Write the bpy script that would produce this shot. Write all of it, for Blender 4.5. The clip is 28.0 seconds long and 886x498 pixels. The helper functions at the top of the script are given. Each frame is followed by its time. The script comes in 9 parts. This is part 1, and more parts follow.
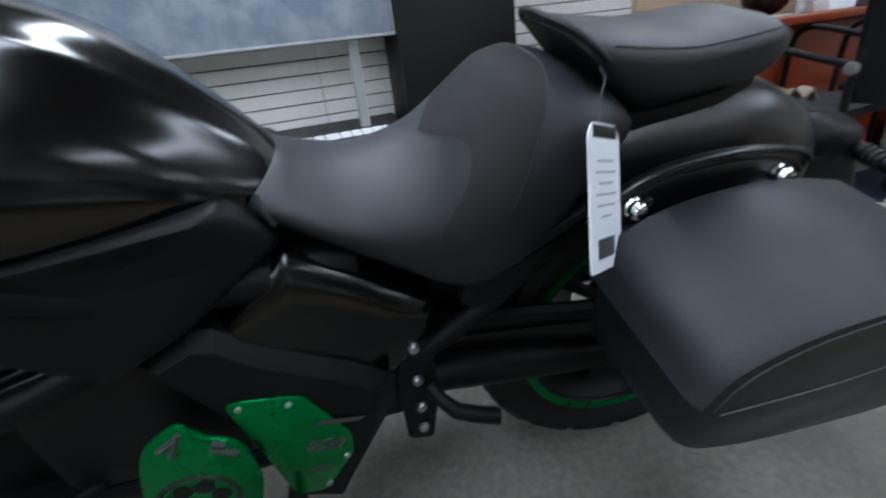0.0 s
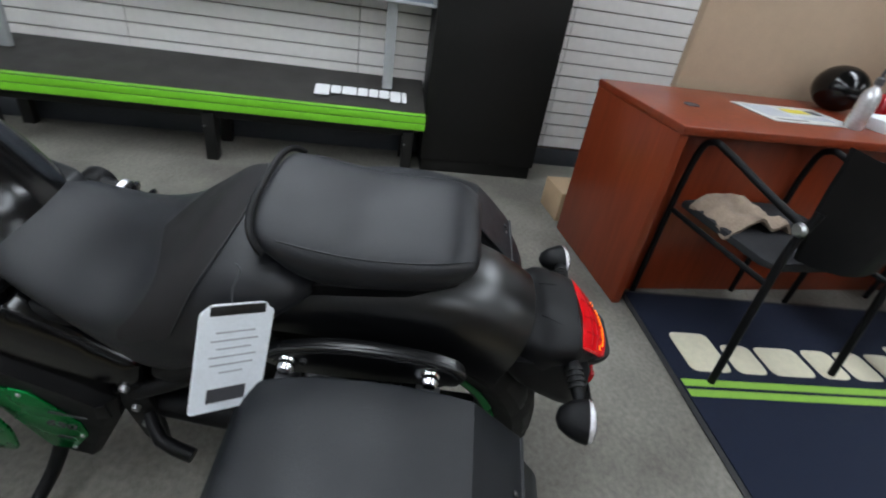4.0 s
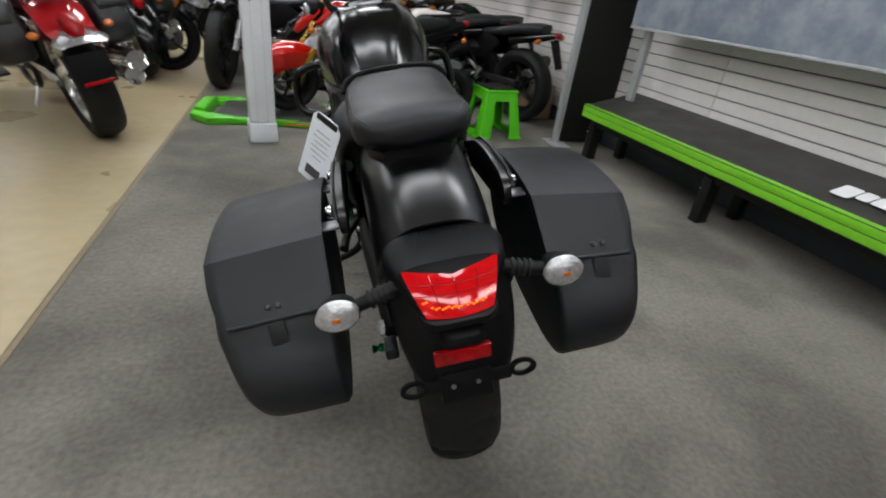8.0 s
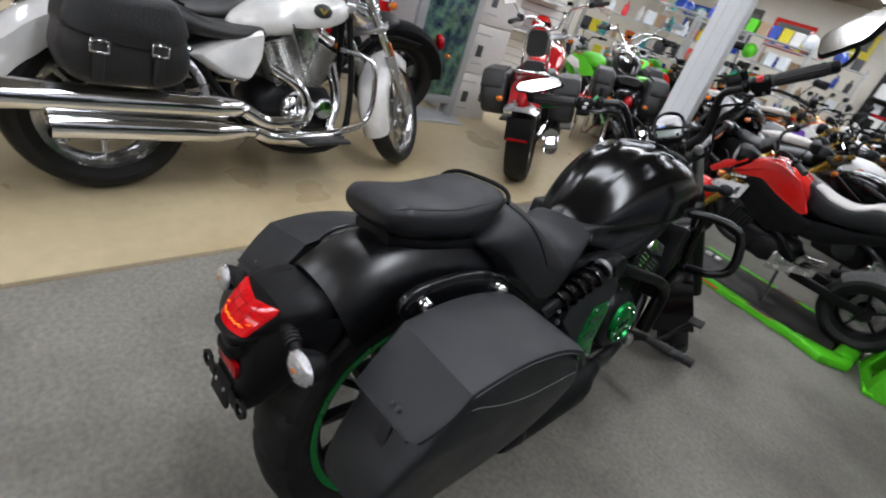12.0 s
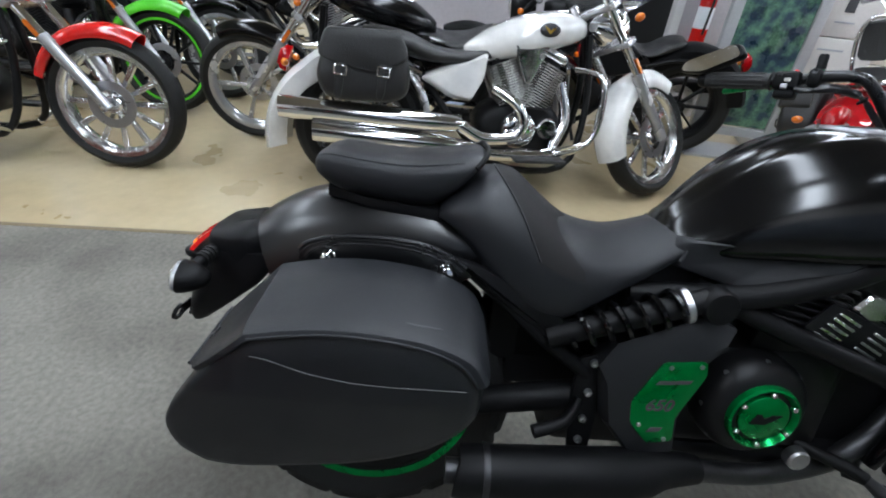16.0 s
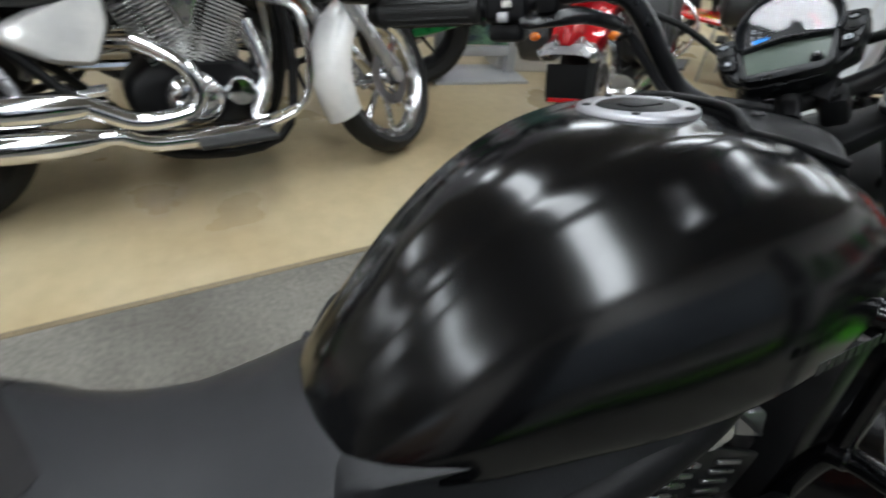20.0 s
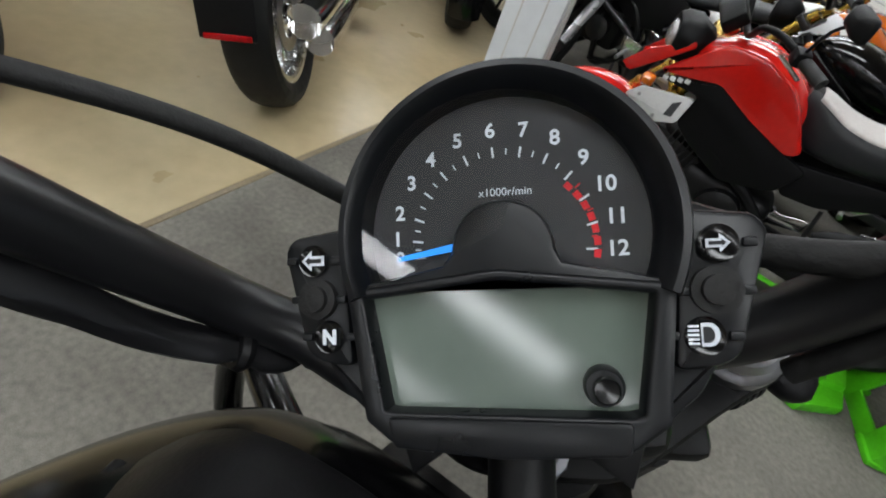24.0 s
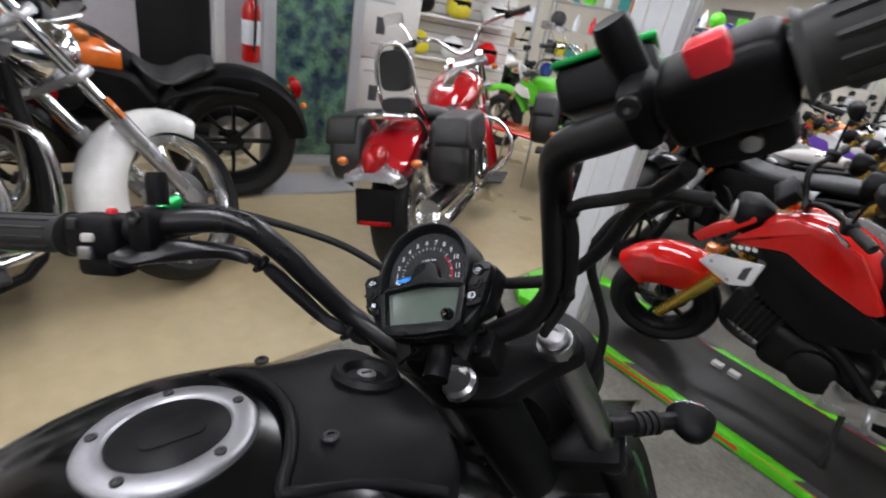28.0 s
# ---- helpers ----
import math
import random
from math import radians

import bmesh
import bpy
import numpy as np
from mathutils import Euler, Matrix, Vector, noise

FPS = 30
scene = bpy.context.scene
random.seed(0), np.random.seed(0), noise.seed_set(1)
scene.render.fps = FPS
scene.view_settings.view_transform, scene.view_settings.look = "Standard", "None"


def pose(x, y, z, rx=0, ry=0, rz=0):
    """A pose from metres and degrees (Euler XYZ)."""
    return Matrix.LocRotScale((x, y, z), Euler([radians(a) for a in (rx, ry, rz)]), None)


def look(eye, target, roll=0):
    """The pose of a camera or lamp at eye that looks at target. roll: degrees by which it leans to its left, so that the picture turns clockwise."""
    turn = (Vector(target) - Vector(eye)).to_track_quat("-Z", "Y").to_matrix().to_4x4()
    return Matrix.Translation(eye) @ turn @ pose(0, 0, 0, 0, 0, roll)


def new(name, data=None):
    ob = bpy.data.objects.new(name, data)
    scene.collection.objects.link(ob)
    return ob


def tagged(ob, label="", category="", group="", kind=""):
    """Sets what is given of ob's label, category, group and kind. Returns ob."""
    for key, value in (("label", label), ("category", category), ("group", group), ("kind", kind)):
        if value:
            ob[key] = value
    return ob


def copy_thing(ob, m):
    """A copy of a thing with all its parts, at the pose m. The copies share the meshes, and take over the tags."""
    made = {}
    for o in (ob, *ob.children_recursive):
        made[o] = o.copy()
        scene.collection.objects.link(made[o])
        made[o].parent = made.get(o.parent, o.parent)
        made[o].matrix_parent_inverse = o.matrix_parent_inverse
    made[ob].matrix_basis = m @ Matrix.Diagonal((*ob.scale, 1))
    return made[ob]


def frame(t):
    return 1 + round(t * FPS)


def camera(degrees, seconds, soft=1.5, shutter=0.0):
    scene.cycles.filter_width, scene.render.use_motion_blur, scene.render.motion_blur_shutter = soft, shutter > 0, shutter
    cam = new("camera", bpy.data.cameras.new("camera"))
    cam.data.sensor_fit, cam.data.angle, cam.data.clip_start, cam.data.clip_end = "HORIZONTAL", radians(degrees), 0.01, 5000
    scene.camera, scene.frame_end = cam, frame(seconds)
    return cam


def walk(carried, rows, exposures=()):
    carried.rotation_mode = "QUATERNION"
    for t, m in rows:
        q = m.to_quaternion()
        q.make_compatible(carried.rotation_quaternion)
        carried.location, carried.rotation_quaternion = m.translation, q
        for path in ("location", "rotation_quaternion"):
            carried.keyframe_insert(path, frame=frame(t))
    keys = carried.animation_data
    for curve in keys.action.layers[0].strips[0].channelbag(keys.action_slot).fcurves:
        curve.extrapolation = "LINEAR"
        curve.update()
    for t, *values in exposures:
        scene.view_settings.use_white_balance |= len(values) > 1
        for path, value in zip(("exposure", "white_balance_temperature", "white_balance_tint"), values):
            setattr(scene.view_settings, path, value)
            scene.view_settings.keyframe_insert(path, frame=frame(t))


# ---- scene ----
cam = camera(85.4, 28.0, 1.9, 0.5)
PATH = [
    (0, (-0.769, 0.59, 0.809), (1.039, 0.253, 0.024), -6.9),
    (0.5, (-0.745, 0.592, 0.886), (0.968, -0.013, 0.05), -4.2),
    (1, (-0.755, 0.57, 0.978), (0.876, -0.149, 0.071), -3.7),
    (1.5, (-0.761, 0.548, 1.055), (0.82, -0.245, 0.12), -2.5),
    (2, (-0.779, 0.495, 1.096), (0.825, -0.236, 0.153), -1.0),
    (2.5, (-0.796, 0.409, 1.123), (0.854, -0.182, 0.159), 2.6),
    (4.5, (-0.75, -0.068, 1.121), (0.93, 0.112, 0.051), 10.3),
    (5, (-0.735, -0.232, 1.132), (0.862, 0.255, 0.03), 11.2),
    (5.5, (-0.688, -0.342, 1.115), (0.762, 0.443, -0.017), 12.2),
    (6, (-0.597, -0.457, 1.098), (0.684, 0.581, -0.034), 12.3),
    (6.5, (-0.526, -0.544, 1.061), (0.596, 0.711, -0.018), 11.3),
    (7, (-0.451, -0.64, 1.036), (0.47, 0.822, 0.029), 10.5),
    (7.5, (-0.376, -0.726, 1.019), (0.3, 0.892, 0.059), 9.4),
    (8, (-0.283, -0.764, 0.993), (0.17, 0.929, 0.03), 7.3),
    (8.5, (-0.161, -0.787, 0.992), (0.102, 0.944, 0.026), 6.3),
    (9, (-0.038, -0.808, 1.01), (0.036, 0.958, 0.075), 5.5),
    (9.5, (0.104, -0.812, 1.041), (-0.094, 0.954, 0.123), 5.9),
    (10, (0.21, -0.785, 1.076), (-0.2, 0.938, 0.148), 7.9),
    (10.5, (0.311, -0.697, 1.12), (-0.341, 0.941, 0.175), 10.7),
    (11, (0.377, -0.607, 1.154), (-0.478, 0.925, 0.194), 13.3),
    (11.5, (0.425, -0.552, 1.172), (-0.6, 0.864, 0.2), 15.7),
    (12, (0.52, -0.484, 1.213), (-0.637, 0.81, 0.22), 19.2),
    (12.5, (0.597, -0.399, 1.205), (-0.662, 0.811, 0.23), 21.1),
    (14.5, (0.677, -0.047, 1.165), (-0.901, 0.573, 0.105), 14.9),
    (15, (0.712, 0.071, 1.158), (-0.929, 0.444, 0.076), 11.4),
    (15.5, (0.734, 0.166, 1.154), (-0.949, 0.341, 0.087), 8.4),
    (16, (0.719, 0.225, 1.137), (-0.974, 0.276, 0.075), 5.5),
    (16.5, (0.665, 0.299, 1.122), (-1.033, 0.28, 0.065), 3.5),
    (17, (0.596, 0.377, 1.125), (-1.084, 0.3, 0.043), 2.1),
    (17.5, (0.532, 0.427, 1.12), (-1.14, 0.351, 0.024), 0.9),
    (18, (0.449, 0.47, 1.106), (-1.203, 0.431, -0.021), 0.3),
    (18.5, (0.355, 0.515, 1.099), (-1.287, 0.51, -0.044), 0.9),
    (19, (0.271, 0.556, 1.08), (-1.33, 0.691, -0.111), 1.7),
    (19.5, (0.2, 0.596, 1.06), (-1.329, 1.027, -0.155), 3.4),
    (20, (0.128, 0.641, 1.061), (-1.255, 1.417, -0.159), 6.6),
    (20.5, (0.063, 0.7, 1.072), (-1.107, 1.771, -0.145), 7.8),
    (21, (0.011, 0.76, 1.082), (-0.957, 2.041, -0.109), 9.1),
    (21.5, (-0.032, 0.851, 1.087), (-0.872, 2.244, -0.077), 12.0),
    (22, (-0.07, 0.938, 1.089), (-0.864, 2.385, -0.04), 15.6),
    (22.5, (-0.109, 1.012, 1.074), (-0.869, 2.471, -0.063), 18.7),
    (24.5, (-0.187, 1.121, 1.048), (-0.681, 2.492, -0.322), 23.4),
    (25, (-0.187, 1.125, 1.046), (-0.648, 2.486, -0.345), 23.2),
    (25.5, (-0.188, 1.124, 1.045), (-0.634, 2.479, -0.357), 23.0),
    (26, (-0.185, 1.117, 1.051), (-0.682, 2.483, -0.323), 21.8),
    (26.5, (-0.158, 1.081, 1.079), (-0.804, 2.481, -0.195), 19.4),
    (27, (-0.097, 1.022, 1.124), (-0.952, 2.45, 0.014), 16.4),
    (27.5, (-0.009, 0.976, 1.159), (-1.093, 2.34, 0.176), 13.3),
    (28, (0.082, 0.954, 1.184), (-1.209, 2.209, 0.315), 11.3),
]
walk(cam, [(t, look(eye, target, roll)) for t, eye, target, roll in PATH], ((0.0, 0.05, 5800, 11), (1.0, 0.0, 5900, 10), (2.0, 0.0, 6150, 10), (5.0, -0.05, 6250, 12), (8.0, -0.12, 6650, 13), (10.0, -0.06, 6700, 17), (12.0, 0.0, 6450, 16), (15.0, 0.11, 6100, 12), (17.0, 0.28, 6000, 12), (19.0, 0.22, 6300, 11), (21.0, 0.1, 6450, 11), (22.0, 0.1, 6500, 11), (25.0, -0.14, 6700, 12), (26.0, -0.06, 6700, 12), (27.0, 0.12, 6700, 13), (28.0, 0.0, 6550, 18)))

# ---------- world, light ----------
world = bpy.data.worlds.new("world")
scene.world = world
world.use_nodes = True
bgn = world.node_tree.nodes["Background"]
bgn.inputs[0].default_value = (0.75, 0.85, 1.0, 1)
bgn.inputs[1].default_value = 0.1

CEIL = 2.85


def fixture_light(x, y, power, length=2.4, width=0.34, turn=0.0):
    lamp = bpy.data.lights.new("fluorescent_lamp", "AREA")
    lamp.shape = "RECTANGLE"
    lamp.size, lamp.size_y = length, width
    lamp.energy = power
    lamp.color = (0.885, 0.955, 0.985)
    ob = new("fluorescent_lamp", lamp)
    ob.matrix_world = pose(x, y, CEIL - 0.10, 0, 0, turn)
    return ob


# ---------- mesh tools ----------
V = Vector


def frame_of(origin, x_axis, z_axis):
    """A matrix whose x and z point along the given ways."""
    z = V(z_axis).normalized()
    x = (V(x_axis) - z * V(x_axis).dot(z)).normalized()
    y = z.cross(x)
    m = Matrix((x, y, z)).transposed().to_4x4()
    m.translation = origin
    return m


def box(sx, sy, sz, at=(0, 0, 0), bevel=0.0, m=None, seg=2, taper=1.0):
    bm = bmesh.new()
    bmesh.ops.create_cube(bm, size=1)
    for v in bm.verts:
        k = taper if v.co.z > 0 else 1.0
        v.co = V((v.co.x * sx * k, v.co.y * sy * k, v.co.z * sz))
    if bevel > 0:
        bmesh.ops.bevel(bm, geom=bm.edges[:], offset=bevel, segments=seg, affect="EDGES", profile=0.5)
    bmesh.ops.transform(bm, matrix=(m or Matrix()) @ Matrix.Translation(at), verts=bm.verts)
    return bm


def loft(rings, cap=True, closed=True):
    bm = bmesh.new()
    rows = [[bm.verts.new(p) for p in ring] for ring in rings]
    n = len(rows[0])
    for a, b in zip(rows, rows[1:]):
        for i in range(n if closed else n - 1):
            j = (i + 1) % n
            bm.faces.new((a[i], a[j], b[j], b[i]))
    if cap and closed:
        bm.faces.new(rows[0][::-1])
        bm.faces.new(rows[-1])
    bmesh.ops.recalc_face_normals(bm, faces=bm.faces)
    return bm


def spline(pts, steps=6):
    """Catmull-Rom through the points."""
    pts = [V(p) for p in pts]
    ext = [2 * pts[0] - pts[1]] + pts + [2 * pts[-1] - pts[-2]]
    out = []
    for i in range(1, len(ext) - 2):
        a, b, c, d = ext[i - 1 : i + 3]
        for s in range(steps):
            t = s / steps
            out.append(0.5 * ((2 * b) + (c - a) * t + (2 * a - 5 * b + 4 * c - d) * t * t + (3 * b - a - 3 * c + d) * t ** 3))
    out.append(pts[-1])
    return out


def tube(pts, r, n=10, smooth=0, cap=True):
    """A round bar along the points; r may be a list."""
    if smooth:
        if isinstance(r, (list, tuple)):
            k = len(pts)
            rr = []
            for i in range((k - 1) * smooth + 1):
                f = i / smooth
                a = min(int(f), k - 2)
                rr.append(r[a] + (r[a + 1] - r[a]) * (f - a))
            r = rr
        pts = spline(pts, smooth)
    pts = [V(p) for p in pts]
    rings, prev = [], None
    for i, p in enumerate(pts):
        d = (pts[min(i + 1, len(pts) - 1)] - pts[max(i - 1, 0)]).normalized()
        if prev is None:
            up = V((0, 0, 1)) if abs(d.z) < 0.9 else V((1, 0, 0))
            side = d.cross(up).normalized()
        else:
            side = (prev - d * prev.dot(d)).normalized()
        prev = side
        up = side.cross(d)
        rad = r[i] if isinstance(r, (list, tuple)) else r
        rings.append([p + rad * (math.cos(2 * math.pi * k / n) * side + math.sin(2 * math.pi * k / n) * up) for k in range(n)])
    return loft(rings, cap)


def lathe(profile, m=None, n=32, closed=False, cap=True):
    """profile: (radius, height) pairs turned about z."""
    rings = []
    for r, h in profile:
        r = max(r, 0.0004)
        rings.append([V((r * math.cos(2 * math.pi * k / n), r * math.sin(2 * math.pi * k / n), h)) for k in range(n)])
    if closed:
        rings.append(rings[0])
    bm = loft(rings, cap and not closed)
    if closed:
        bmesh.ops.remove_doubles(bm, verts=bm.verts, dist=1e-6)
        bmesh.ops.recalc_face_normals(bm, faces=bm.faces)
    if m is not None:
        bmesh.ops.transform(bm, matrix=m, verts=bm.verts)
    return bm


def slab(poly, depth, m=None, bevel=0.0, holes=(), seg=2):
    """A plate: the outline poly in x, y, from z = 0 to depth, bevelled."""
    bm = bmesh.new()
    low = [bm.verts.new((x, y, 0)) for x, y in poly]
    top = [bm.verts.new((x, y, depth)) for x, y in poly]
    n = len(poly)
    bm.faces.new(low[::-1])
    bm.faces.new(top)
    for i in range(n):
        j = (i + 1) % n
        bm.faces.new((low[i], low[j], top[j], top[i]))
    bmesh.ops.recalc_face_normals(bm, faces=bm.faces)
    if bevel > 0:
        rim = [e for e in bm.edges if abs(e.verts[0].co.z - e.verts[1].co.z) < 1e-6]
        bmesh.ops.bevel(bm, geom=rim, offset=bevel, segments=seg, affect="EDGES", profile=0.5)
    if m is not None:
        bmesh.ops.transform(bm, matrix=m, verts=bm.verts)
    return bm


def rounded(poly, r, steps=4):
    """The outline with its corners rounded."""
    out = []
    n = len(poly)
    for i in range(n):
        a, b, c = V(poly[i - 1]), V(poly[i]), V(poly[(i + 1) % n])
        k = min(r, 0.45 * (a - b).length, 0.45 * (c - b).length)
        p, q = b + (a - b).normalized() * k, b + (c - b).normalized() * k
        for s in range(steps + 1):
            t = s / steps
            w = (1 - t) ** 2 * p + 2 * t * (1 - t) * b + t * t * q
            out.append((w.x, w.y))
    return out


def ball(rx, ry, rz, at=(0, 0, 0), m=None, u=20, v=12):
    bm = bmesh.new()
    bmesh.ops.create_uvsphere(bm, u_segments=u, v_segments=v, radius=1)
    bmesh.ops.transform(bm, matrix=(m or Matrix()) @ Matrix.Translation(at) @ Matrix.Diagonal((rx, ry, rz, 1)), verts=bm.verts)
    return bm


def join(*bms):
    out = bmesh.new()
    for b in bms:
        me = bpy.data.meshes.new("tmp")
        b.to_mesh(me)
        out.from_mesh(me)
        bpy.data.meshes.remove(me)
        b.free()
    return out


def mesh_of(name, bm, material, sharp=38, smooth=True):
    me = bpy.data.meshes.new(name)
    bm.to_mesh(me)
    bm.free()
    me.materials.append(material)
    me.polygons.foreach_set("use_smooth", [smooth] * len(me.polygons))
    if smooth:
        me.set_sharp_from_angle(angle=radians(sharp))
    return me


def part(name, bm, material, parent, label="", sharp=38, kind=""):
    ob = new(name, mesh_of(name, bm, material, sharp))
    ob.parent = parent
    return tagged(ob, label, kind=kind)


def share(name, me, parent, m):
    ob = new(name, me)
    ob.parent = parent
    ob.matrix_basis = m
    return ob


def thing(name, label, category, m=None, group="", kind=""):
    ob = new(name)
    ob.empty_display_size = 0.1
    if m is not None:
        ob.matrix_basis = m
    return tagged(ob, label, category, group, kind)


def solid(name, bm, material, label, category="", kind="", m=None, group="", sharp=38):
    ob = new(name, mesh_of(name, bm, material, sharp))
    if m is not None:
        ob.matrix_basis = m
    return tagged(ob, label, category, group, kind)


def lettering(name, body, size, material, parent, m, extrude=0.0004, align="CENTER", shear=0.0, bold=0.0, squeeze=1.0):
    cu = bpy.data.curves.new(name, "FONT")
    cu.body, cu.size, cu.extrude, cu.align_x, cu.align_y, cu.shear, cu.offset = body, size, extrude, align, "CENTER", shear, bold
    tmp = bpy.data.objects.new("tmp", cu)
    scene.collection.objects.link(tmp)
    dg = bpy.context.evaluated_depsgraph_get()
    me = bpy.data.meshes.new_from_object(tmp.evaluated_get(dg))
    bpy.data.objects.remove(tmp)
    bpy.data.curves.remove(cu)
    me.materials.clear()
    me.materials.append(material)
    ob = new(name, me)
    ob.parent = parent
    ob.matrix_basis = m @ Matrix.Diagonal((squeeze, 1, 1, 1))
    return ob


# ---------- materials ----------
def material(name, base, rough=0.5, metal=0.0, spread=0.12, grain=8.0, bump=0.0, bump_scale=200.0, coat=0.0, rough_spread=0.08, second=None, mask_scale=3.0, spec=0.5):
    """Base colour with variation at two scales, uneven gloss and fine relief."""
    mt = bpy.data.materials.new(name)
    mt.use_nodes = True
    nt = mt.node_tree
    p = nt.nodes["Principled BSDF"]
    geo = nt.nodes.new("ShaderNodeTexCoord")
    n1 = nt.nodes.new("ShaderNodeTexNoise")
    n1.inputs["Scale"].default_value, n1.inputs["Detail"].default_value = grain, 5
    n2 = nt.nodes.new("ShaderNodeTexNoise")
    n2.inputs["Scale"].default_value, n2.inputs["Detail"].default_value = grain * 9, 3
    for n in (n1, n2):
        nt.links.new(geo.outputs["Object"], n.inputs["Vector"])
    add = nt.nodes.new("ShaderNodeMath")
    add.operation = "ADD"
    nt.links.new(n1.outputs["Fac"], add.inputs[0])
    nt.links.new(n2.outputs["Fac"], add.inputs[1])
    rng = nt.nodes.new("ShaderNodeMapRange")
    rng.inputs["From Min"].default_value, rng.inputs["From Max"].default_value = 0.65, 1.35
    rng.inputs["To Min"].default_value, rng.inputs["To Max"].default_value = 1 - spread, 1 + spread
    nt.links.new(add.outputs[0], rng.inputs["Value"])
    mix = nt.nodes.new("ShaderNodeVectorMath")
    mix.operation = "SCALE"
    mix.inputs[0].default_value = base[:3]
    if second is not None:
        ramp = nt.nodes.new("ShaderNodeMix")
        ramp.data_type = "RGBA"
        ramp.inputs[6].default_value, ramp.inputs[7].default_value = (*base, 1), (*second, 1)
        n3 = nt.nodes.new("ShaderNodeTexNoise")
        n3.inputs["Scale"].default_value, n3.inputs["Detail"].default_value = mask_scale, 6
        nt.links.new(geo.outputs["Object"], n3.inputs["Vector"])
        r3 = nt.nodes.new("ShaderNodeMapRange")
        r3.inputs["From Min"].default_value, r3.inputs["From Max"].default_value = 0.42, 0.62
        nt.links.new(n3.outputs["Fac"], r3.inputs["Value"])
        nt.links.new(r3.outputs["Result"], ramp.inputs["Factor"])
        nt.links.new(ramp.outputs[2], mix.inputs[0])
    nt.links.new(rng.outputs["Result"], mix.inputs["Scale"])
    nt.links.new(mix.outputs["Vector"], p.inputs["Base Color"])
    rr = nt.nodes.new("ShaderNodeMapRange")
    rr.inputs["From Min"].default_value, rr.inputs["From Max"].default_value = 0.3, 0.7
    rr.inputs["To Min"].default_value, rr.inputs["To Max"].default_value = max(0.02, rough - rough_spread), min(1, rough + rough_spread)
    nt.links.new(n1.outputs["Fac"], rr.inputs["Value"])
    nt.links.new(rr.outputs["Result"], p.inputs["Roughness"])
    p.inputs["Metallic"].default_value = metal
    p.inputs["Coat Weight"].default_value = coat
    p.inputs["Coat Roughness"].default_value = 0.06
    p.inputs["Specular IOR Level"].default_value = spec
    if bump > 0:
        n4 = nt.nodes.new("ShaderNodeTexNoise")
        n4.inputs["Scale"].default_value, n4.inputs["Detail"].default_value = bump_scale, 4
        nt.links.new(geo.outputs["Object"], n4.inputs["Vector"])
        b = nt.nodes.new("ShaderNodeBump")
        b.inputs["Strength"].default_value, b.inputs["Distance"].default_value = bump, 0.004
        nt.links.new(n4.outputs["Fac"], b.inputs["Height"])
        nt.links.new(b.outputs["Normal"], p.inputs["Normal"])
    return mt


def glow(name, colour, strength):
    mt = bpy.data.materials.new(name)
    mt.use_nodes = True
    p = mt.node_tree.nodes["Principled BSDF"]
    p.inputs["Base Color"].default_value = (*colour, 1)
    p.inputs["Emission Color"].default_value = (*colour, 1)
    p.inputs["Emission Strength"].default_value = strength
    return mt


def glass(name, colour=(1, 1, 1), rough=0.03, ior=1.45):
    mt = bpy.data.materials.new(name)
    mt.use_nodes = True
    p = mt.node_tree.nodes["Principled BSDF"]
    p.inputs["Base Color"].default_value = (*colour, 1)
    p.inputs["Roughness"].default_value = rough
    p.inputs["IOR"].default_value = ior
    p.inputs["Transmission Weight"].default_value = 1.0
    return mt



def lit(mt, colour, strength):
    """A lens with its lamp burning behind it."""
    p = mt.node_tree.nodes["Principled BSDF"]
    p.inputs["Emission Color"].default_value = (*colour, 1)
    p.inputs["Emission Strength"].default_value = strength
    return mt


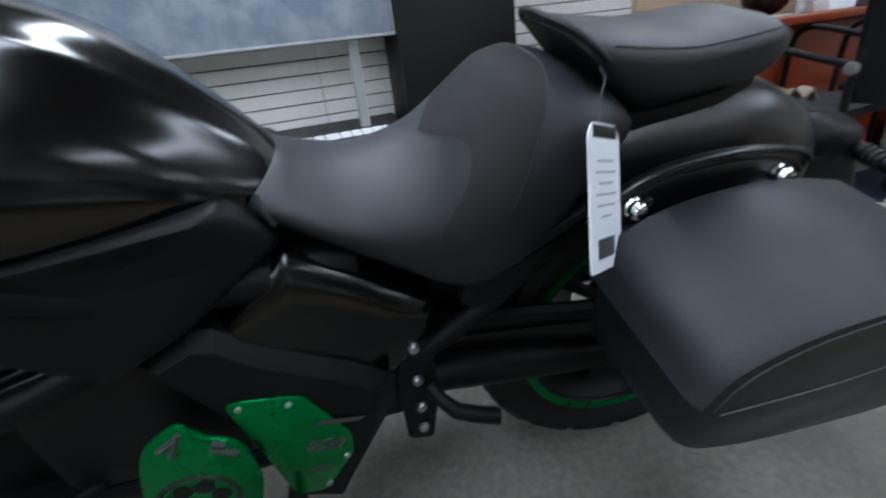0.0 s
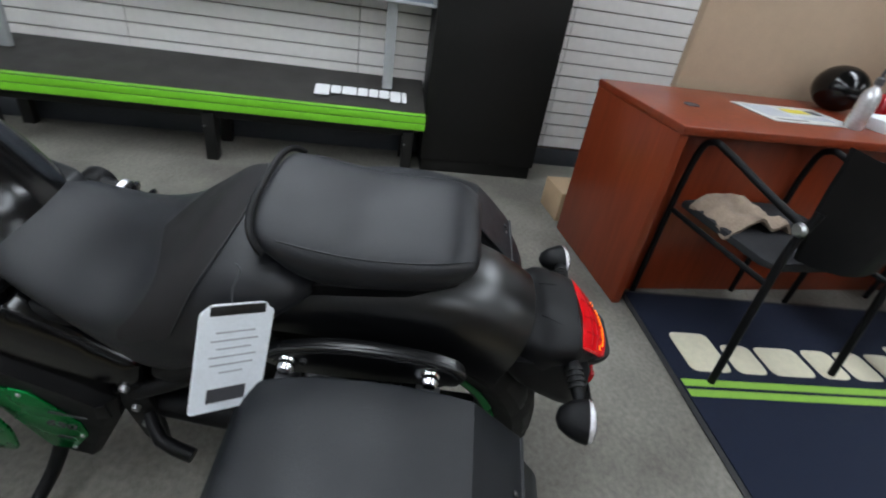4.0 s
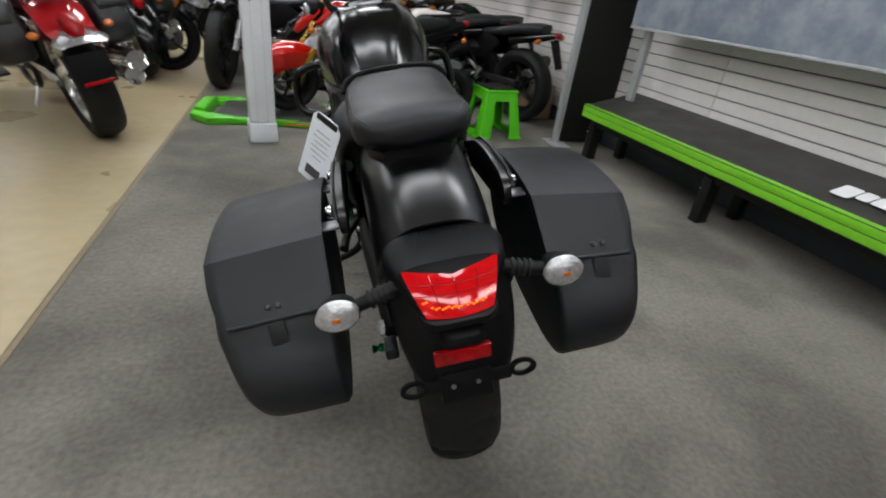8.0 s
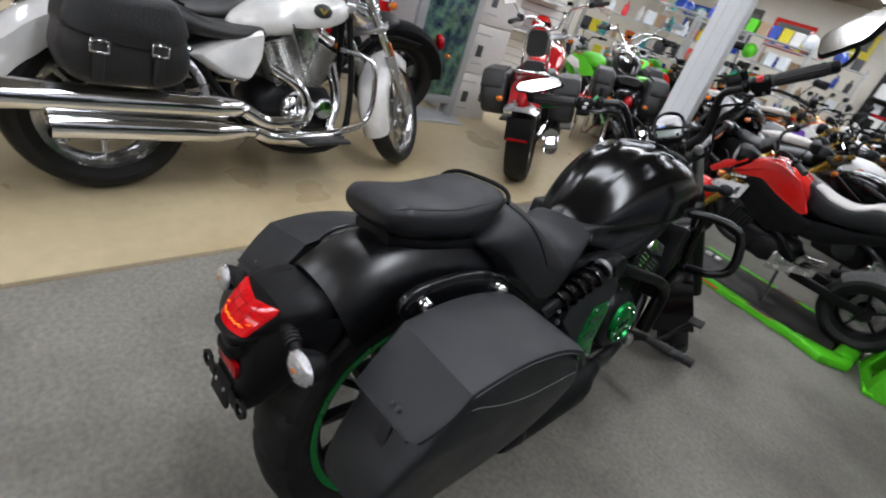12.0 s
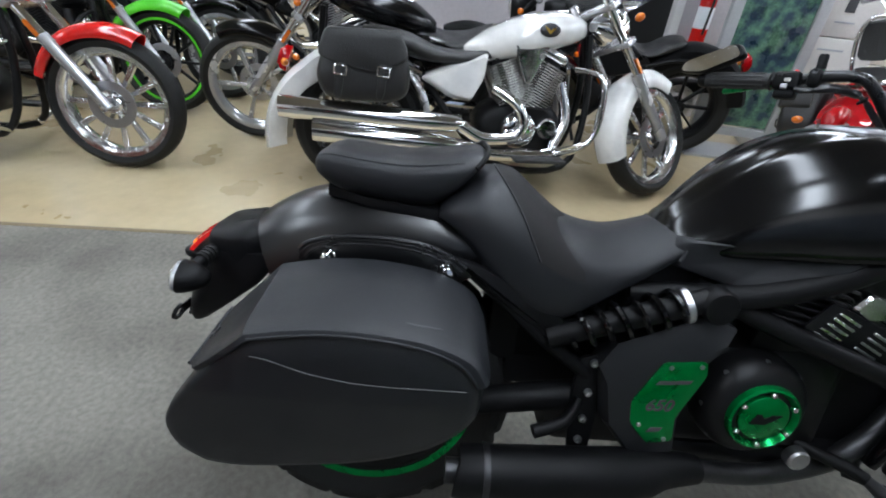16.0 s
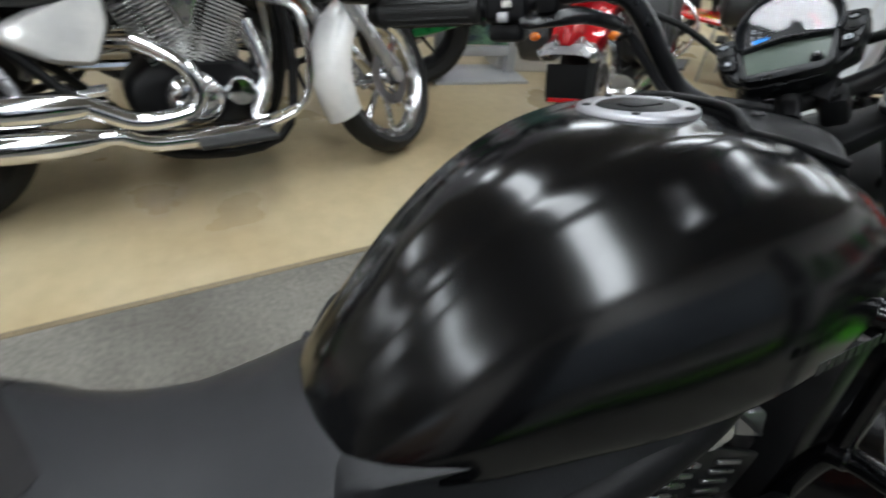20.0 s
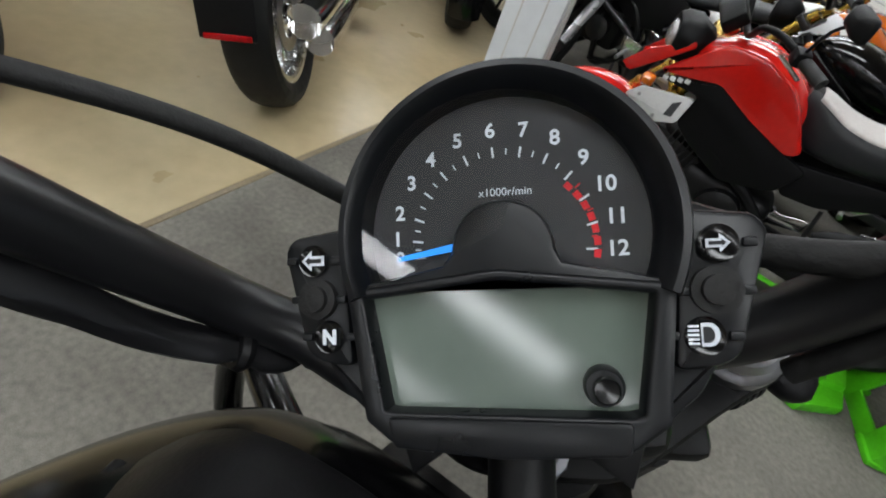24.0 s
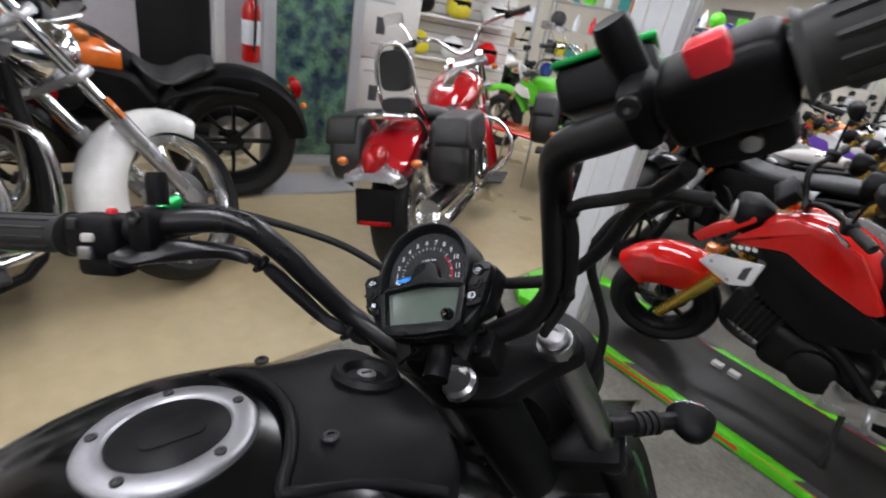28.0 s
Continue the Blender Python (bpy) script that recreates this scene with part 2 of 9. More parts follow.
M = {
    "satin_black": material("satin_black_paint", (0.0018, 0.0018, 0.0021), 0.165, 0.0, 0.2, 6, spec=0.36, rough_spread=0.02),
    "black_plastic": material("black_plastic", (0.0040, 0.0040, 0.0046), 0.46, 0, 0.15, 20, bump=0.06, bump_scale=500, spec=0.16),
    "matt_black": material("matt_black_coat", (0.0045, 0.0045, 0.005), 0.48, 0, 0.2, 15, bump=0.06, bump_scale=300, spec=0.15),
    # paler copy of the black plastic: side light on the right-hand covers, put into the colour
    "cover_plastic": material("grained_plastic_side_lit", (0.010, 0.0104, 0.0120), 0.5, 0, 0.15, 20, bump=0.1, bump_scale=500, spec=0.3),
    "vinyl": material("seat_vinyl", (0.0095, 0.0100, 0.0122), 0.45, 0, 0.12, 10, bump=0.18, bump_scale=900, spec=0.38),
    "vinyl_warm": material("seat_vinyl_inset", (0.0150, 0.0138, 0.0142), 0.62, 0, 0.12, 10, bump=0.3, bump_scale=600, spec=0.2),
    "bag_leather": material("bag_leather", (0.0056, 0.0066, 0.0090), 0.46, 0, 0.15, 8, bump=0.25, bump_scale=600, spec=0.45),
    "old_leather": material("black_leather", (0.014, 0.014, 0.014), 0.42, 0, 0.25, 12, bump=0.5, bump_scale=160),
    "rubber": material("tyre_rubber", (0.010, 0.010, 0.010), 0.6, 0, 0.2, 25, bump=0.2, bump_scale=300, spec=0.25),
    "grip": material("grip_rubber", (0.015, 0.015, 0.015), 0.6, 0, 0.1, 30),
    "chrome": material("chrome", (0.75, 0.75, 0.76), 0.10, 1.0, 0.04, 6, rough_spread=0.03),
    "fin_alloy": material("machined_fin_alloy", (0.62, 0.61, 0.59), 0.28, 1.0, 0.08, 30, bump=0.05),
    "steel": material("brushed_steel", (0.42, 0.42, 0.43), 0.34, 1.0, 0.08, 30, bump=0.05),
    "alloy": material("cast_aluminium", (0.74, 0.74, 0.75), 0.22, 1.0, 0.1, 20),
    "cap_alloy": material("matt_cap_alloy", (0.38, 0.38, 0.40), 0.42, 0.85, 0.06, 40, bump=0.03, bump_scale=900),
    "engine": material("engine_black", (0.0045, 0.0045, 0.0050), 0.42, 0.1, 0.25, 25, bump=0.1, bump_scale=250, spec=0.26),
    "dark_metal": material("dark_metal", (0.05, 0.05, 0.052), 0.4, 0.8, 0.25, 25),
    "green_anod": material("green_anodised", (0.0, 0.22, 0.045), 0.28, 0.75, 0.12, 12),
    "green_lever": material("green_lever_paint", (0.0, 0.3, 0.07), 0.3, 0.5, 0.1, 12),
    "lime": material("lime_green_plastic", (0.08, 0.5, 0.012), 0.38, 0, 0.12, 7, bump=0.05, bump_scale=60),
    "lime_paint": material("lime_green_print", (0.17, 0.52, 0.02), 0.4, 0, 0.1, 7),
    "red_paint": material("red_gloss_paint", (0.56, 0.009, 0.006), 0.18, 0, 0.1, 6, coat=0.45),
    "dark_red": material("candy_red_paint", (0.42, 0.006, 0.010), 0.15, 0.2, 0.1, 6, coat=0.8),
    "orange": material("orange_paint", (0.6, 0.12, 0.01), 0.2, 0, 0.1, 6, coat=0.6),
    "white_paint": material("pearl_white_paint", (0.68, 0.67, 0.64), 0.2, 0, 0.05, 4, coat=0.7, second=(0.52, 0.52, 0.51), mask_scale=5),
    "white_plastic": material("white_plastic", (0.7, 0.7, 0.7), 0.35, 0, 0.06, 8),
    "blue_paint": material("blue_paint", (0.02, 0.06, 0.35), 0.2, 0, 0.1, 6, coat=0.6),
    "silver_paint": material("silver_paint", (0.42, 0.42, 0.43), 0.25, 0.7, 0.08, 8),
    "red_lens": material("red_lens", (0.30, 0.0018, 0.004), 0.20, 0, 0.45, 45, spec=0.35),
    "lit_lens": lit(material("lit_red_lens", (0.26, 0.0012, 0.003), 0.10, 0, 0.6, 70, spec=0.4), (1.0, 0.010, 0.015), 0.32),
    "clear_lens": material("clear_lens", (0.52, 0.52, 0.53), 0.12, 0.6, 0.35, 160, bump=0.9, bump_scale=110, coat=0.9),
    "amber": material("amber_lens", (0.52, 0.12, 0.008), 0.15, 0, 0.15, 60, coat=0.8),
    "paper": material("paper_tag", (0.74, 0.78, 0.82), 0.6, 0, 0.06, 20),
    "old_paper": material("handled_paper", (0.46, 0.46, 0.44), 0.5, 0, 0.1, 12),
    "print_grey": material("grey_print", (0.35, 0.37, 0.4), 0.6, 0, 0.1, 40),
    "print_dark": material("dark_print", (0.05, 0.05, 0.055), 0.6, 0, 0.2, 60),
    "carpet": material("grey_carpet", (0.208, 0.198, 0.170), 0.92, 0, 0.34, 60, bump=0.4, bump_scale=500, second=(0.120, 0.1125, 0.098), mask_scale=1.5, spec=0.2),
    "vinyl_floor": material("tan_vinyl_floor", (0.465, 0.388, 0.242), 0.30, 0, 0.10, 1.6, bump=0.02, bump_scale=40, rough_spread=0.05, second=(0.41, 0.325, 0.19), mask_scale=1.1),
    "floor_trim": material("brown_floor_trim", (0.20, 0.155, 0.09), 0.5, 0, 0.2, 12),
    "slat_white": material("white_slat_board", (0.80, 0.77, 0.745), 0.42, 0, 0.05, 3, spec=0.4),
    "groove": material("slat_groove", (0.16, 0.13, 0.115), 0.6, 0, 0.2, 10),
    "wall_paint": material("off_white_wall", (0.60, 0.57, 0.50), 0.7, 0, 0.06, 3, bump=0.05, bump_scale=90),
    "ceiling": material("ceiling_tile", (0.29, 0.265, 0.21), 0.85, 0, 0.08, 12, bump=0.3, bump_scale=150),
    "tan_board": material("tan_partition_cloth", (0.33, 0.24, 0.165), 0.85, 0, 0.08, 20, bump=0.2, bump_scale=400),
    "panel_black": material("black_display_panel", (0.0065, 0.0062, 0.0056), 0.5, 0, 0.2, 4, bump=0.04, bump_scale=100, spec=0.3),
    "shelf_black": material("black_display_top", (0.03, 0.028, 0.026), 0.48, 0, 0.15, 8, bump=0.06, bump_scale=200),
    "letter_white": material("white_print", (0.75, 0.75, 0.76), 0.5, 0, 0.04, 10),
    "cream_print": material("cream_print", (0.62, 0.58, 0.44), 0.8, 0, 0.1, 40, bump=0.2, bump_scale=300),
    "mat_navy": material("navy_floor_mat", (0.011, 0.015, 0.030), 0.9, 0, 0.25, 60, bump=0.5, bump_scale=350, spec=0.2),
    "mat_edge": material("rubber_mat_edge", (0.015, 0.015, 0.016), 0.7, 0, 0.15, 30),
    "mat_green": material("green_mat_print", (0.22, 0.42, 0.05), 0.85, 0, 0.15, 40, bump=0.2, bump_scale=300),
    "grey_metal": material("grey_metal_post", (0.42, 0.43, 0.44), 0.4, 0.3, 0.08, 10),
    "poster_blue": material("cloudy_poster", (0.21, 0.25, 0.31), 0.35, 0, 0.08, 5, second=(0.33, 0.36, 0.41), mask_scale=7),
    "navy_base": material("dark_baseboard", (0.045, 0.05, 0.06), 0.5, 0, 0.15, 8),
    "column_white": material("white_column_cladding", (0.68, 0.70, 0.72), 0.4, 0, 0.04, 5),
    "cardboard": material("cardboard", (0.36, 0.25, 0.15), 0.8, 0, 0.1, 12, bump=0.05),
    "cabinet_white": material("white_file_cabinet", (0.58, 0.56, 0.53), 0.4, 0, 0.06, 6),
    "fender_black": material("fender_black_paint", (0.0022, 0.0022, 0.0026), 0.30, 0.0, 0.2, 6, spec=0.6, rough_spread=0.02),
    "dash_plastic": material("dash_plastic", (0.0045, 0.0050, 0.0060), 0.33, 0, 0.1, 40, bump=0.03, bump_scale=1800, spec=0.24),
    "bar_black": material("bar_black_coat", (0.008, 0.008, 0.009), 0.33, 0, 0.15, 15, bump=0.02, bump_scale=400, spec=0.45),
    "lcd": material("lcd_panel", (0.105, 0.130, 0.110), 0.10, 0, 0.03, 4, second=(0.085, 0.108, 0.092), mask_scale=20),
    "dial": material("dial_face", (0.010, 0.010, 0.012), 0.45, 0, 0.03, 30, spec=0.3),
    "dial_white": material("dial_print_white", (0.52, 0.55, 0.60), 0.5, 0, 0.03, 30, spec=0.3),
    "dial_red": material("dial_print_red", (0.45, 0.008, 0.014), 0.5, 0, 0.05, 30, spec=0.2),
    "needle_blue": glow("needle_blue", (0.0, 0.28, 0.95), 0.35),
    "red_switch": material("red_switch", (0.75, 0.03, 0.04), 0.4, 0, 0.06, 20),
    "grey_seat": material("grey_seat_cover", (0.50, 0.47, 0.45), 0.6, 0, 0.1, 10, bump=0.2, bump_scale=400),
    "poster_art": material("abstract_poster_art", (0.02, 0.04, 0.065), 0.3, 0, 0.5, 9, second=(0.11, 0.22, 0.14), mask_scale=11),
    "door_dark": material("dark_doorway", (0.01, 0.01, 0.011), 0.4, 0, 0.2, 4),
    "lavender": material("pale_grey_wall", (0.42, 0.40, 0.42), 0.6, 0, 0.06, 4),
    "gold": material("gold_fork", (0.55, 0.36, 0.07), 0.25, 0.9, 0.1, 10),
    "yellow": material("yellow_plastic", (0.65, 0.55, 0.03), 0.4, 0, 0.1, 8),
    "purple": material("purple_plastic", (0.12, 0.05, 0.35), 0.35, 0, 0.1, 8),
    "teal": material("teal_cloth", (0.03, 0.25, 0.25), 0.8, 0, 0.2, 10),
    "cloth_grey": material("grey_cloth", (0.12, 0.12, 0.12), 0.85, 0, 0.3, 10, bump=0.3, bump_scale=200),
    "seat_cloth": material("black_seat_cloth", (0.018, 0.018, 0.02), 0.8, 0, 0.2, 30, bump=0.3, bump_scale=300, spec=0.25),
    "rag": material("brown_cloth", (0.25, 0.19, 0.14), 0.9, 0, 0.25, 20, bump=0.6, bump_scale=120),
    "tube_glow": glow("fluorescent_diffuser", (0.90, 0.96, 1.0), 11.0),
    "window_glow": glow("bright_window", (0.75, 0.87, 1.0), 1.3),
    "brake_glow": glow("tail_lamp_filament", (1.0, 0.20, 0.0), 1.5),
}


def wood(name, base, dark):
    mt = bpy.data.materials.new(name)
    mt.use_nodes = True
    nt = mt.node_tree
    p = nt.nodes["Principled BSDF"]
    co = nt.nodes.new("ShaderNodeTexCoord")
    mp = nt.nodes.new("ShaderNodeMapping")
    mp.inputs["Scale"].default_value = (14, 14, 1.2)
    nz = nt.nodes.new("ShaderNodeTexNoise")
    nz.inputs["Scale"].default_value, nz.inputs["Detail"].default_value, nz.inputs["Distortion"].default_value = 3, 6, 0.6
    rp = nt.nodes.new("ShaderNodeMix")
    rp.data_type = "RGBA"
    rp.inputs[6].default_value, rp.inputs[7].default_value = (*dark, 1), (*base, 1)
    nt.links.new(co.outputs["Object"], mp.inputs["Vector"])
    nt.links.new(mp.outputs["Vector"], nz.inputs["Vector"])
    nt.links.new(nz.outputs["Fac"], rp.inputs["Factor"])
    nt.links.new(rp.outputs[2], p.inputs["Base Color"])
    p.inputs["Roughness"].default_value = 0.30
    return mt


M["cherry"] = wood("cherry_laminate", (0.23, 0.039, 0.011), (0.10, 0.014, 0.005))

# ---------- the room ----------
# along the slat wall: s metres on from its start beside the display bench, d metres into it from the bench's front edge
W0, WS, WD = V((1.80, 0.20, 0)), V((-0.15, 0.989, 0)).normalized(), V((0.989, 0.15, 0)).normalized()


def wall_m(s, d, z=0.0):
    """x along the wall, y into it, z up."""
    m = Matrix((WS, WD, V((0, 0, 1)))).transposed().to_4x4()
    m.translation = W0 + WS * s + WD * d + V((0, 0, z))
    return m


SEAM = lambda y: -1.105 - 0.056 * y


def floor_sheet(name, pts, z, mat_, label):
    bm = bmesh.new()
    bm.faces.new([bm.verts.new((x, y, z)) for x, y in pts])
    bmesh.ops.recalc_face_normals(bm, faces=bm.faces)
    for f in bm.faces:
        if f.normal.z < 0:
            f.normal_flip()
    ret = bmesh.ops.extrude_face_region(bm, geom=bm.faces[:])
    for g in ret["geom"]:
        if isinstance(g, bmesh.types.BMVert):
            g.co.z -= 0.1
    bmesh.ops.recalc_face_normals(bm, faces=bm.faces)
    return solid(name, bm, mat_, label, "floor", "structure")


floor_sheet("floor", [(SEAM(-7), -7), (5.0, -7), (5.0, 15), (SEAM(15), 15)], 0.0, M["carpet"], "grey speckled carpet floor of the showroom")
floor_sheet("floor_vinyl", [(-9, -7), (SEAM(-7) - 0.001, -7), (SEAM(15) - 0.001, 15), (-9, 15)], 0.0, M["vinyl_floor"], "tan vinyl floor with scuffs")
a, b = V((SEAM(-7), -7, 0)), V((SEAM(15), 15, 0))
solid("trim", tube([a + V((0, 0, -0.006)), b + V((0, 0, -0.006))], 0.014, 8), M["floor_trim"], "brown floor edge trim between carpet and vinyl", "trim", "structure")

# slat wall: boards proud of dark grooves
WALL_D, WALL_LEN0, WALL_LEN1 = 0.43, -6.5, 14.0
solid("wall_slat", box(WALL_LEN1 - WALL_LEN0, 0.12, CEIL, ((WALL_LEN0 + WALL_LEN1) / 2, 0.075, CEIL / 2), m=wall_m(0, WALL_D)), M["groove"], "white slatted display wall", "wall", "structure")
slat_wall = bpy.data.objects["wall_slat"]
PITCH = 0.0762
slat_me = mesh_of("slat", box(1.22, 0.017, PITCH - 0.007, bevel=0.003, seg=1), M["slat_white"])
rows = int(CEIL / PITCH)
far = []
for k in range(rows):
    z = 0.12 + PITCH * (k + 0.5)
    if z > CEIL - 0.03:
        break
    for c in range(-5, 11):
        mm = wall_m(c * 1.223 - 0.25, WALL_D + 0.006, z)
        if -2 <= c <= 2 and z < 1.75:
            share("slat", slat_me, slat_wall, mm)
        else:
            far.append(box(1.22, 0.017, PITCH - 0.007, m=mm))
part("slats_far", join(*far), M["slat_white"], slat_wall, kind="stuff")
solid("baseboard", box(WALL_LEN1 - WALL_LEN0, 0.02, 0.11, ((WALL_LEN0 + WALL_LEN1) / 2, -0.008, 0.055), m=wall_m(0, WALL_D), bevel=0.004), M["navy_base"], "dark baseboard along the slat wall", "baseboard", "structure")

# outer walls and ceiling
solid("wall_south", box(13, 0.15, CEIL, (-2, -6.6, CEIL / 2)), M["wall_paint"], "plain off-white wall", "wall", "structure")
solid("wall_north", box(13, 0.15, CEIL, (-2.5, 13.2, CEIL / 2)), M["wall_paint"], "off-white back wall of the showroom", "wall", "structure")
solid("wall_west", box(0.15, 20.5, CEIL, (-7.2, 3.4, CEIL / 2)), M["wall_paint"], "off-white side wall of the showroom", "wall", "structure")
solid("ceiling", box(13, 21, 0.12, (-2, 3.3, CEIL + 0.06)), M["ceiling"], "cream tiled ceiling", "ceiling", "structure")
FIXTURES = [(x_, y_, 2.4) for x_ in (-0.95, -4.3) for y_ in (-4.5, -1.95, 0.62, 3.2, 5.8, 8.5, 11.2)] + [(1.2, 0.62, 1.3), (1.25, -1.95, 1.3), (-6.0, 0.62, 1.8), (-6.0, 5.8, 1.8)]
for fx, fy, ln in FIXTURES:
    lf = thing("ceiling_light", "white fluorescent ceiling light fixture", "ceiling light", pose(fx, fy, CEIL), "ceiling lights")
    part("frame", box(ln + 0.08, 0.42, 0.05, (0, 0, -0.03), 0.008), M["white_plastic"], lf)
    part("diffuser", box(ln, 0.34, 0.02, (0, 0, -0.062), 0.006), M["tube_glow"], lf, "glowing white diffuser")
    fixture_light(fx, fy, (14.2 if fy < 3 else 26) * ln / 2.4 * (2.3 if fx > 0 else 1.0), ln)

# ---------- the black cruiser in the middle ----------
LEAN_B = 12.5


def ring(v, w0, w1, hw, n=24, top=2.3, low=2.6, u0=0.0, widest=0.45):
    """A closed section at v: from w0 to w1, hw wide on each side, rounded; widest: height share of the widest line."""
    wm = w0 + (w1 - w0) * widest
    pts = []
    for k in range(n):
        a = 2 * math.pi * k / n
        ca, sa = math.cos(a), math.sin(a)
        e = top if sa > 0 else low
        x = math.copysign(abs(ca) ** (2 / e), ca) * hw
        y = math.copysign(abs(sa) ** (2 / e), sa)
        pts.append(V((u0 + x, v, wm + y * ((w1 - wm) if sa > 0 else (wm - w0)))))
    return pts


def smooth_rows(rows, steps=4):
    """Interpolates rows of numbers smoothly."""
    a = [V(r[:3]) for r in rows]
    b = [V((*r[3:], 0, 0, 0)[:3]) for r in rows]
    return [(*p, *q) for p, q in zip(spline(a, steps), spline(b, steps))]


def wheel(parent, at, R, width, rim_r, rim_mat, spokes=10, spoke_mat=None, tape=None, tread=True, disc=0.0, hub_w=0.12, spoke_w=0.016, name="wheel", double=False, m=None, label=""):
    """A wheel with tyre, rim, spokes, hub and brake disc under its bike; its axle along x."""
    base = (m or Matrix()) @ Matrix.Translation(at) @ frame_of((0, 0, 0), (0, 1, 0), (1, 0, 0))
    hw = width / 2
    prof = [(rim_r, -hw * 0.72), (rim_r + 0.012, -hw * 0.85), (rim_r + (R - rim_r) * 0.45, -hw), (R - 0.028, -hw * 0.93), (R - 0.012, -hw * 0.72), (R - 0.003, -hw * 0.38), (R, 0)]
    prof += [(r, -h) for r, h in prof[-2::-1]]
    n = 192 if tread else 48
    rings = []
    for j, (r, h) in enumerate(prof):
        row = []
        for k in range(n):
            rr = r
            if tread and 3 <= j <= len(prof) - 4 and j != len(prof) // 2:
                side = 1 if h < 0 else -1
                if (k + side * (j - 6) + (3 if side > 0 else 0)) % 12 < 2:
                    rr -= 0.008
            a = 2 * math.pi * k / n
            row.append(V((rr * math.cos(a), rr * math.sin(a), h)))
        rings.append(row)
    bm = loft(rings, cap=False)
    bmesh.ops.transform(bm, matrix=base, verts=bm.verts)
    wh = part(name, lathe([(hub_w * 0.32, -hub_w / 2), (hub_w * 0.38, -hub_w / 2 + 0.01), (hub_w * 0.26, -0.02), (hub_w * 0.26, 0.02), (hub_w * 0.38, hub_w / 2 - 0.01), (hub_w * 0.32, hub_w / 2)], base, 24), spoke_mat or rim_mat, parent, label)
    part("tyre", bm, M["rubber"], wh, "black rubber tyre", sharp=30)
    rp = [(rim_r + 0.004, -hw * 0.78), (rim_r - 0.012, -hw * 0.74), (rim_r - 0.026, -hw * 0.45), (rim_r - 0.03, 0), (rim_r - 0.026, hw * 0.45), (rim_r - 0.012, hw * 0.74), (rim_r + 0.004, hw * 0.78)]
    rp2 = [(r - 0.007, h * 0.93) for r, h in rp[::-1]]
    part("rim", lathe(rp + rp2, base, 64, closed=True), rim_mat, wh)
    if tape:
        for s in (-1, 1):
            part("rim_tape", lathe([(rim_r + 0.0045, s * hw * 0.80), (rim_r - 0.011, s * hw * 0.765), (rim_r - 0.0105, s * hw * 0.70), (rim_r + 0.004, s * hw * 0.73)], base, 64, closed=True), tape, wh, "bright green rim tape")
    for k in range(spokes):
        a = 2 * math.pi * k / spokes
        offs = (-0.03, 0.03) if double else (0.0,)
        bms = []
        for da in offs:
            p0 = V((math.cos(a + da * 2) * hub_w * 0.27, math.sin(a + da * 2) * hub_w * 0.27, 0))
            p1 = V((math.cos(a + da) * (rim_r - 0.022), math.sin(a + da) * (rim_r - 0.022), 0))
            d = (p1 - p0).normalized()
            mm = frame_of((p0 + p1) / 2, d, (0, 0, 1))
            bms.append(box((p1 - p0).length, spoke_w, width * 0.22, bevel=spoke_w * 0.25, seg=1, m=base @ mm))
        part("spoke", join(*bms), spoke_mat or rim_mat, wh)
    if disc:
        part("brake_disc", lathe([(disc * 0.62, 0.0), (disc * 0.62, 0.005), (disc, 0.005), (disc, 0.0)], base @ Matrix.Translation((0, 0, hub_w * 0.42)), 40, closed=True), M["steel"], wh, "steel brake disc")
    return wh


def bolt(parent, at, way, r=0.009, h=0.012, mat_="chrome", name="bolt", label=""):
    m = frame_of(at, (0, 1, 0.3) if abs(V(way).normalized().y) < 0.9 else (1, 0, 0), way)
    return part(name, lathe([(r, 0), (r, h * 0.6), (r * 0.8, h), (r * 0.42, h), (r * 0.4, h * 0.6), (0, h * 0.6)], m, 12), M[mat_], parent, label)


hero = thing("motorcycle", "satin black cruiser with saddlebags and green accents on its side stand", "motorcycle", pose(0.026, 0, 0, 0, -LEAN_B, 0))

# tank
TANK = [  # v, low, top, half width
    (0.664, 0.692, 0.722, 0.062), (0.685, 0.690, 0.757, 0.085), (0.72, 0.692, 0.798, 0.107), (0.77, 0.696, 0.847, 0.131), (0.84, 0.704, 0.897, 0.154),
    (0.92, 0.711, 0.927, 0.175), (1.00, 0.720, 0.935, 0.186), (1.08, 0.732, 0.925, 0.185), (1.15, 0.752, 0.896, 0.174), (1.20, 0.778, 0.866, 0.145), (1.225, 0.80, 0.84, 0.10)]
rings = []
for v, lo, hi, hw, _, _ in smooth_rows(TANK, 5):
    rg = ring(v, lo, hi, hw, 96, 1.50 + 0.40 * min(1, max(0, (v - 0.70) / 0.14)) + 0.45 * min(1, max(0, (v - 0.84) / 0.24)), 7, widest=0.27)
    for p in rg:  # crease along the shoulder and a hollow knee line below it
        q = abs(p.x) / hw
        if p.z > lo + 0.5 * (hi - lo) and 0.32 < q < 0.68:
            p.z += 0.0035 * (1 - math.cos(2 * math.pi * (q - 0.32) / 0.36)) * min(1, (v - 0.66) * 8) * min(1, max(0, (1.06 - v) * 16))
    rings.append(rg)
tank = part("tank", loft(rings), M["satin_black"], hero, "satin black teardrop fuel tank", sharp=60)
# flat trim over the front of the tank with the ignition lock
trim_rows = []


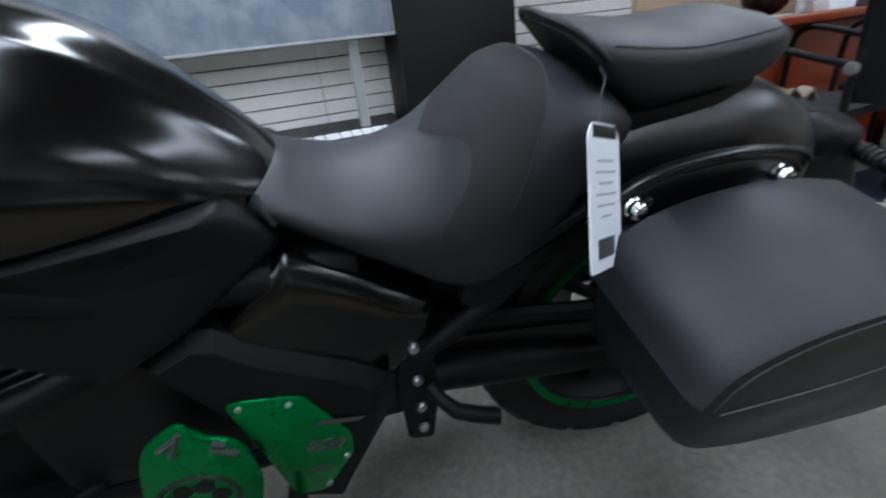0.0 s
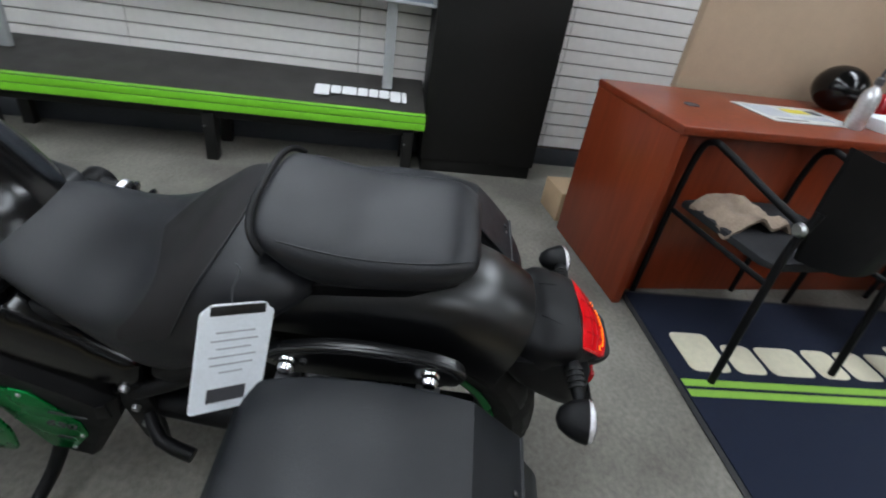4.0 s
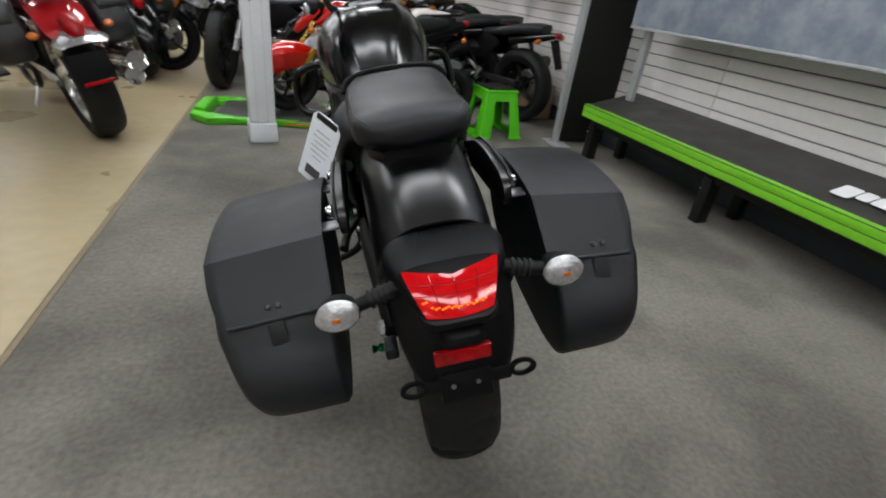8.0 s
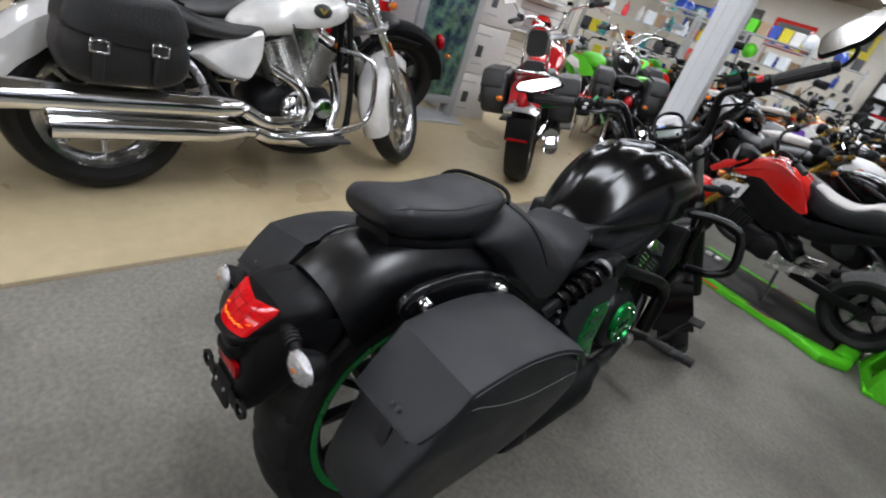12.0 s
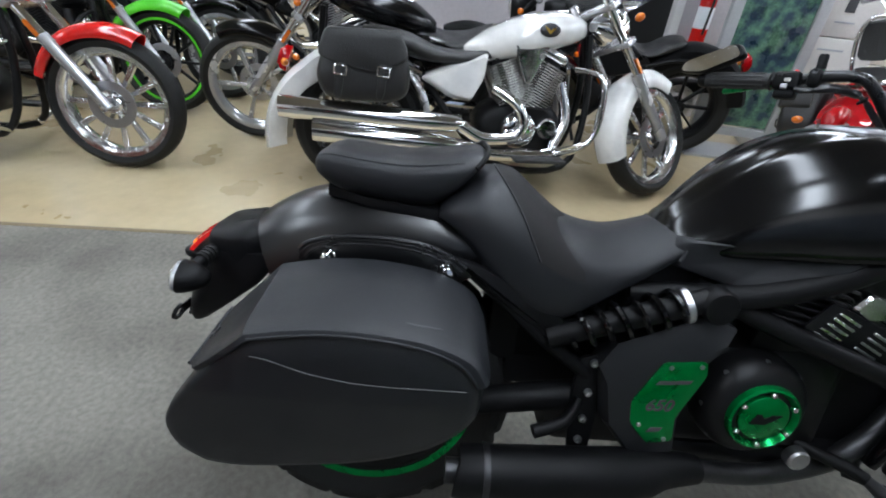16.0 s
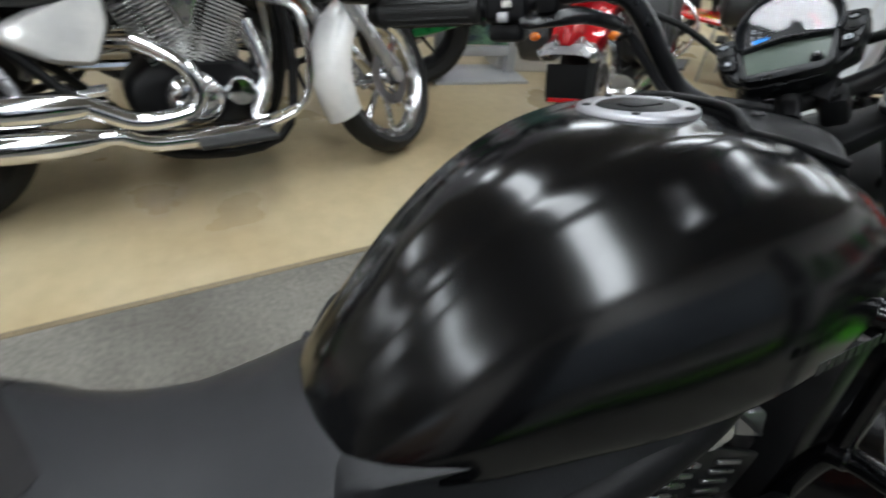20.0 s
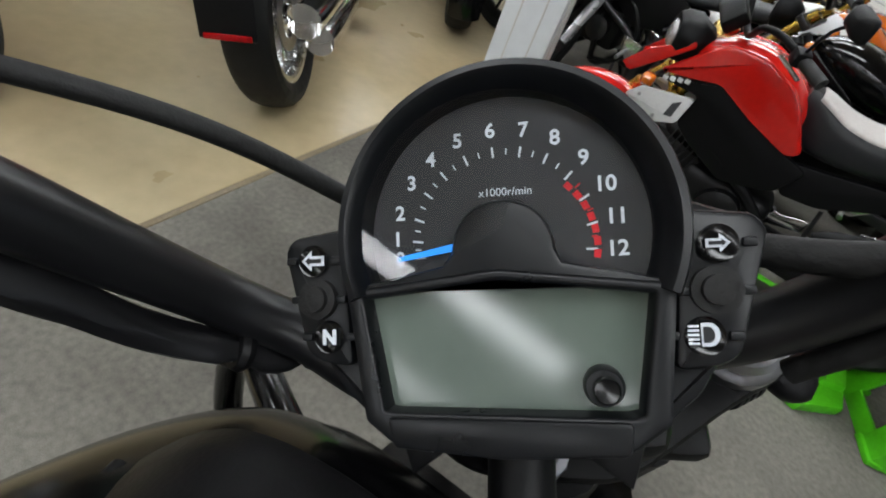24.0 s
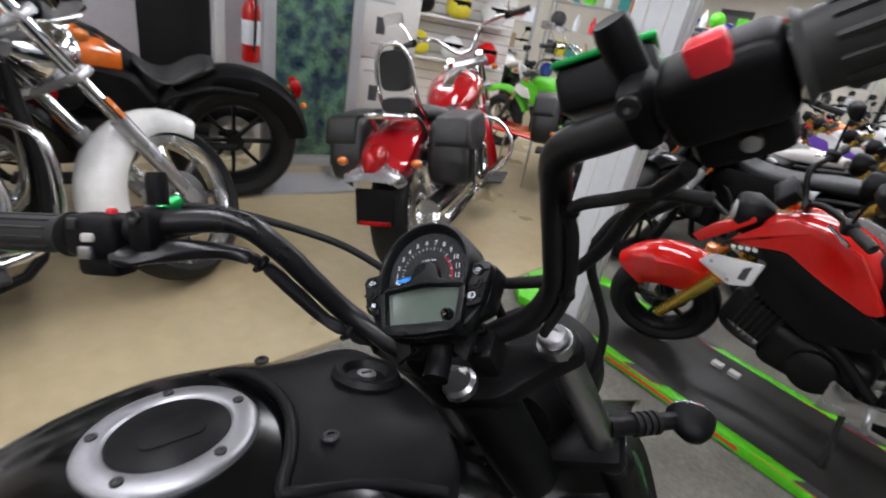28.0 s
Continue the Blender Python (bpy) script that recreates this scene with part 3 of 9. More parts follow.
def trim_point(x, f):
    """A place on the trim: x from side to side, f from its edge round the cap forwards."""
    rear_v = 0.992 + 0.0755 * math.sqrt(max(0.0, 1 - (0.93 * x) ** 2)) + 0.012 * x ** 4
    v = rear_v + (1.180 - 0.018 * x * x - 0.022 * x ** 8 - rear_v) * f
    return V((x * (0.083 + 0.036 * f * f), v, 0.9385 - 0.18 * (v - 1.05) - ((0.030 if x < 0 else 0.018) + 0.014 * f * f) * x ** 4))


for i in range(33):
    x = -1 + i / 16
    loop = [trim_point(x, 0) + V((0, -0.001, -0.008)), trim_point(x, 0) + V((0, 0.001, -0.002))] + [trim_point(x, f) for f in (0.05, 0.15, 0.3, 0.5, 0.7, 0.85)] + [trim_point(x, 0.95) - V((0, 0, 0.002)), trim_point(x, 1) - V((0, 0, 0.014))]
    trim_rows.append(loop + [p + V((0, 0, -0.05)) for p in loop[::-1]])
part("tank_trim", loft(trim_rows), M["black_plastic"], tank, "black plastic trim over the tank front", sharp=50)
part("trim_lip", tube([trim_point(1, 0.95), trim_point(1, 0.5), trim_point(1, 0.08)] + [trim_point(x, 0.0) for x in (0.94, 0.8, 0.6, 0.4, 0.2, 0, -0.2, -0.4, -0.6, -0.8, -0.94)] + [trim_point(-1, 0.08), trim_point(-1, 0.5), trim_point(-1, 0.95)], 0.0042, 10, 3), M["black_plastic"], tank, "rolled edge of the trim")
key_m = frame_of((0.001, 1.142, 0.921), (1, 0, 0), (0, 0.18, 1)) @ Matrix.Scale(0.86, 4)
lock = part("ignition_lock", lathe([(0.034, -0.012), (0.034, 0.005), (0.030, 0.010), (0.024, 0.009), (0.021, 0.004), (0.019, 0.002), (0.0, 0.002)], key_m, 32), M["black_plastic"], hero, "round ignition lock collar")
part("key_slot", join(lathe([(0.0095, 0.001), (0.0095, 0.006), (0, 0.0065)], key_m, 20)), M["steel"], lock, "steel key barrel")
part("slit", box(0.0025, 0.011, 0.002, (0, 0, 0.0068), m=key_m), M["print_dark"], lock)
for a, b_ in ((-0.062, 1.078), (0.062, 1.078)):
    bolt(tank, (a, b_, 0.930), (0, 0, 1), 0.006, 0.003, "dark_metal", "trim_screw")
# filler cap
cap_m = frame_of((0.0, 0.996, 0.9268), (1, 0, 0), (0, -0.02, 1)) @ Matrix.Scale(0.965, 4) @ Matrix.Scale(0.93, 4)
cap = part("fuel_cap", lathe([(0.060, -0.004), (0.060, 0.007), (0.0585, 0.0095), (0.056, 0.0105), (0.0435, 0.0112), (0.042, 0.0105), (0.0405, 0.008)], cap_m, 64, cap=False), M["cap_alloy"], hero, "brushed silver filler cap ring")
part("cap_lid", lathe([(0.0405, 0.0), (0.0405, 0.009), (0.038, 0.011), (0, 0.0125)], cap_m, 40), M["black_plastic"], cap, "black lid of the filler cap")
part("cap_flap", slab(rounded([(-0.010, -0.022), (0.016, -0.022), (0.019, 0.022), (-0.013, 0.022)], 0.010), 0.0016, cap_m @ Matrix.Translation((0, 0, 0.0116)), 0.0006), M["black_plastic"], cap)
for pts in ([(0.014, -0.026), (0.022, 0.018)], [(-0.012, -0.022), (-0.018, -0.006)], [(-0.020, 0.012), (-0.010, 0.026)]):
    part("lid_slot", tube([(x, y, 0.0125) for x, y in pts], 0.0015, 6), M["print_dark"], cap, sharp=30)
for k in range(5):
    a = 2 * math.pi * (k + 0.35) / 5
    part("cap_screw", lathe([(0.0042, 0), (0.0042, 0.002), (0.002, 0.0022), (0, 0.0012)], cap_m @ Matrix.Translation((0.0505 * math.cos(a), 0.0505 * math.sin(a), 0.0103)), 10), M["dark_metal"], cap)
# maker's mark on the tank sides as plain blocks
for s in (-1, 1):
    for k, wdt in enumerate((0.011, 0.007, 0.010, 0.007, 0.007, 0.007, 0.007, 0.004)):
        part("mark_block", box(wdt, 0.012, 0.0006, m=frame_of((s * 0.1975, 1.02 + k * 0.0125 * 1.0, 0.772), (0, 1, 0.1), (s, 0, 0))), M["dark_metal"], tank)

# rider seat
SEAT = [(0.235, 0.722, 0.745, 0.100), (0.255, 0.712, 0.768, 0.124), (0.28, 0.690, 0.788, 0.138), (0.31, 0.655, 0.801, 0.150), (0.34, 0.615, 0.806, 0.157), (0.375, 0.577, 0.802, 0.162), (0.40, 0.560, 0.785, 0.165), (0.44, 0.550, 0.752, 0.167),
        (0.48, 0.556, 0.725, 0.165), (0.53, 0.586, 0.709, 0.154), (0.59, 0.624, 0.707, 0.137), (0.64, 0.654, 0.717, 0.122), (0.678, 0.676, 0.728, 0.109), (0.698, 0.686, 0.731, 0.102), (0.708, 0.694, 0.722, 0.092)]
rows = smooth_rows(SEAT, 4)


def seat_ring(v, lo, hi, hw, n):
    """A section of the saddle; its front end leans back towards the rider at the top."""
    out = ring(v, lo, hi, hw, n, 2.7 - 0.9 * min(1.0, max(0.0, (v - 0.46) / 0.12)), 3.6, widest=0.38)
    k = min(1.0, max(0.0, (v - 0.58) / 0.09))
    return [p - V((0, 0.5 * k * max(0.0, p.z - 0.70), 0)) for p in out]


seat = part("rider_seat", loft([seat_ring(v, lo, hi, hw, 48) for v, lo, hi, hw, _, _ in rows]), M["vinyl"], hero, "black vinyl scooped rider seat", sharp=60)
# darker textured inset panel over the seat's rear half


def seat_point(v, k, lift=0.0014):
    """A place just over the seat's skin: v along it, k round the section."""
    i = max(j for j in range(len(rows) - 1) if rows[j][0] <= v)
    f = (v - rows[i][0]) / (rows[i + 1][0] - rows[i][0])
    r = [rows[i][j] + (rows[i + 1][j] - rows[i][j]) * f for j in range(4)]
    return seat_ring(v, r[1], r[2] + lift, r[3] + lift, 64)[k % 64]


strip = []
for k in range(2, 31):
    q = min(1.0, abs(k - 16) / 14)
    v0, v1 = 0.338 + 0.075 * q ** 2, 0.486 - 0.045 * math.sin(math.pi * min(1.0, q * 1.15)) + 0.01 * q
    strip.append([seat_point(v0 + (v1 - v0) * j / 14, k) for j in range(15)])
part("seat_inset", loft(strip, cap=False, closed=False), M["vinyl_warm"], seat, "textured inset panel of the seat", sharp=80)
part("seat_seam", tube([p[0] for p in strip], 0.0016, 6), M["vinyl"], seat)
for s in (-1, 1):
    part("seat_piping", tube([(s * 0.095, 0.690, 0.716), (s * 0.105, 0.686, 0.700), (s * 0.110, 0.676, 0.682)], 0.004, 8, 3), M["vinyl"], seat)

# passenger seat
PAD = [(0.005, 0.787, 0.798, 0.042), (0.008, 0.779, 0.810, 0.066), (0.016, 0.771, 0.820, 0.083), (0.034, 0.758, 0.8285, 0.096), (0.056, 0.748, 0.8305, 0.104), (0.10, 0.739, 0.827, 0.108), (0.17, 0.733, 0.824, 0.110), (0.235, 0.728, 0.831, 0.111), (0.285, 0.726, 0.8395, 0.110), (0.308, 0.730, 0.841, 0.107), (0.320, 0.748, 0.835, 0.101)]


def pad_ring(v, lo, hi, hw, n=48):
    """A section of the pad; its front end slants back towards the base."""
    k = min(1.0, max(0.0, (v - 0.14) / 0.16))
    return [p - V((0, 0.85 * k * (0.842 - p.z), 0)) for p in ring(v, lo, hi, hw, n, 3.3, 2.5, widest=0.58)]


pad = part("passenger_seat", loft([pad_ring(v, lo, hi, hw) for v, lo, hi, hw, _, _ in smooth_rows(PAD, 5)]), M["vinyl"], hero, "black vinyl passenger pad", sharp=60)
e = pad_ring(0.312, 0.735, 0.8455, 0.1125)
part("seat_piping", tube([p for p in e[2:-1][:22]], 0.0050, 8, 2), M["matt_black"], pad, "raised welt round the pad front")
for s in (-1, 1):
    part("seam", tube([pad_ring(v, lo + 0.0, hi, hw + 0.0006, 64)[6 if s > 0 else 26] for v, lo, hi, hw in PAD[2:9]], 0.0013, 6, 4), M["vinyl"], pad)
part("seat_base", loft([ring(v, lo, hi, hw, 20, 4, 4) for v, lo, hi, hw in ((0.03, 0.735, 0.765, 0.06), (0.10, 0.725, 0.755, 0.085), (0.24, 0.700, 0.745, 0.09))]), M["black_plastic"], pad)

# rear fender: an arch over the wheel
FEN = [(0.40, 0.600, 0.690, 0.100), (0.33, 0.625, 0.728, 0.104), (0.24, 0.640, 0.748, 0.107), (0.14, 0.640, 0.755, 0.109), (0.05, 0.628, 0.750, 0.109), (-0.02, 0.607, 0.734, 0.108), (-0.07, 0.585, 0.709, 0.107), (-0.106, 0.564, 0.684, 0.105)]


def arch(v, lo, hi, hw, n=40, t=0.004, tilt=0.0):
    """An open arch section with thickness."""
    outer, inner = [], []
    for k in range(n + 1):
        a = math.pi * k / n
        ca, sa = math.cos(a), math.sin(a)
        x, y = math.copysign(abs(ca) ** 0.78, ca), abs(sa) ** 0.86
        outer.append(V((x * hw, v - tilt * (1 - y), lo + y * (hi - lo))))
        inner.append(V((x * (hw - t), v - tilt * (1 - y), lo + y * (hi - lo - t))))
    return outer + inner[::-1]


fender = part("rear_fender", loft([arch(r[0], r[1], r[2], r[3], tilt=-0.05) for r in smooth_rows(FEN, 4)]), M["fender_black"], hero, "satin black arched rear fender", sharp=50)
tail = part("tail_cover", loft([ring(v, lo, hi, hw, 40, 3.4, 4, widest=0.55) for v, lo, hi, hw in ((-0.088, 0.575, 0.666, 0.082), (-0.100, 0.578, 0.671, 0.088), (-0.112, 0.581, 0.675, 0.094), (-0.13, 0.585, 0.674, 0.097), (-0.15, 0.588, 0.670, 0.093), (-0.172, 0.592, 0.667, 0.088), (-0.185, 0.596, 0.663, 0.083), (-0.189, 0.598, 0.655, 0.076), (-0.212, 0.599, 0.632, 0.064), (-0.232, 0.600, 0.610, 0.050))]), M["black_plastic"], hero, "black plastic tail cover", sharp=45)
for u in (-1, 1):
    part("cover_ridge", tube([(u * 0.034, -0.116, 0.6745), (u * 0.040, -0.14, 0.6702), (u * 0.048, -0.175, 0.6600)], 0.0022, 6, 3), M["black_plastic"], tail)


# tail light
def lens_point(x, f, out=0.0):
    """A place on the lens: x from -1 to 1 across it, f from its top edge down to its lower one."""
    hw = 0.072 - 0.020 * f - 0.003 * f * f
    v = -0.186 - 0.054 * f - 0.012 * f * (1 - f)
    w = 0.656 - 0.049 * f + 0.004 * f * (1 - f) - 0.010 * (1 - abs(x)) * max(0.0, 1 - 3 * f)
    return V((x * hw, v - (0.010 + out) * (1 - x * x) - out, w + out * 0.6))


front = [[lens_point(-1 + k / 8, f) for k in range(17)] for f in (0, 0.08, 0.25, 0.45, 0.65, 0.85, 0.96, 1.0)]
back = [[p + V((0, 0.020, -0.014)) for p in r] for r in front]
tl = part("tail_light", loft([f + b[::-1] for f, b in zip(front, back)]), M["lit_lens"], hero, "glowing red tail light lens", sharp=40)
for k in range(22):
    x = -0.86 + 1.72 * k / 21
    f = 0.80 - 0.05 * ((k * 7) % 5) / 4 - (0.14 if k in (0, 1, 20, 21) else 0)
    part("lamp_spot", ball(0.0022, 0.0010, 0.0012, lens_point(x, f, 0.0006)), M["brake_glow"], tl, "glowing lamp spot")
for k in (2, 4, 6):
    x = -1 + k / 4
    part("lens_rib", tube([lens_point(x, f, 0.0002) for f in (0.08, 0.3, 0.5, 0.7, 0.9)], 0.0009, 5, 2), M["red_lens"], tl)
for f in (0.30, 0.52):
    part("lens_rib", tube([lens_point(x, f, 0.0002) for x in (-0.95, -0.6, -0.2, 0.2, 0.6, 0.95)], 0.0009, 5, 2), M["red_lens"], tl)
part("light_housing", slab(rounded([(-0.060, -0.19), (0.060, -0.19), (0.058, -0.235), (0.040, -0.257), (-0.040, -0.257), (-0.058, -0.235)], 0.012), 0.013, Matrix.Translation((0, 0, 0.592)), 0.004), M["black_plastic"], tl, "black lip under the lens")
# slanting licence flap with reflector and plate bracket
FLAP = [(0.625, 0.094, -0.055, -0.205), (0.59, 0.097, -0.072, -0.222), (0.56, 0.096, -0.098, -0.234), (0.53, 0.092, -0.135, -0.240), (0.50, 0.084, -0.172, -0.248), (0.475, 0.072, -0.203, -0.252), (0.463, 0.062, -0.220, -0.248)]
flap_rows = []
for w, hw, v0, v1 in FLAP:
    flap_rows.append([V((x, y, w)) for x, y in rounded([(-hw, v0), (hw, v0), (hw, v0 + (v1 - v0) * 0.72), (hw * 0.62, v1), (-hw * 0.62, v1), (-hw, v0 + (v1 - v0) * 0.72)], 0.02)])
flap = part("rear_flap", loft(flap_rows), M["black_plastic"], hero, "slanting black plastic licence flap", sharp=40)
part("plate_lamp", loft([[V((x * k, -0.222 + y, 0.566 + z * k)) for x, z in rounded([(-0.036, -0.014), (0.036, -0.014), (0.030, 0.014), (-0.030, 0.014)], 0.010)] for y, k in ((0.01, 1.0), (-0.022, 1.0), (-0.032, 0.85), (-0.036, 0.5))]), M["matt_black"], flap, "hooded plate lamp", sharp=50)
part("reflector", box(0.088, 0.010, 0.027, (-0.004, -0.243, 0.531), 0.003), M["red_lens"], flap, "red rear reflector")
part("plate_mount", slab(rounded([(-0.046, -0.028), (0.036, -0.028), (0.034, 0.022), (-0.044, 0.022)], 0.006), 0.006, frame_of((0, -0.251, 0.482), (1, 0, 0), (0, -1, 0.25)), 0.002), M["matt_black"], flap, "flat black plate mount")
for s in (-1, 1):
    part("plate_bracket", slab(rounded([(0.0, -0.011), (0.030, -0.011), (0.030, 0.011), (0.0, 0.011)], 0.003), 0.004, frame_of((s * 0.036, -0.253, 0.487), (s, 0, 0), (0, -1, 0.2)), 0.001), M["matt_black"], flap)
    part("slot_eye", lathe([(0.009, -0.003), (0.0145, -0.003), (0.0145, 0.003), (0.009, 0.003)], frame_of((s * 0.084, -0.254, 0.490), (1, 0, 0), (0, 1, -0.2)) @ Matrix.Diagonal((1.5, 1, 1, 1)), 20, closed=True), M["matt_black"], flap, "slotted bracket eye")
for u in (-0.025, 0.013):
    bolt(flap, (u, -0.257, 0.483), (0, -1, 0.25), 0.004, 0.003, "steel", "flap_bolt")


def turn_signal(parent, at, out, back, label="clear lens turn signal on a black stalk", size=1.0):
    """A stalk from at outwards, with a lamp that looks along back."""
    at, out, back = V(at), V(out).normalized(), V(back).normalized()
    st = part("turn_signal", tube([at - out * 0.03, at + out * 0.075], [0.013, 0.010], 12), M["black_plastic"], parent, label)
    for k in range(4):
        part("stalk_rib", lathe([(0.0145, -0.0025), (0.0145, 0.0025), (0.010, 0.0025), (0.010, -0.0025)], frame_of(at + out * (0.006 + 0.009 * k), back, out), 14, closed=True), M["rubber"], st)
    c = at + out * 0.085
    m = frame_of(c, out, back) @ Matrix.Scale(size, 4)
    part("lamp_body", lathe([(0.004, -0.045), (0.015, -0.040), (0.025, -0.025), (0.031, -0.008), (0.033, 0.004), (0.031, 0.004)], m @ Matrix.Diagonal((1.12, 0.86, 1, 1)), 24), M["matt_black"], st)
    part("lens", lathe([(0.0325, 0.002), (0.031, 0.010), (0.024, 0.016), (0.012, 0.019), (0, 0.020)], m @ Matrix.Diagonal((1.12, 0.86, 1, 1)), 24), M["clear_lens"], st, "clear faceted lens")
    part("bulb", ball(0.0075, 0.0045, 0.0025, m=m, at=(0, 0, 0.0192)), M["amber"], st, "amber bulb behind the lens")
    return st


for s in (-1, 1):
    turn_signal(hero, (s * 0.090, -0.177, 0.624), (s, -0.14, -0.20), (s * 0.1, -1, 0.1), size=0.94)

# wheels
wheel(hero, (0, 0.12, 0.312), 0.312, 0.152, 0.222, M["engine"], 10, M["engine"], tape=M["green_anod"], disc=0.125, name="rear_wheel", label="black cast rear wheel with green rim tape")

# saddlebags
BAG = [(-0.112, 0.352), (-0.146, 0.384), (-0.158, 0.432), (-0.143, 0.478), (-0.119, 0.516), (-0.097, 0.551), (-0.068, 0.588), (-0.020, 0.634), (0.041, 0.653), (0.102, 0.661), (0.18, 0.658), (0.245, 0.644), (0.292, 0.617), (0.314, 0.58), (0.318, 0.535), (0.306, 0.480), (0.255, 0.421), (0.15, 0.375), (0.02, 0.352), (-0.06, 0.344)]
SP = [(p.x, p.y) for p in spline([(*p, 0) for p in BAG] + [(*BAG[0], 0)], 3)][:-1]
LID_TOP = [(p.x, p.y) for p in spline([(-0.014, 0.650, 0), (0.041, 0.662, 0), (0.102, 0.669, 0), (0.17, 0.667, 0), (0.24, 0.655, 0), (0.297, 0.627, 0), (0.322, 0.586, 0)], 5)]
LID = [(-0.099 + 0.085 * k / 6, 0.564 + 0.086 * k / 6) for k in range(6)] + LID_TOP
cv, cw = 0.09, 0.53


def bag_place(s, u, v, w, k, fall):
    """A place on a bag: outline v, w drawn in by k about its middle; the top falls away outwards."""
    w = cw + (w - cw) * k
    drop = fall * (u - 0.2) / 0.17 * max(0.0, w - 0.45) / 0.2
    tuck = 0.045 * max(0.0, 0.54 - w) / 0.17 * (u - 0.195) / 0.19
    return V((s * (u - tuck), cv + (v - cv) * k, w - drop))


def bag_body(s, uo, fall):
    """A rounded box seen from the side as the outline, from its inner to its outer face."""
    prof = [(0.195, 0.90), (0.198, 0.965), (0.206, 1.0), (0.30, 1.0), (uo - 0.035, 0.995), (uo - 0.016, 0.98), (uo - 0.007, 0.955), (uo - 0.003, 0.90), (uo, 0.6), (uo + 0.001, 0.2)]
    return loft([[bag_place(s, u, v, w, k, fall) for v, w in SP] for u, k in prof])


def bag_lid(s, uo, fall):
    """The flap over the top: a creased sheet, a little proud, hanging over the rear, with a turned-down outer edge."""
    prof = [(0.188, 0.995), (0.192, 1.006), (0.25, 1.008), (0.31, 1.008), (uo - 0.022, 1.006), (uo - 0.006, 0.995), (uo + 0.001, 0.975), (uo + 0.003, 0.945), (uo + 0.0035, 0.925)]
    def tuck_in(u, i):
        return u - 0.020 * max(0.0, 1 - i / 5) ** 2 * min(1.0, max(0.0, (u - uo + 0.05) / 0.045))

    outer = [[bag_place(s, tuck_in(u, i), v, w, k, fall) for i, (v, w) in enumerate(LID)] for u, k in prof]
    inner = [[bag_place(s, tuck_in(min(u, uo + 0.0005), i), v, w, k - 0.016, fall) for i, (v, w) in enumerate(LID)] for u, k in prof][::-1]
    return loft([list(c) for c in zip(*(outer + inner))])


for s, uo, fall, rise in ((-1, 0.391, 0.014, 0.006), (1, 0.368, 0.026, -0.004)):
    bag = part("saddlebag", bag_body(s, uo, fall), M["bag_leather"], hero, "black leather saddlebag" + (" with a scuffed lid" if s > 0 else ""), sharp=60)
    lid = part("lid", bag_lid(s, uo, fall), M["bag_leather"], bag, "overlapping leather lid flap with a sharp crease", sharp=24)
    part("lid_hem", tube([bag_place(s, u, -0.101, 0.5625, 1.006, fall) for u in (0.19, 0.24, 0.30, uo - 0.045, uo - 0.030)], 0.0030, 8, 2), M["bag_leather"], lid)
    part("lid_hem", tube([bag_place(s, uo + 0.0035, v, w, 0.925, fall) for v, w in LID[6::3]], 0.0020, 8, 2), M["bag_leather"], lid)
    part("side_seam", tube([(s * (uo + 0.0005), -0.005, 0.609 - 0.02), (s * (uo + 0.001), 0.02, 0.585), (s * (uo + 0.001), 0.075, 0.568), (s * (uo + 0.001), 0.154, 0.557), (s * (uo - 0.0005), 0.29, 0.556)], 0.0008, 6, 4), M["cloth_grey"], bag, "pale stitched side seam")
    panel = frame_of(bag_place(s, 0.285, -0.085, 0.578, 1.006, fall) + V((0, -0.0008, 0.0008)), (1, 0, 0), (0, -0.71, 0.70))
    for k in (-1, 1):
        part("snap_button", lathe([(0.0055, 0), (0.0055, 0.002), (0.003, 0.004), (0, 0.004)], panel @ Matrix.Translation((k * 0.0085, 0, 0)), 12), M["dark_metal"], bag, "small metal snap button")
    part("strap", slab(rounded([(-0.014, 0.012), (0.014, 0.012), (0.015, -0.030), (0.011, -0.050), (-0.011, -0.050), (-0.015, -0.030)], 0.006), 0.006, frame_of(bag_place(s, 0.285, -0.099, 0.548, 1.0, fall), (1, 0, 0), (0, -0.92, 0.38)), 0.002), M["bag_leather"], bag, "leather closing strap")
    # support cover with ribbed upper edge, bolts and brackets
    EDGE = [(0.004, 0.668), (0.016, 0.681), (0.045, 0.691), (0.085, 0.697), (0.124, 0.699), (0.165, 0.698), (0.205, 0.694), (0.24, 0.685), (0.268, 0.672), (0.288, 0.656)]
    rail = part("bag_rail", slab(rounded(EDGE + [(0.302, 0.640), (0.26, 0.615), (0.12, 0.620), (0.01, 0.630), (0.0, 0.650)], 0.006, 2), 0.016, frame_of((s * 0.150 - 0.008, 0, 0), (0, 1, 0), (1, 0, 0)), 0.003), M["fender_black"], hero, "curved glossy black bag support cover", sharp=40)
    for k, r_ in ((0, 0.0036), (1, 0.0024), (2, 0.0024)):
        part("edge_rib", tube([(s * (0.1585 + 0.002 * (k == 0)), 0.135 + (v - 0.135) * (1 - 0.035 * k), w - 0.0068 * k) for v, w in EDGE], r_, 8, 3), M["bar_black"], rail)
    for v, w in ((0.052, 0.658), (0.256, 0.649)):
        part("mount_bolt", lathe([(0.0135, 0), (0.0135, 0.007), (0.0108, 0.010), (0.0132, 0.014), (0.0128, 0.019), (0.0085, 0.025), (0, 0.027)], frame_of((s * 0.156, v, w), (0, 1, 0), (s, 0, 0.12)), 20), M["chrome"], rail, "chrome domed mounting bolt")
        part("bracket", box(0.05, 0.035, 0.004, (s * 0.187, v, w - 0.026), 0.001), M["steel"], rail, "steel bracket plate")
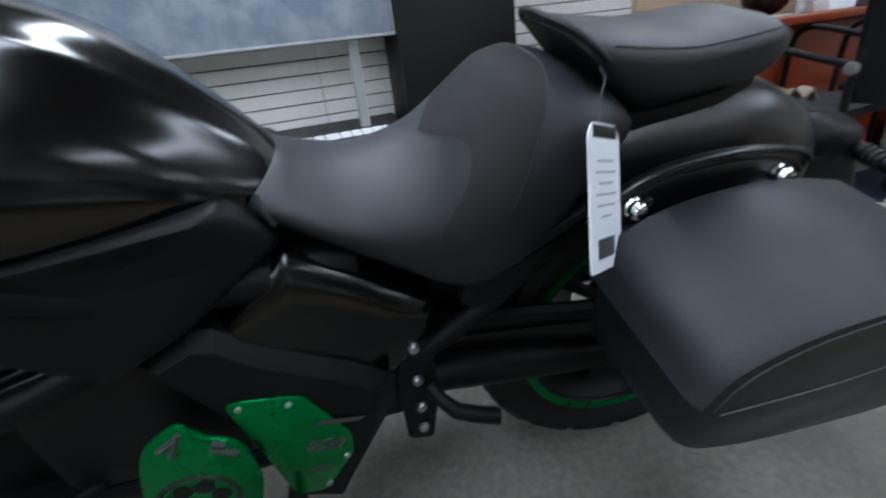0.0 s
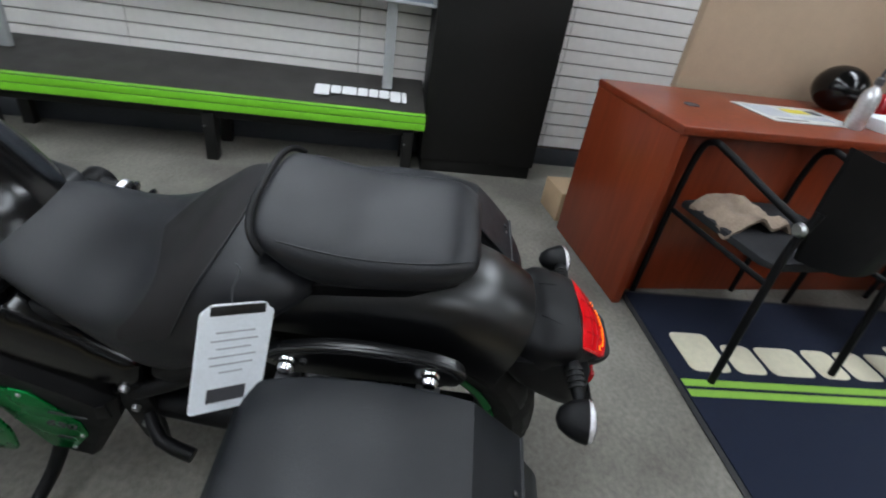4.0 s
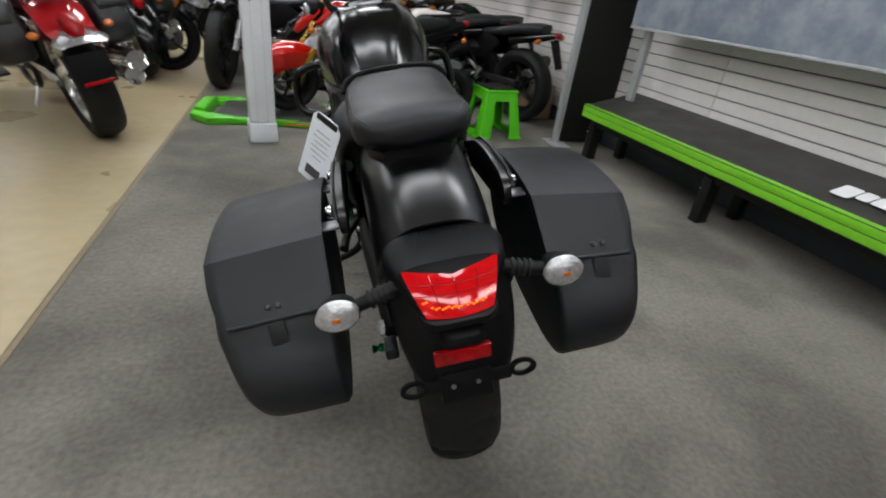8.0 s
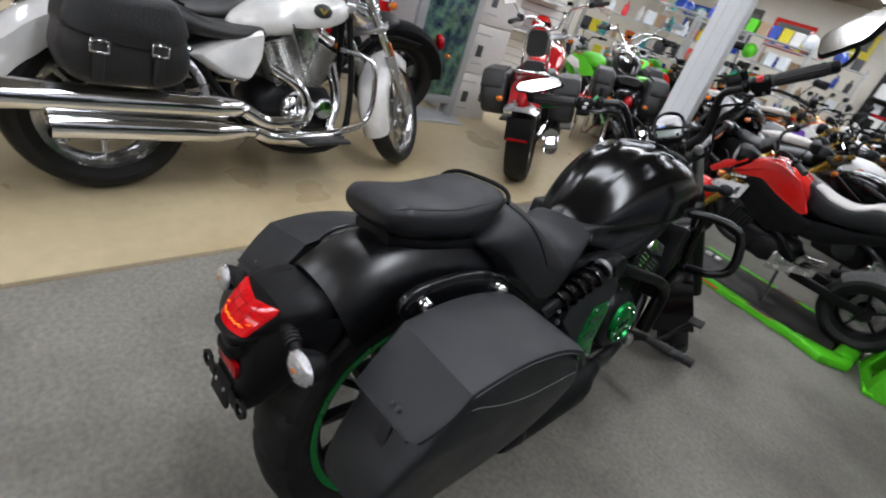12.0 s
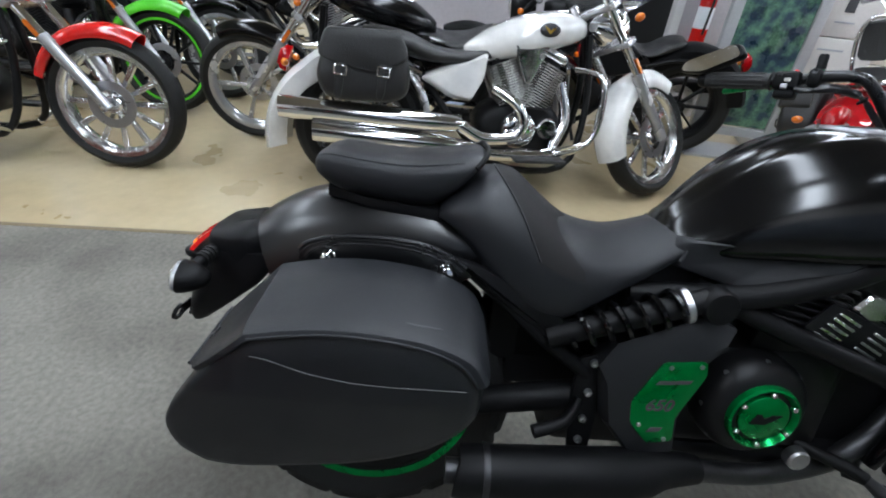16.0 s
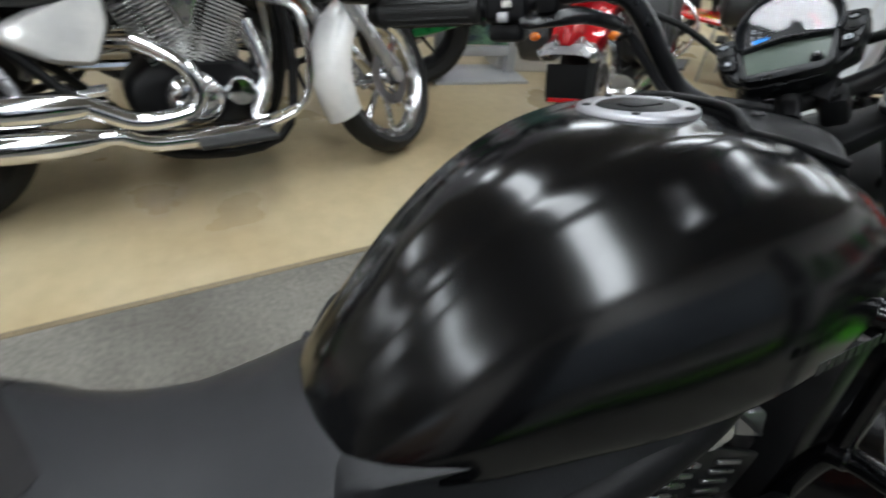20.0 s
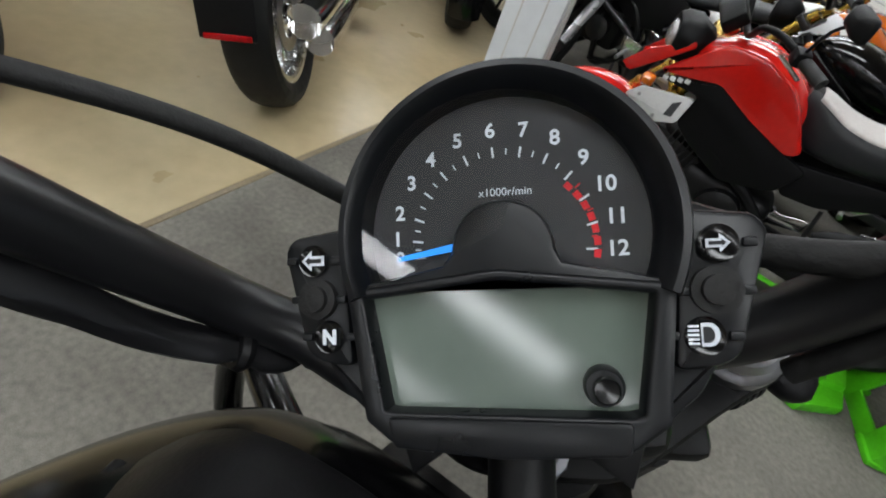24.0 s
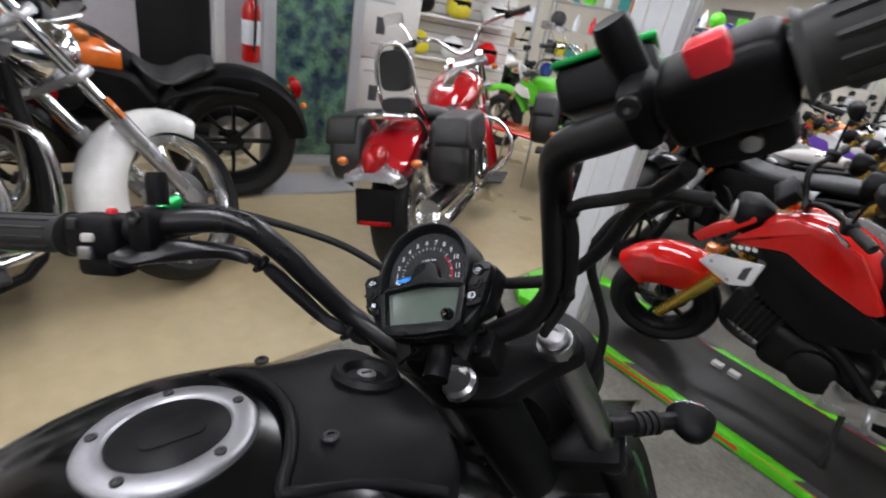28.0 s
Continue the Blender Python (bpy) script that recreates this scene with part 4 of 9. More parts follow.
    bolt(rail, (s * 0.158, 0.234, 0.652), (s, 0, 0.1), 0.006, 0.006, "dark_metal", "rail_bolt")
    part("frame_strut", tube([(s * 0.135, 0.29, 0.655), (s * 0.140, 0.37, 0.590), (s * 0.145, 0.45, 0.522), (s * 0.14, 0.54, 0.455)], 0.0145, 10, 4), M["matt_black"], hero, "black rear frame strut")
    part("strut_cover", slab(rounded([(0.262, 0.674), (0.322, 0.658), (0.400, 0.616), (0.474, 0.572), (0.480, 0.548), (0.448, 0.533), (0.365, 0.592), (0.298, 0.640)], 0.010), 0.022, frame_of((s * 0.149 - 0.011, 0, 0), (0, 1, 0), (1, 0, 0)), 0.006), M["black_plastic"], hero, "flat black cover over the rear frame", sharp=40)
for pts, r_ in (([(0.190, 0.004), (0.205, 0.009), (0.225, 0.009), (0.250, -0.001)], 0.0026), ([(0.150, -0.002), (0.165, 0.003), (0.178, 0.001)], 0.0010)):
    part("scuff", tube([bag_place(1, 0.335, v, 0.667 - 0.0022 * ((v - 0.12) / 0.05) ** 2, 1.0095, 0.026) + V((0.5 * d, 0, -0.1 * d)) for v, d in pts], [r_ * 0.3, r_, r_, r_ * 0.3], 6, 4), M["print_dark"], bag, "dark scuff on the lid")

# hang tag on the left
TAG = frame_of((-0.190, 0.317, 0.690), (0.052, -0.072, -0.036), (-0.70, -0.65, 0.29))
tag = part("price_tag", slab(rounded([(-0.047, -0.080), (0.047, -0.080), (0.047, 0.068), (0.034, 0.080), (-0.034, 0.080), (-0.047, 0.068)], 0.006), 0.002, TAG), M["paper"], hero, "white paper price tag in a plastic sleeve on a string")
tm = TAG @ Matrix.Translation((0, 0, 0.0008))
for k in range(6):
    part("print_bar", box((0.05, 0.06, 0.045, 0.06, 0.055, 0.03)[k], 0.0025, 0.0004, (0, 0.04 - 0.012 * k, 0.0016), m=tm), M["print_grey"], tag)
part("print_block", box(0.05, 0.022, 0.0004, (-0.002, -0.055, 0.0016), m=tm), M["print_dark"], tag)
part("sleeve_top", box(0.07, 0.014, 0.003, (0, 0.071, 0.0005), 0.001, m=tm), M["dark_metal"], tag)
part("string", tube([(-0.160, 0.316, 0.758), (-0.150, 0.314, 0.785), (-0.140, 0.305, 0.805), (-0.136, 0.31, 0.815)], 0.0012, 6, 4), M["print_dark"], tag, "thin black string")

# frame, swingarm, shock, engine


def panel_width(v, s):
    """How far the cover under the tank stands out at v: it narrows towards the seat."""
    if s < 0:
        return 1.10 - 0.40 * min(1.0, max(0.0, (0.82 - v) / 0.16)) ** 1.3
    return 1.05 - 0.42 * min(1.0, max(0.0, (1.0 - v) / 0.33)) ** 1.4


for s in (-1, 1):
    part("swingarm", tube([(s * 0.105, 0.10, 0.312), (s * 0.112, 0.25, 0.335), (s * 0.120, 0.42, 0.375), (s * 0.115, 0.60, 0.40)], [0.020, 0.024, 0.030, 0.030], 10, 4), M["matt_black"], hero, "black swingarm")
    part("axle_nut", lathe([(0.02, 0), (0.02, 0.012), (0.012, 0.018), (0, 0.018)], frame_of((s * 0.122, 0.12, 0.312), (0, 1, 0), (s, 0, 0)), 6), M["steel"], hero)
    part("frame_rail", tube([(s * 0.10, 0.60, 0.612), (s * 0.130, 0.78, 0.630), (s * 0.145, 0.90, 0.668), (s * 0.143, 1.00, 0.712), (s * 0.11, 1.10, 0.748), (s * 0.06, 1.22, 0.80)], 0.025, 14, 5), M["matt_black"], hero, "black frame rail under the tank")
    PANEL = [(0.658, 0.673), (0.664, 0.700), (0.676, 0.722), (0.80, 0.729), (0.964, 0.741), (0.983, 0.733), (0.966, 0.717), (0.930, 0.690), (0.85, 0.664), (0.771, 0.648)] if s > 0 else [(0.672, 0.664), (0.690, 0.690), (0.722, 0.727), (0.914, 0.722), (1.06, 0.738), (1.11, 0.735), (1.06, 0.690), (0.980, 0.625), (0.877, 0.560), (0.78, 0.604)]
    mid_ = (sum(p[0] for p in PANEL) / 10, sum(p[1] for p in PANEL) / 10)
    rim_ = rounded(PANEL, 0.012, 3)
    # right panel takes the paler plastic that carries the side light, left stays black
    part("side_panel", loft([[V((s * u * panel_width(mid_[0] + (v - mid_[0]) * k, s), mid_[0] + (v - mid_[0]) * k, mid_[1] + (w - mid_[1]) * k)) for v, w in rim_] for u, k in ((0.110, 1), (0.152, 1), (0.160, 0.97), (0.163, 0.9), (0.158, 0.62), (0.150, 0.35), (0.149, 0.1))]), M["cover_plastic" if s > 0 else "black_plastic"], hero, "hollowed black plastic cover under the tank", sharp=40)
    part("down_tube", tube([(s * 0.10, 0.72, 0.635), (s * 0.15, 0.90, 0.57), (s * 0.165, 1.10, 0.50), (s * 0.15, 1.22, 0.42), (s * 0.12, 1.24, 0.25)], 0.019, 10, 4), M["matt_black"], hero, "black engine cradle tube")
    part("pivot_plate", slab(rounded([(0.52, 0.49), (0.555, 0.50), (0.575, 0.42), (0.57, 0.28), (0.53, 0.27), (0.515, 0.38)], 0.012), 0.012, frame_of((s * 0.142 - 0.006, 0, 0), (0, 1, 0), (1, 0, 0)), 0.003), M["matt_black"], hero, "black pivot plate")
    for w in (0.485, 0.42, 0.36, 0.31):
        bolt(hero, (s * 0.150, 0.545, w), (s, 0, 0), 0.008, 0.008, "steel", "frame_bolt")
# side covers: left black pod, right cover with green plate
COVER = [(0.550, 0.490), (0.575, 0.537), (0.723, 0.605), (0.780, 0.583), (0.736, 0.524), (0.712, 0.400), (0.722, 0.317), (0.634, 0.305), (0.574, 0.375)]
COVER_IN = [(0.564, 0.462), (0.635, 0.508), (0.728, 0.537), (0.757, 0.560), (0.730, 0.518), (0.706, 0.400), (0.714, 0.325), (0.638, 0.314), (0.583, 0.378)]
PLATE = [(0.653, 0.518), (0.731, 0.527), (0.737, 0.497), (0.701, 0.404), (0.707, 0.351), (0.659, 0.343), (0.620, 0.386), (0.613, 0.434)]
COVER_L = [(0.684, 0.202), (0.590, 0.371), (0.574, 0.440), (0.617, 0.479), (0.737, 0.553), (0.770, 0.587), (0.798, 0.592), (0.863, 0.560), (0.815, 0.47), (0.775, 0.39), (0.757, 0.24)]
COVER_L_IN = [(0.688, 0.214), (0.612, 0.371), (0.605, 0.436), (0.650, 0.474), (0.738, 0.530), (0.772, 0.566), (0.796, 0.572), (0.838, 0.552), (0.800, 0.47), (0.762, 0.39), (0.746, 0.245)]
PLATE_L = [(0.788, 0.480), (0.771, 0.482), (0.696, 0.466), (0.649, 0.370), (0.653, 0.322), (0.706, 0.247), (0.750, 0.250)]
for s in (-1, 1):
    right = s > 0
    rim, face = (COVER, COVER_IN) if right else (COVER_L, COVER_L_IN)
    u_ = (0.120, 0.166, 0.170, 0.187) if right else (0.110, 0.150, 0.154, 0.169)
    # right cover paler than the left, its side light painted into the plastic
    cover = part("engine_side_cover", loft([[V((s * u_[i], v, w)) for v, w in poly] for i, poly in ((0, rim), (1, rim), (2, [(a + (c - a) * 0.15, b + (d - b) * 0.15) for (a, b), (c, d) in zip(rim, face)]), (3, face))]), M["cover_plastic" if right else "black_plastic"], hero, "faceted black engine side cover", sharp=24)
    x0 = 0.1855 if right else -0.1725
    plate = part("green_plate", slab(rounded(PLATE if right else PLATE_L, 0.010), 0.004, frame_of((x0, 0, 0), (0, 1, 0), (1, 0, 0)), 0.0012), M["green_anod"], hero, "green anodised cover plate")
    fm = frame_of((0.190, 0.664, 0.428), (0, 1, 0.05), (1, 0, 0)) if right else frame_of((-0.1730, 0.690, 0.356), (0, -1, -0.25), (-1, 0, 0))
    lettering("number", "650", 0.034, M["print_dark"], plate, fm, 0.0004, shear=0.25, bold=0.0009)
    part("plate_slot", slab([(-0.026, -0.004), (0.034, -0.001), (0.040, 0.006), (-0.020, 0.004)], 0.001, fm @ Matrix.Translation((0.012, 0.050, 0))), M["print_dark"], plate)
    part("plate_slot", slab([(-0.014, -0.006), (0.010, -0.004), (0.016, 0.005), (-0.008, 0.004)], 0.001, fm @ Matrix.Translation((0.0, -0.052, 0))), M["print_dark"], plate)
    for v, w in ((0.668, 0.510), (0.722, 0.516), (0.636, 0.385), (0.690, 0.356)) if right else ((0.773, 0.470), (0.715, 0.458), (0.70, 0.262), (0.664, 0.32)):
        bolt(plate, (0.1898 if right else -0.1730, v, w), (s, 0, 0), 0.0045, 0.003, "steel", "plate_screw")
part("cover_tab", slab([(0.0, 0.0), (0.030, 0.012), (0.034, 0.058), (0.008, 0.042)], 0.006, frame_of((-0.166, 0.612, 0.395), (0, -1, 0), (-1, 0, 0)), 0.002), M["black_plastic"], hero, "raised tab on the side cover")
# green sprocket cover ahead of the left plate
sc_ = part("sprocket_cover", slab(rounded([(0.886, 0.459), (0.837, 0.489), (0.822, 0.456), (0.780, 0.425), (0.775, 0.34), (0.80, 0.25), (0.90, 0.25), (0.93, 0.33), (0.905, 0.42)], 0.02), 0.006, frame_of((-0.188, 0, 0), (0, 1, 0), (1, 0, 0)), 0.002), M["green_anod"], hero, "green sprocket cover with round holes")
part("cover_ring", lathe([(0.046, 0), (0.050, 0.003), (0.054, 0)], frame_of((-0.1885, 0.862, 0.33), (0, 1, 0), (-1, 0, 0)), 32, closed=True), M["dark_metal"], sc_)
for k in range(6):
    a = 2 * math.pi * k / 6
    part("hole_inlay", lathe([(0.013, 0), (0.013, 0.0015), (0, 0.0015)], frame_of((-0.188, 0.862 + 0.028 * math.cos(a), 0.33 + 0.028 * math.sin(a)), (0, 1, 0), (-1, 0, 0)), 16), M["engine"], sc_)
for a_, b_, c_, d_ in ((0.872, 0.447, 0.846, 0.461), (0.862, 0.432, 0.842, 0.470), (0.818, 0.428, 0.790, 0.408), (0.812, 0.440, 0.800, 0.430)):
    part("cover_slot", tube([(-0.1885, a_, b_), (-0.1885, c_, d_)], 0.0045, 6), M["print_dark"], sc_)
# left black pod between seat and cover, its upper face turned to the light
POD = [(0.779, 0.571), (0.680, 0.652), (0.660, 0.645), (0.585, 0.598), (0.507, 0.544), (0.510, 0.495), (0.574, 0.423), (0.676, 0.471), (0.746, 0.531)]
POD_IN = [(0.752, 0.566), (0.676, 0.590), (0.650, 0.568), (0.600, 0.546), (0.532, 0.536), (0.536, 0.500), (0.580, 0.450), (0.668, 0.490), (0.730, 0.535)]
rim_, face_ = rounded(POD, 0.012, 3), rounded(POD_IN, 0.012, 3)
part("side_pod", loft([[V((-u, a + (c - a) * k, b + (d - b) * k)) for (a, b), (c, d) in zip(rim_, face_)] for u, k in ((0.08, 0), (0.128, 0.0), (0.137, 0.12), (0.145, 0.45), (0.1495, 0.8), (0.151, 1.0))]), M["satin_black"], hero, "glossy black side pod under the seat", sharp=60)
part("inner_fairing", box(0.15, 0.50, 0.24, (0, 0.60, 0.545), 0.02), M["matt_black"], hero, "black inner cover under the seat")
engine = part("engine_block", box(0.22, 0.34, 0.24, (0, 0.90, 0.40), 0.03), M["engine"], hero, "black engine block")
part("cylinder", box(0.20, 0.20, 0.26, m=Matrix.Translation((0, 0.98, 0.58)) @ Matrix.Rotation(radians(-14), 4, "X"), bevel=0.02), M["engine"], engine)
for k in range(9):
    part("cooling_fin", box(0.228, 0.225, 0.006, m=Matrix.Translation((0, 0.975 + 0.004 * k, 0.54 + 0.014 * k)) @ Matrix.Rotation(radians(-14), 4, "X"), bevel=0.002, seg=1), M["dark_metal"], engine)
part("head_cover", box(0.21, 0.19, 0.07, m=Matrix.Translation((0, 1.02, 0.70)) @ Matrix.Rotation(radians(-14), 4, "X"), bevel=0.02), M["engine"], engine)
part("heat_shield", slab(rounded([(0.925, 0.580), (0.965, 0.636), (1.075, 0.590), (1.150, 0.545), (1.112, 0.500), (1.03, 0.530)], 0.008), 0.006, frame_of((0.126, 0, 0), (0, 1, 0), (1, 0, 0)), 0.002), M["engine"], engine, "black slotted heat shield")
# one cam cover in two metals: bright alloy paints its lit half, steel the rest
part("head_cap", loft([[V((x, v, w)) for v, w in rounded([(1.004, 0.624), (1.030, 0.657), (1.066, 0.647), (1.080, 0.606), (1.040, 0.600)], 0.010)] for x in (0.09, 0.128)] + [[V((0.134, 1.044 + (v - 1.044) * 0.82, 0.628 + (w - 0.628) * 0.82)) for v, w in rounded([(1.004, 0.624), (1.030, 0.657), (1.066, 0.647), (1.080, 0.606), (1.040, 0.600)], 0.010)]]), M["alloy"], engine, "cast cam cover, its lit half in brighter metal", sharp=40)
part("head_cap", slab(rounded([(1.076, 0.640), (1.138, 0.614), (1.146, 0.570), (1.086, 0.600)], 0.008), 0.04, frame_of((0.09, 0, 0), (0, 1, 0), (1, 0, 0)), 0.006), M["steel"], engine, "cast cam cover end, its unlit half in duller metal")
for k in range(5):
    for v0, w0, mat_ in ((0.978, 0.618, "alloy"), (1.056, 0.583, "steel")):
        part("slot_bar", box(0.004, 0.052, 0.0055, m=Matrix.Translation((0.134, v0 + 0.026 - 0.0085 * k, w0 - 0.014 - 0.0105 * k)) @ Matrix.Rotation(radians(-27), 4, "X"), bevel=0.001, seg=1), M[mat_], engine)
for s in (1,):
    cm = frame_of((s * 0.11, 0.868, 0.414), (0, 1, 0), (s, 0, 0))
    cc = part("clutch_cover" if s > 0 else "generator_cover", lathe([(0.105, 0), (0.105, 0.03), (0.097, 0.05), (0.085, 0.062), (0.06, 0.07), (0, 0.07)], cm, 40), M["engine"], hero, "round black engine cover")
    for k in range(8):
        a = 2 * math.pi * k / 8
        bolt(cc, V((s * 0.145, 0.868 + 0.096 * math.cos(a), 0.414 + 0.096 * math.sin(a))), (s, 0, 0), 0.007, 0.008, "steel", "cover_bolt")
    gm = frame_of((s * 0.178, 0.868, 0.414), (0, 1, 0), (s, 0, 0)) @ Matrix.Scale(1.07, 4)
    part("green_ring", lathe([(0.050, 0), (0.054, 0.006), (0.058, 0.012), (0.062, 0.010), (0.064, 0.0)], gm, 40, closed=True), M["green_anod"], cc, "green anodised ring")
    part("green_disc", lathe([(0.044, 0), (0.044, 0.007), (0.040, 0.010), (0, 0.010)], gm, 36), M["green_anod"], cc, "green anodised disc")
    part("disc_band", slab([(-0.026, -0.010), (0.002, -0.010), (0.028, 0.010), (0.012, 0.010), (-0.002, 0.002), (-0.008, 0.010), (-0.016, 0.010)], 0.002, gm @ Matrix.Translation((0, 0, 0.0098))), M["matt_black"], cc)
    for k in range(6):
        a = 2 * math.pi * (k + 0.5) / 6
        bolt(cc, V((s * 0.186, 0.868 + 0.0545 * math.cos(a), 0.414 + 0.0545 * math.sin(a))), (s, 0, 0), 0.006, 0.007, "chrome", "disc_bolt")
part("oil_cap", lathe([(0.022, 0), (0.022, 0.018), (0.018, 0.022), (0, 0.022)], frame_of((0.165, 0.968, 0.321), (0, 1, 0), (1, 0, 0)), 20), M["steel"], engine, "round oil filler cap")
part("radiator", box(0.26, 0.05, 0.28, m=Matrix.Translation((0, 1.27, 0.52)) @ Matrix.Rotation(radians(-18), 4, "X"), bevel=0.008), M["engine"], hero, "black radiator")
part("skid_guard", box(0.20, 0.5, 0.06, (0, 0.95, 0.25), 0.02), M["engine"], hero)
# shock absorber on the right
sp0, sp1 = V((0.165, 0.665, 0.618)), V((0.155, 0.485, 0.548))
shock = part("shock_absorber", tube([sp0 + (sp0 - sp1) * 0.25, sp1 + (sp1 - sp0) * 0.2], 0.022, 16), M["matt_black"], hero, "black rear shock absorber with coil spring")
coil = []
for k in range(97):
    a = 2 * math.pi * k / 16
    c = sp0.lerp(sp1, k / 96)
    d = (sp1 - sp0).normalized()
    s1 = d.cross(V((1, 0, 0))).normalized()
    coil.append(c + 0.031 * (math.cos(a) * V((1, 0, 0)) + math.sin(a) * s1))
part("coil_spring", tube(coil, 0.006, 6), M["satin_black"], shock, "black coil spring")
part("preload_collar", lathe([(0.030, -0.007), (0.032, -0.005), (0.032, 0.005), (0.030, 0.007)], frame_of(sp0 + (sp0 - sp1).normalized() * 0.012, (1, 0, 0), sp0 - sp1), 24), M["steel"], shock, "steel preload collar")
part("shock_eye", lathe([(0.028, -0.02), (0.031, -0.016), (0.031, 0.016), (0.028, 0.02)], frame_of((0.175, 0.725, 0.632), (0, 1, 0), (1, 0, 0)), 24), M["matt_black"], shock)
# exhaust on the right, low
ex = part("silencer", tube([(0.205, 0.31, 0.262), (0.205, 0.34, 0.263), (0.20, 0.62, 0.275), (0.185, 0.70, 0.28), (0.17, 0.78, 0.272)], [0.046, 0.050, 0.050, 0.038, 0.028], 20, 3), M["matt_black"], hero, "stubby matt black silencer")
part("tail_pipe", tube([(0.205, 0.285, 0.261), (0.205, 0.33, 0.262)], [0.024, 0.024], 16), M["dark_metal"], ex)
part("header_pipe", tube([(0.17, 0.76, 0.272), (0.13, 0.95, 0.235), (0.09, 1.15, 0.27), (0.07, 1.24, 0.42), (0.06, 1.16, 0.62)], 0.022, 12, 4), M["dark_metal"], ex)
part("silencer_band", lathe([(0.0515, -0.006), (0.0525, 0), (0.0515, 0.006)], frame_of((0.2045, 0.36, 0.264), (1, 0, 0), (0, 1, 0)), 24), M["dark_metal"], ex)
# foot pegs, pedals, engine guards, side stand
for s in (-1, 1):
    pg = part("foot_peg", tube([(s * 0.16, 1.13, 0.275), (s * 0.22, 1.14, 0.27), (s * 0.34, 1.15, 0.262)], [0.010, 0.017, 0.017], 12), M["grip"], hero, "black rubber forward foot peg")
    for k in range(4):
        part("peg_rib", lathe([(0.016, -0.004), (0.0195, -0.003), (0.0195, 0.003), (0.016, 0.004)], frame_of((s * (0.24 + 0.024 * k), 1.142 + 0.002 * k, 0.2685 - 0.0015 * k), (0, 1, 0), (s, 0, 0)), 12), M["grip"], pg)
    part("peg_bracket", tube([(s * 0.10, 1.02, 0.30), (s * 0.15, 1.10, 0.285), (s * 0.17, 1.13, 0.275)], 0.014, 10, 3), M["matt_black"], pg)
    part("foot_lever", tube([(s * 0.15, 1.10, 0.27), (s * 0.20, 1.19, 0.27), (s * 0.235, 1.26, 0.32), (s * 0.262, 1.28, 0.345)], 0.008, 8, 4), M["matt_black"], hero, "black foot lever")
    part("lever_pad", box(0.05, 0.032, 0.014, m=Matrix.Translation((s * 0.268, 1.282, 0.35)) @ Matrix.Rotation(radians(35), 4, "X"), bevel=0.004), M["grip"], hero)
    guard = part("engine_guard", tube([(s * 0.06, 1.20, 0.722), (s * 0.13, 1.23, 0.725), (s * 0.19, 1.253, 0.727), (s * 0.245, 1.275, 0.720), (s * 0.288, 1.285, 0.700), (s * 0.306, 1.285, 0.660), (s * 0.312, 1.275, 0.600), (s * 0.295, 1.262, 0.560), (s * 0.24, 1.25, 0.540), (s * 0.17, 1.25, 0.530), (s * 0.145, 1.24, 0.48), (s * 0.13, 1.21, 0.38), (s * 0.12, 1.18, 0.27)], 0.0150, 12, 6), M["satin_black"], hero, "glossy black tubular engine guard")
    part("guard_brace", tube([(s * 0.180, 1.249, 0.727), (s * 0.172, 1.252, 0.64), (s * 0.165, 1.25, 0.530)], 0.012, 10, 4), M["satin_black"], guard)
    part("guard_clamp", lathe([(0.0165, -0.012), (0.019, -0.009), (0.019, 0.009), (0.0165, 0.012)], frame_of((s * 0.168, 1.25, 0.532), (0, 0, 1), (s, 0.1, 0.1)), 16), M["satin_black"], guard)
    part("passenger_peg", tube([(s * 0.15, 0.53, 0.40), (s * 0.185, 0.50, 0.375), (s * 0.20, 0.44, 0.36)], [0.010, 0.012, 0.013], 10, 2), M["matt_black"], hero, "folded passenger foot peg")
stand = part("side_stand", tube([(-0.12, 0.74, 0.27), (-0.185, 0.775, 0.164), (-0.27, 0.79, 0.125), (-0.345, 0.80, 0.098)], [0.017, 0.014, 0.012, 0.011], 10, 3), M["matt_black"], hero, "black side stand")
part("stand_foot", slab(rounded([(-0.045, -0.022), (0.04, -0.028), (0.055, 0.0), (0.03, 0.022), (-0.04, 0.018)], 0.01), 0.010, frame_of((-0.362, 0.806, 0.0825), (1, 0.1, 0), (0.216, 0, 0.976)), 0.003), M["matt_black"], stand, "flat foot of the stand")
part("battery_box", box(0.15, 0.22, 0.16, (0, 0.50, 0.45), 0.02), M["matt_black"], hero, "black battery box")
part("gearbox_case", box(0.14, 0.34, 0.28, (0, 0.66, 0.36), 0.04), M["engine"], hero, "black gearbox housing")
part("front_frame", box(0.12, 0.22, 0.40, (0, 1.14, 0.44), 0.03), M["engine"], hero, "black front frame and oil cooler")
part("chain_case", box(0.03, 0.42, 0.09, m=Matrix.Translation((-0.085, 0.36, 0.37)) @ Matrix.Rotation(radians(8), 4, "X"), bevel=0.012), M["engine"], hero, "black belt cover")
for k in range(10):
    v = 0.15 + 0.045 * k
    part("chain_link", box(0.012, 0.032, 0.014, (-0.092, v, 0.355 + 0.055 * k / 10 + (0.003 if k % 2 else 0)), 0.003), M["green_anod"] if k < 4 else M["dark_metal"], hero)
part("chain_guard", tube([(-0.10, 0.10, 0.40), (-0.10, 0.30, 0.435), (-0.10, 0.50, 0.47)], 0.016, 8, 4), M["matt_black"], hero, "black chain guard")
part("axle_adjuster", box(0.03, 0.05, 0.03, (-0.115, 0.05, 0.312), 0.006), M["dark_metal"], hero, "dark axle adjuster")
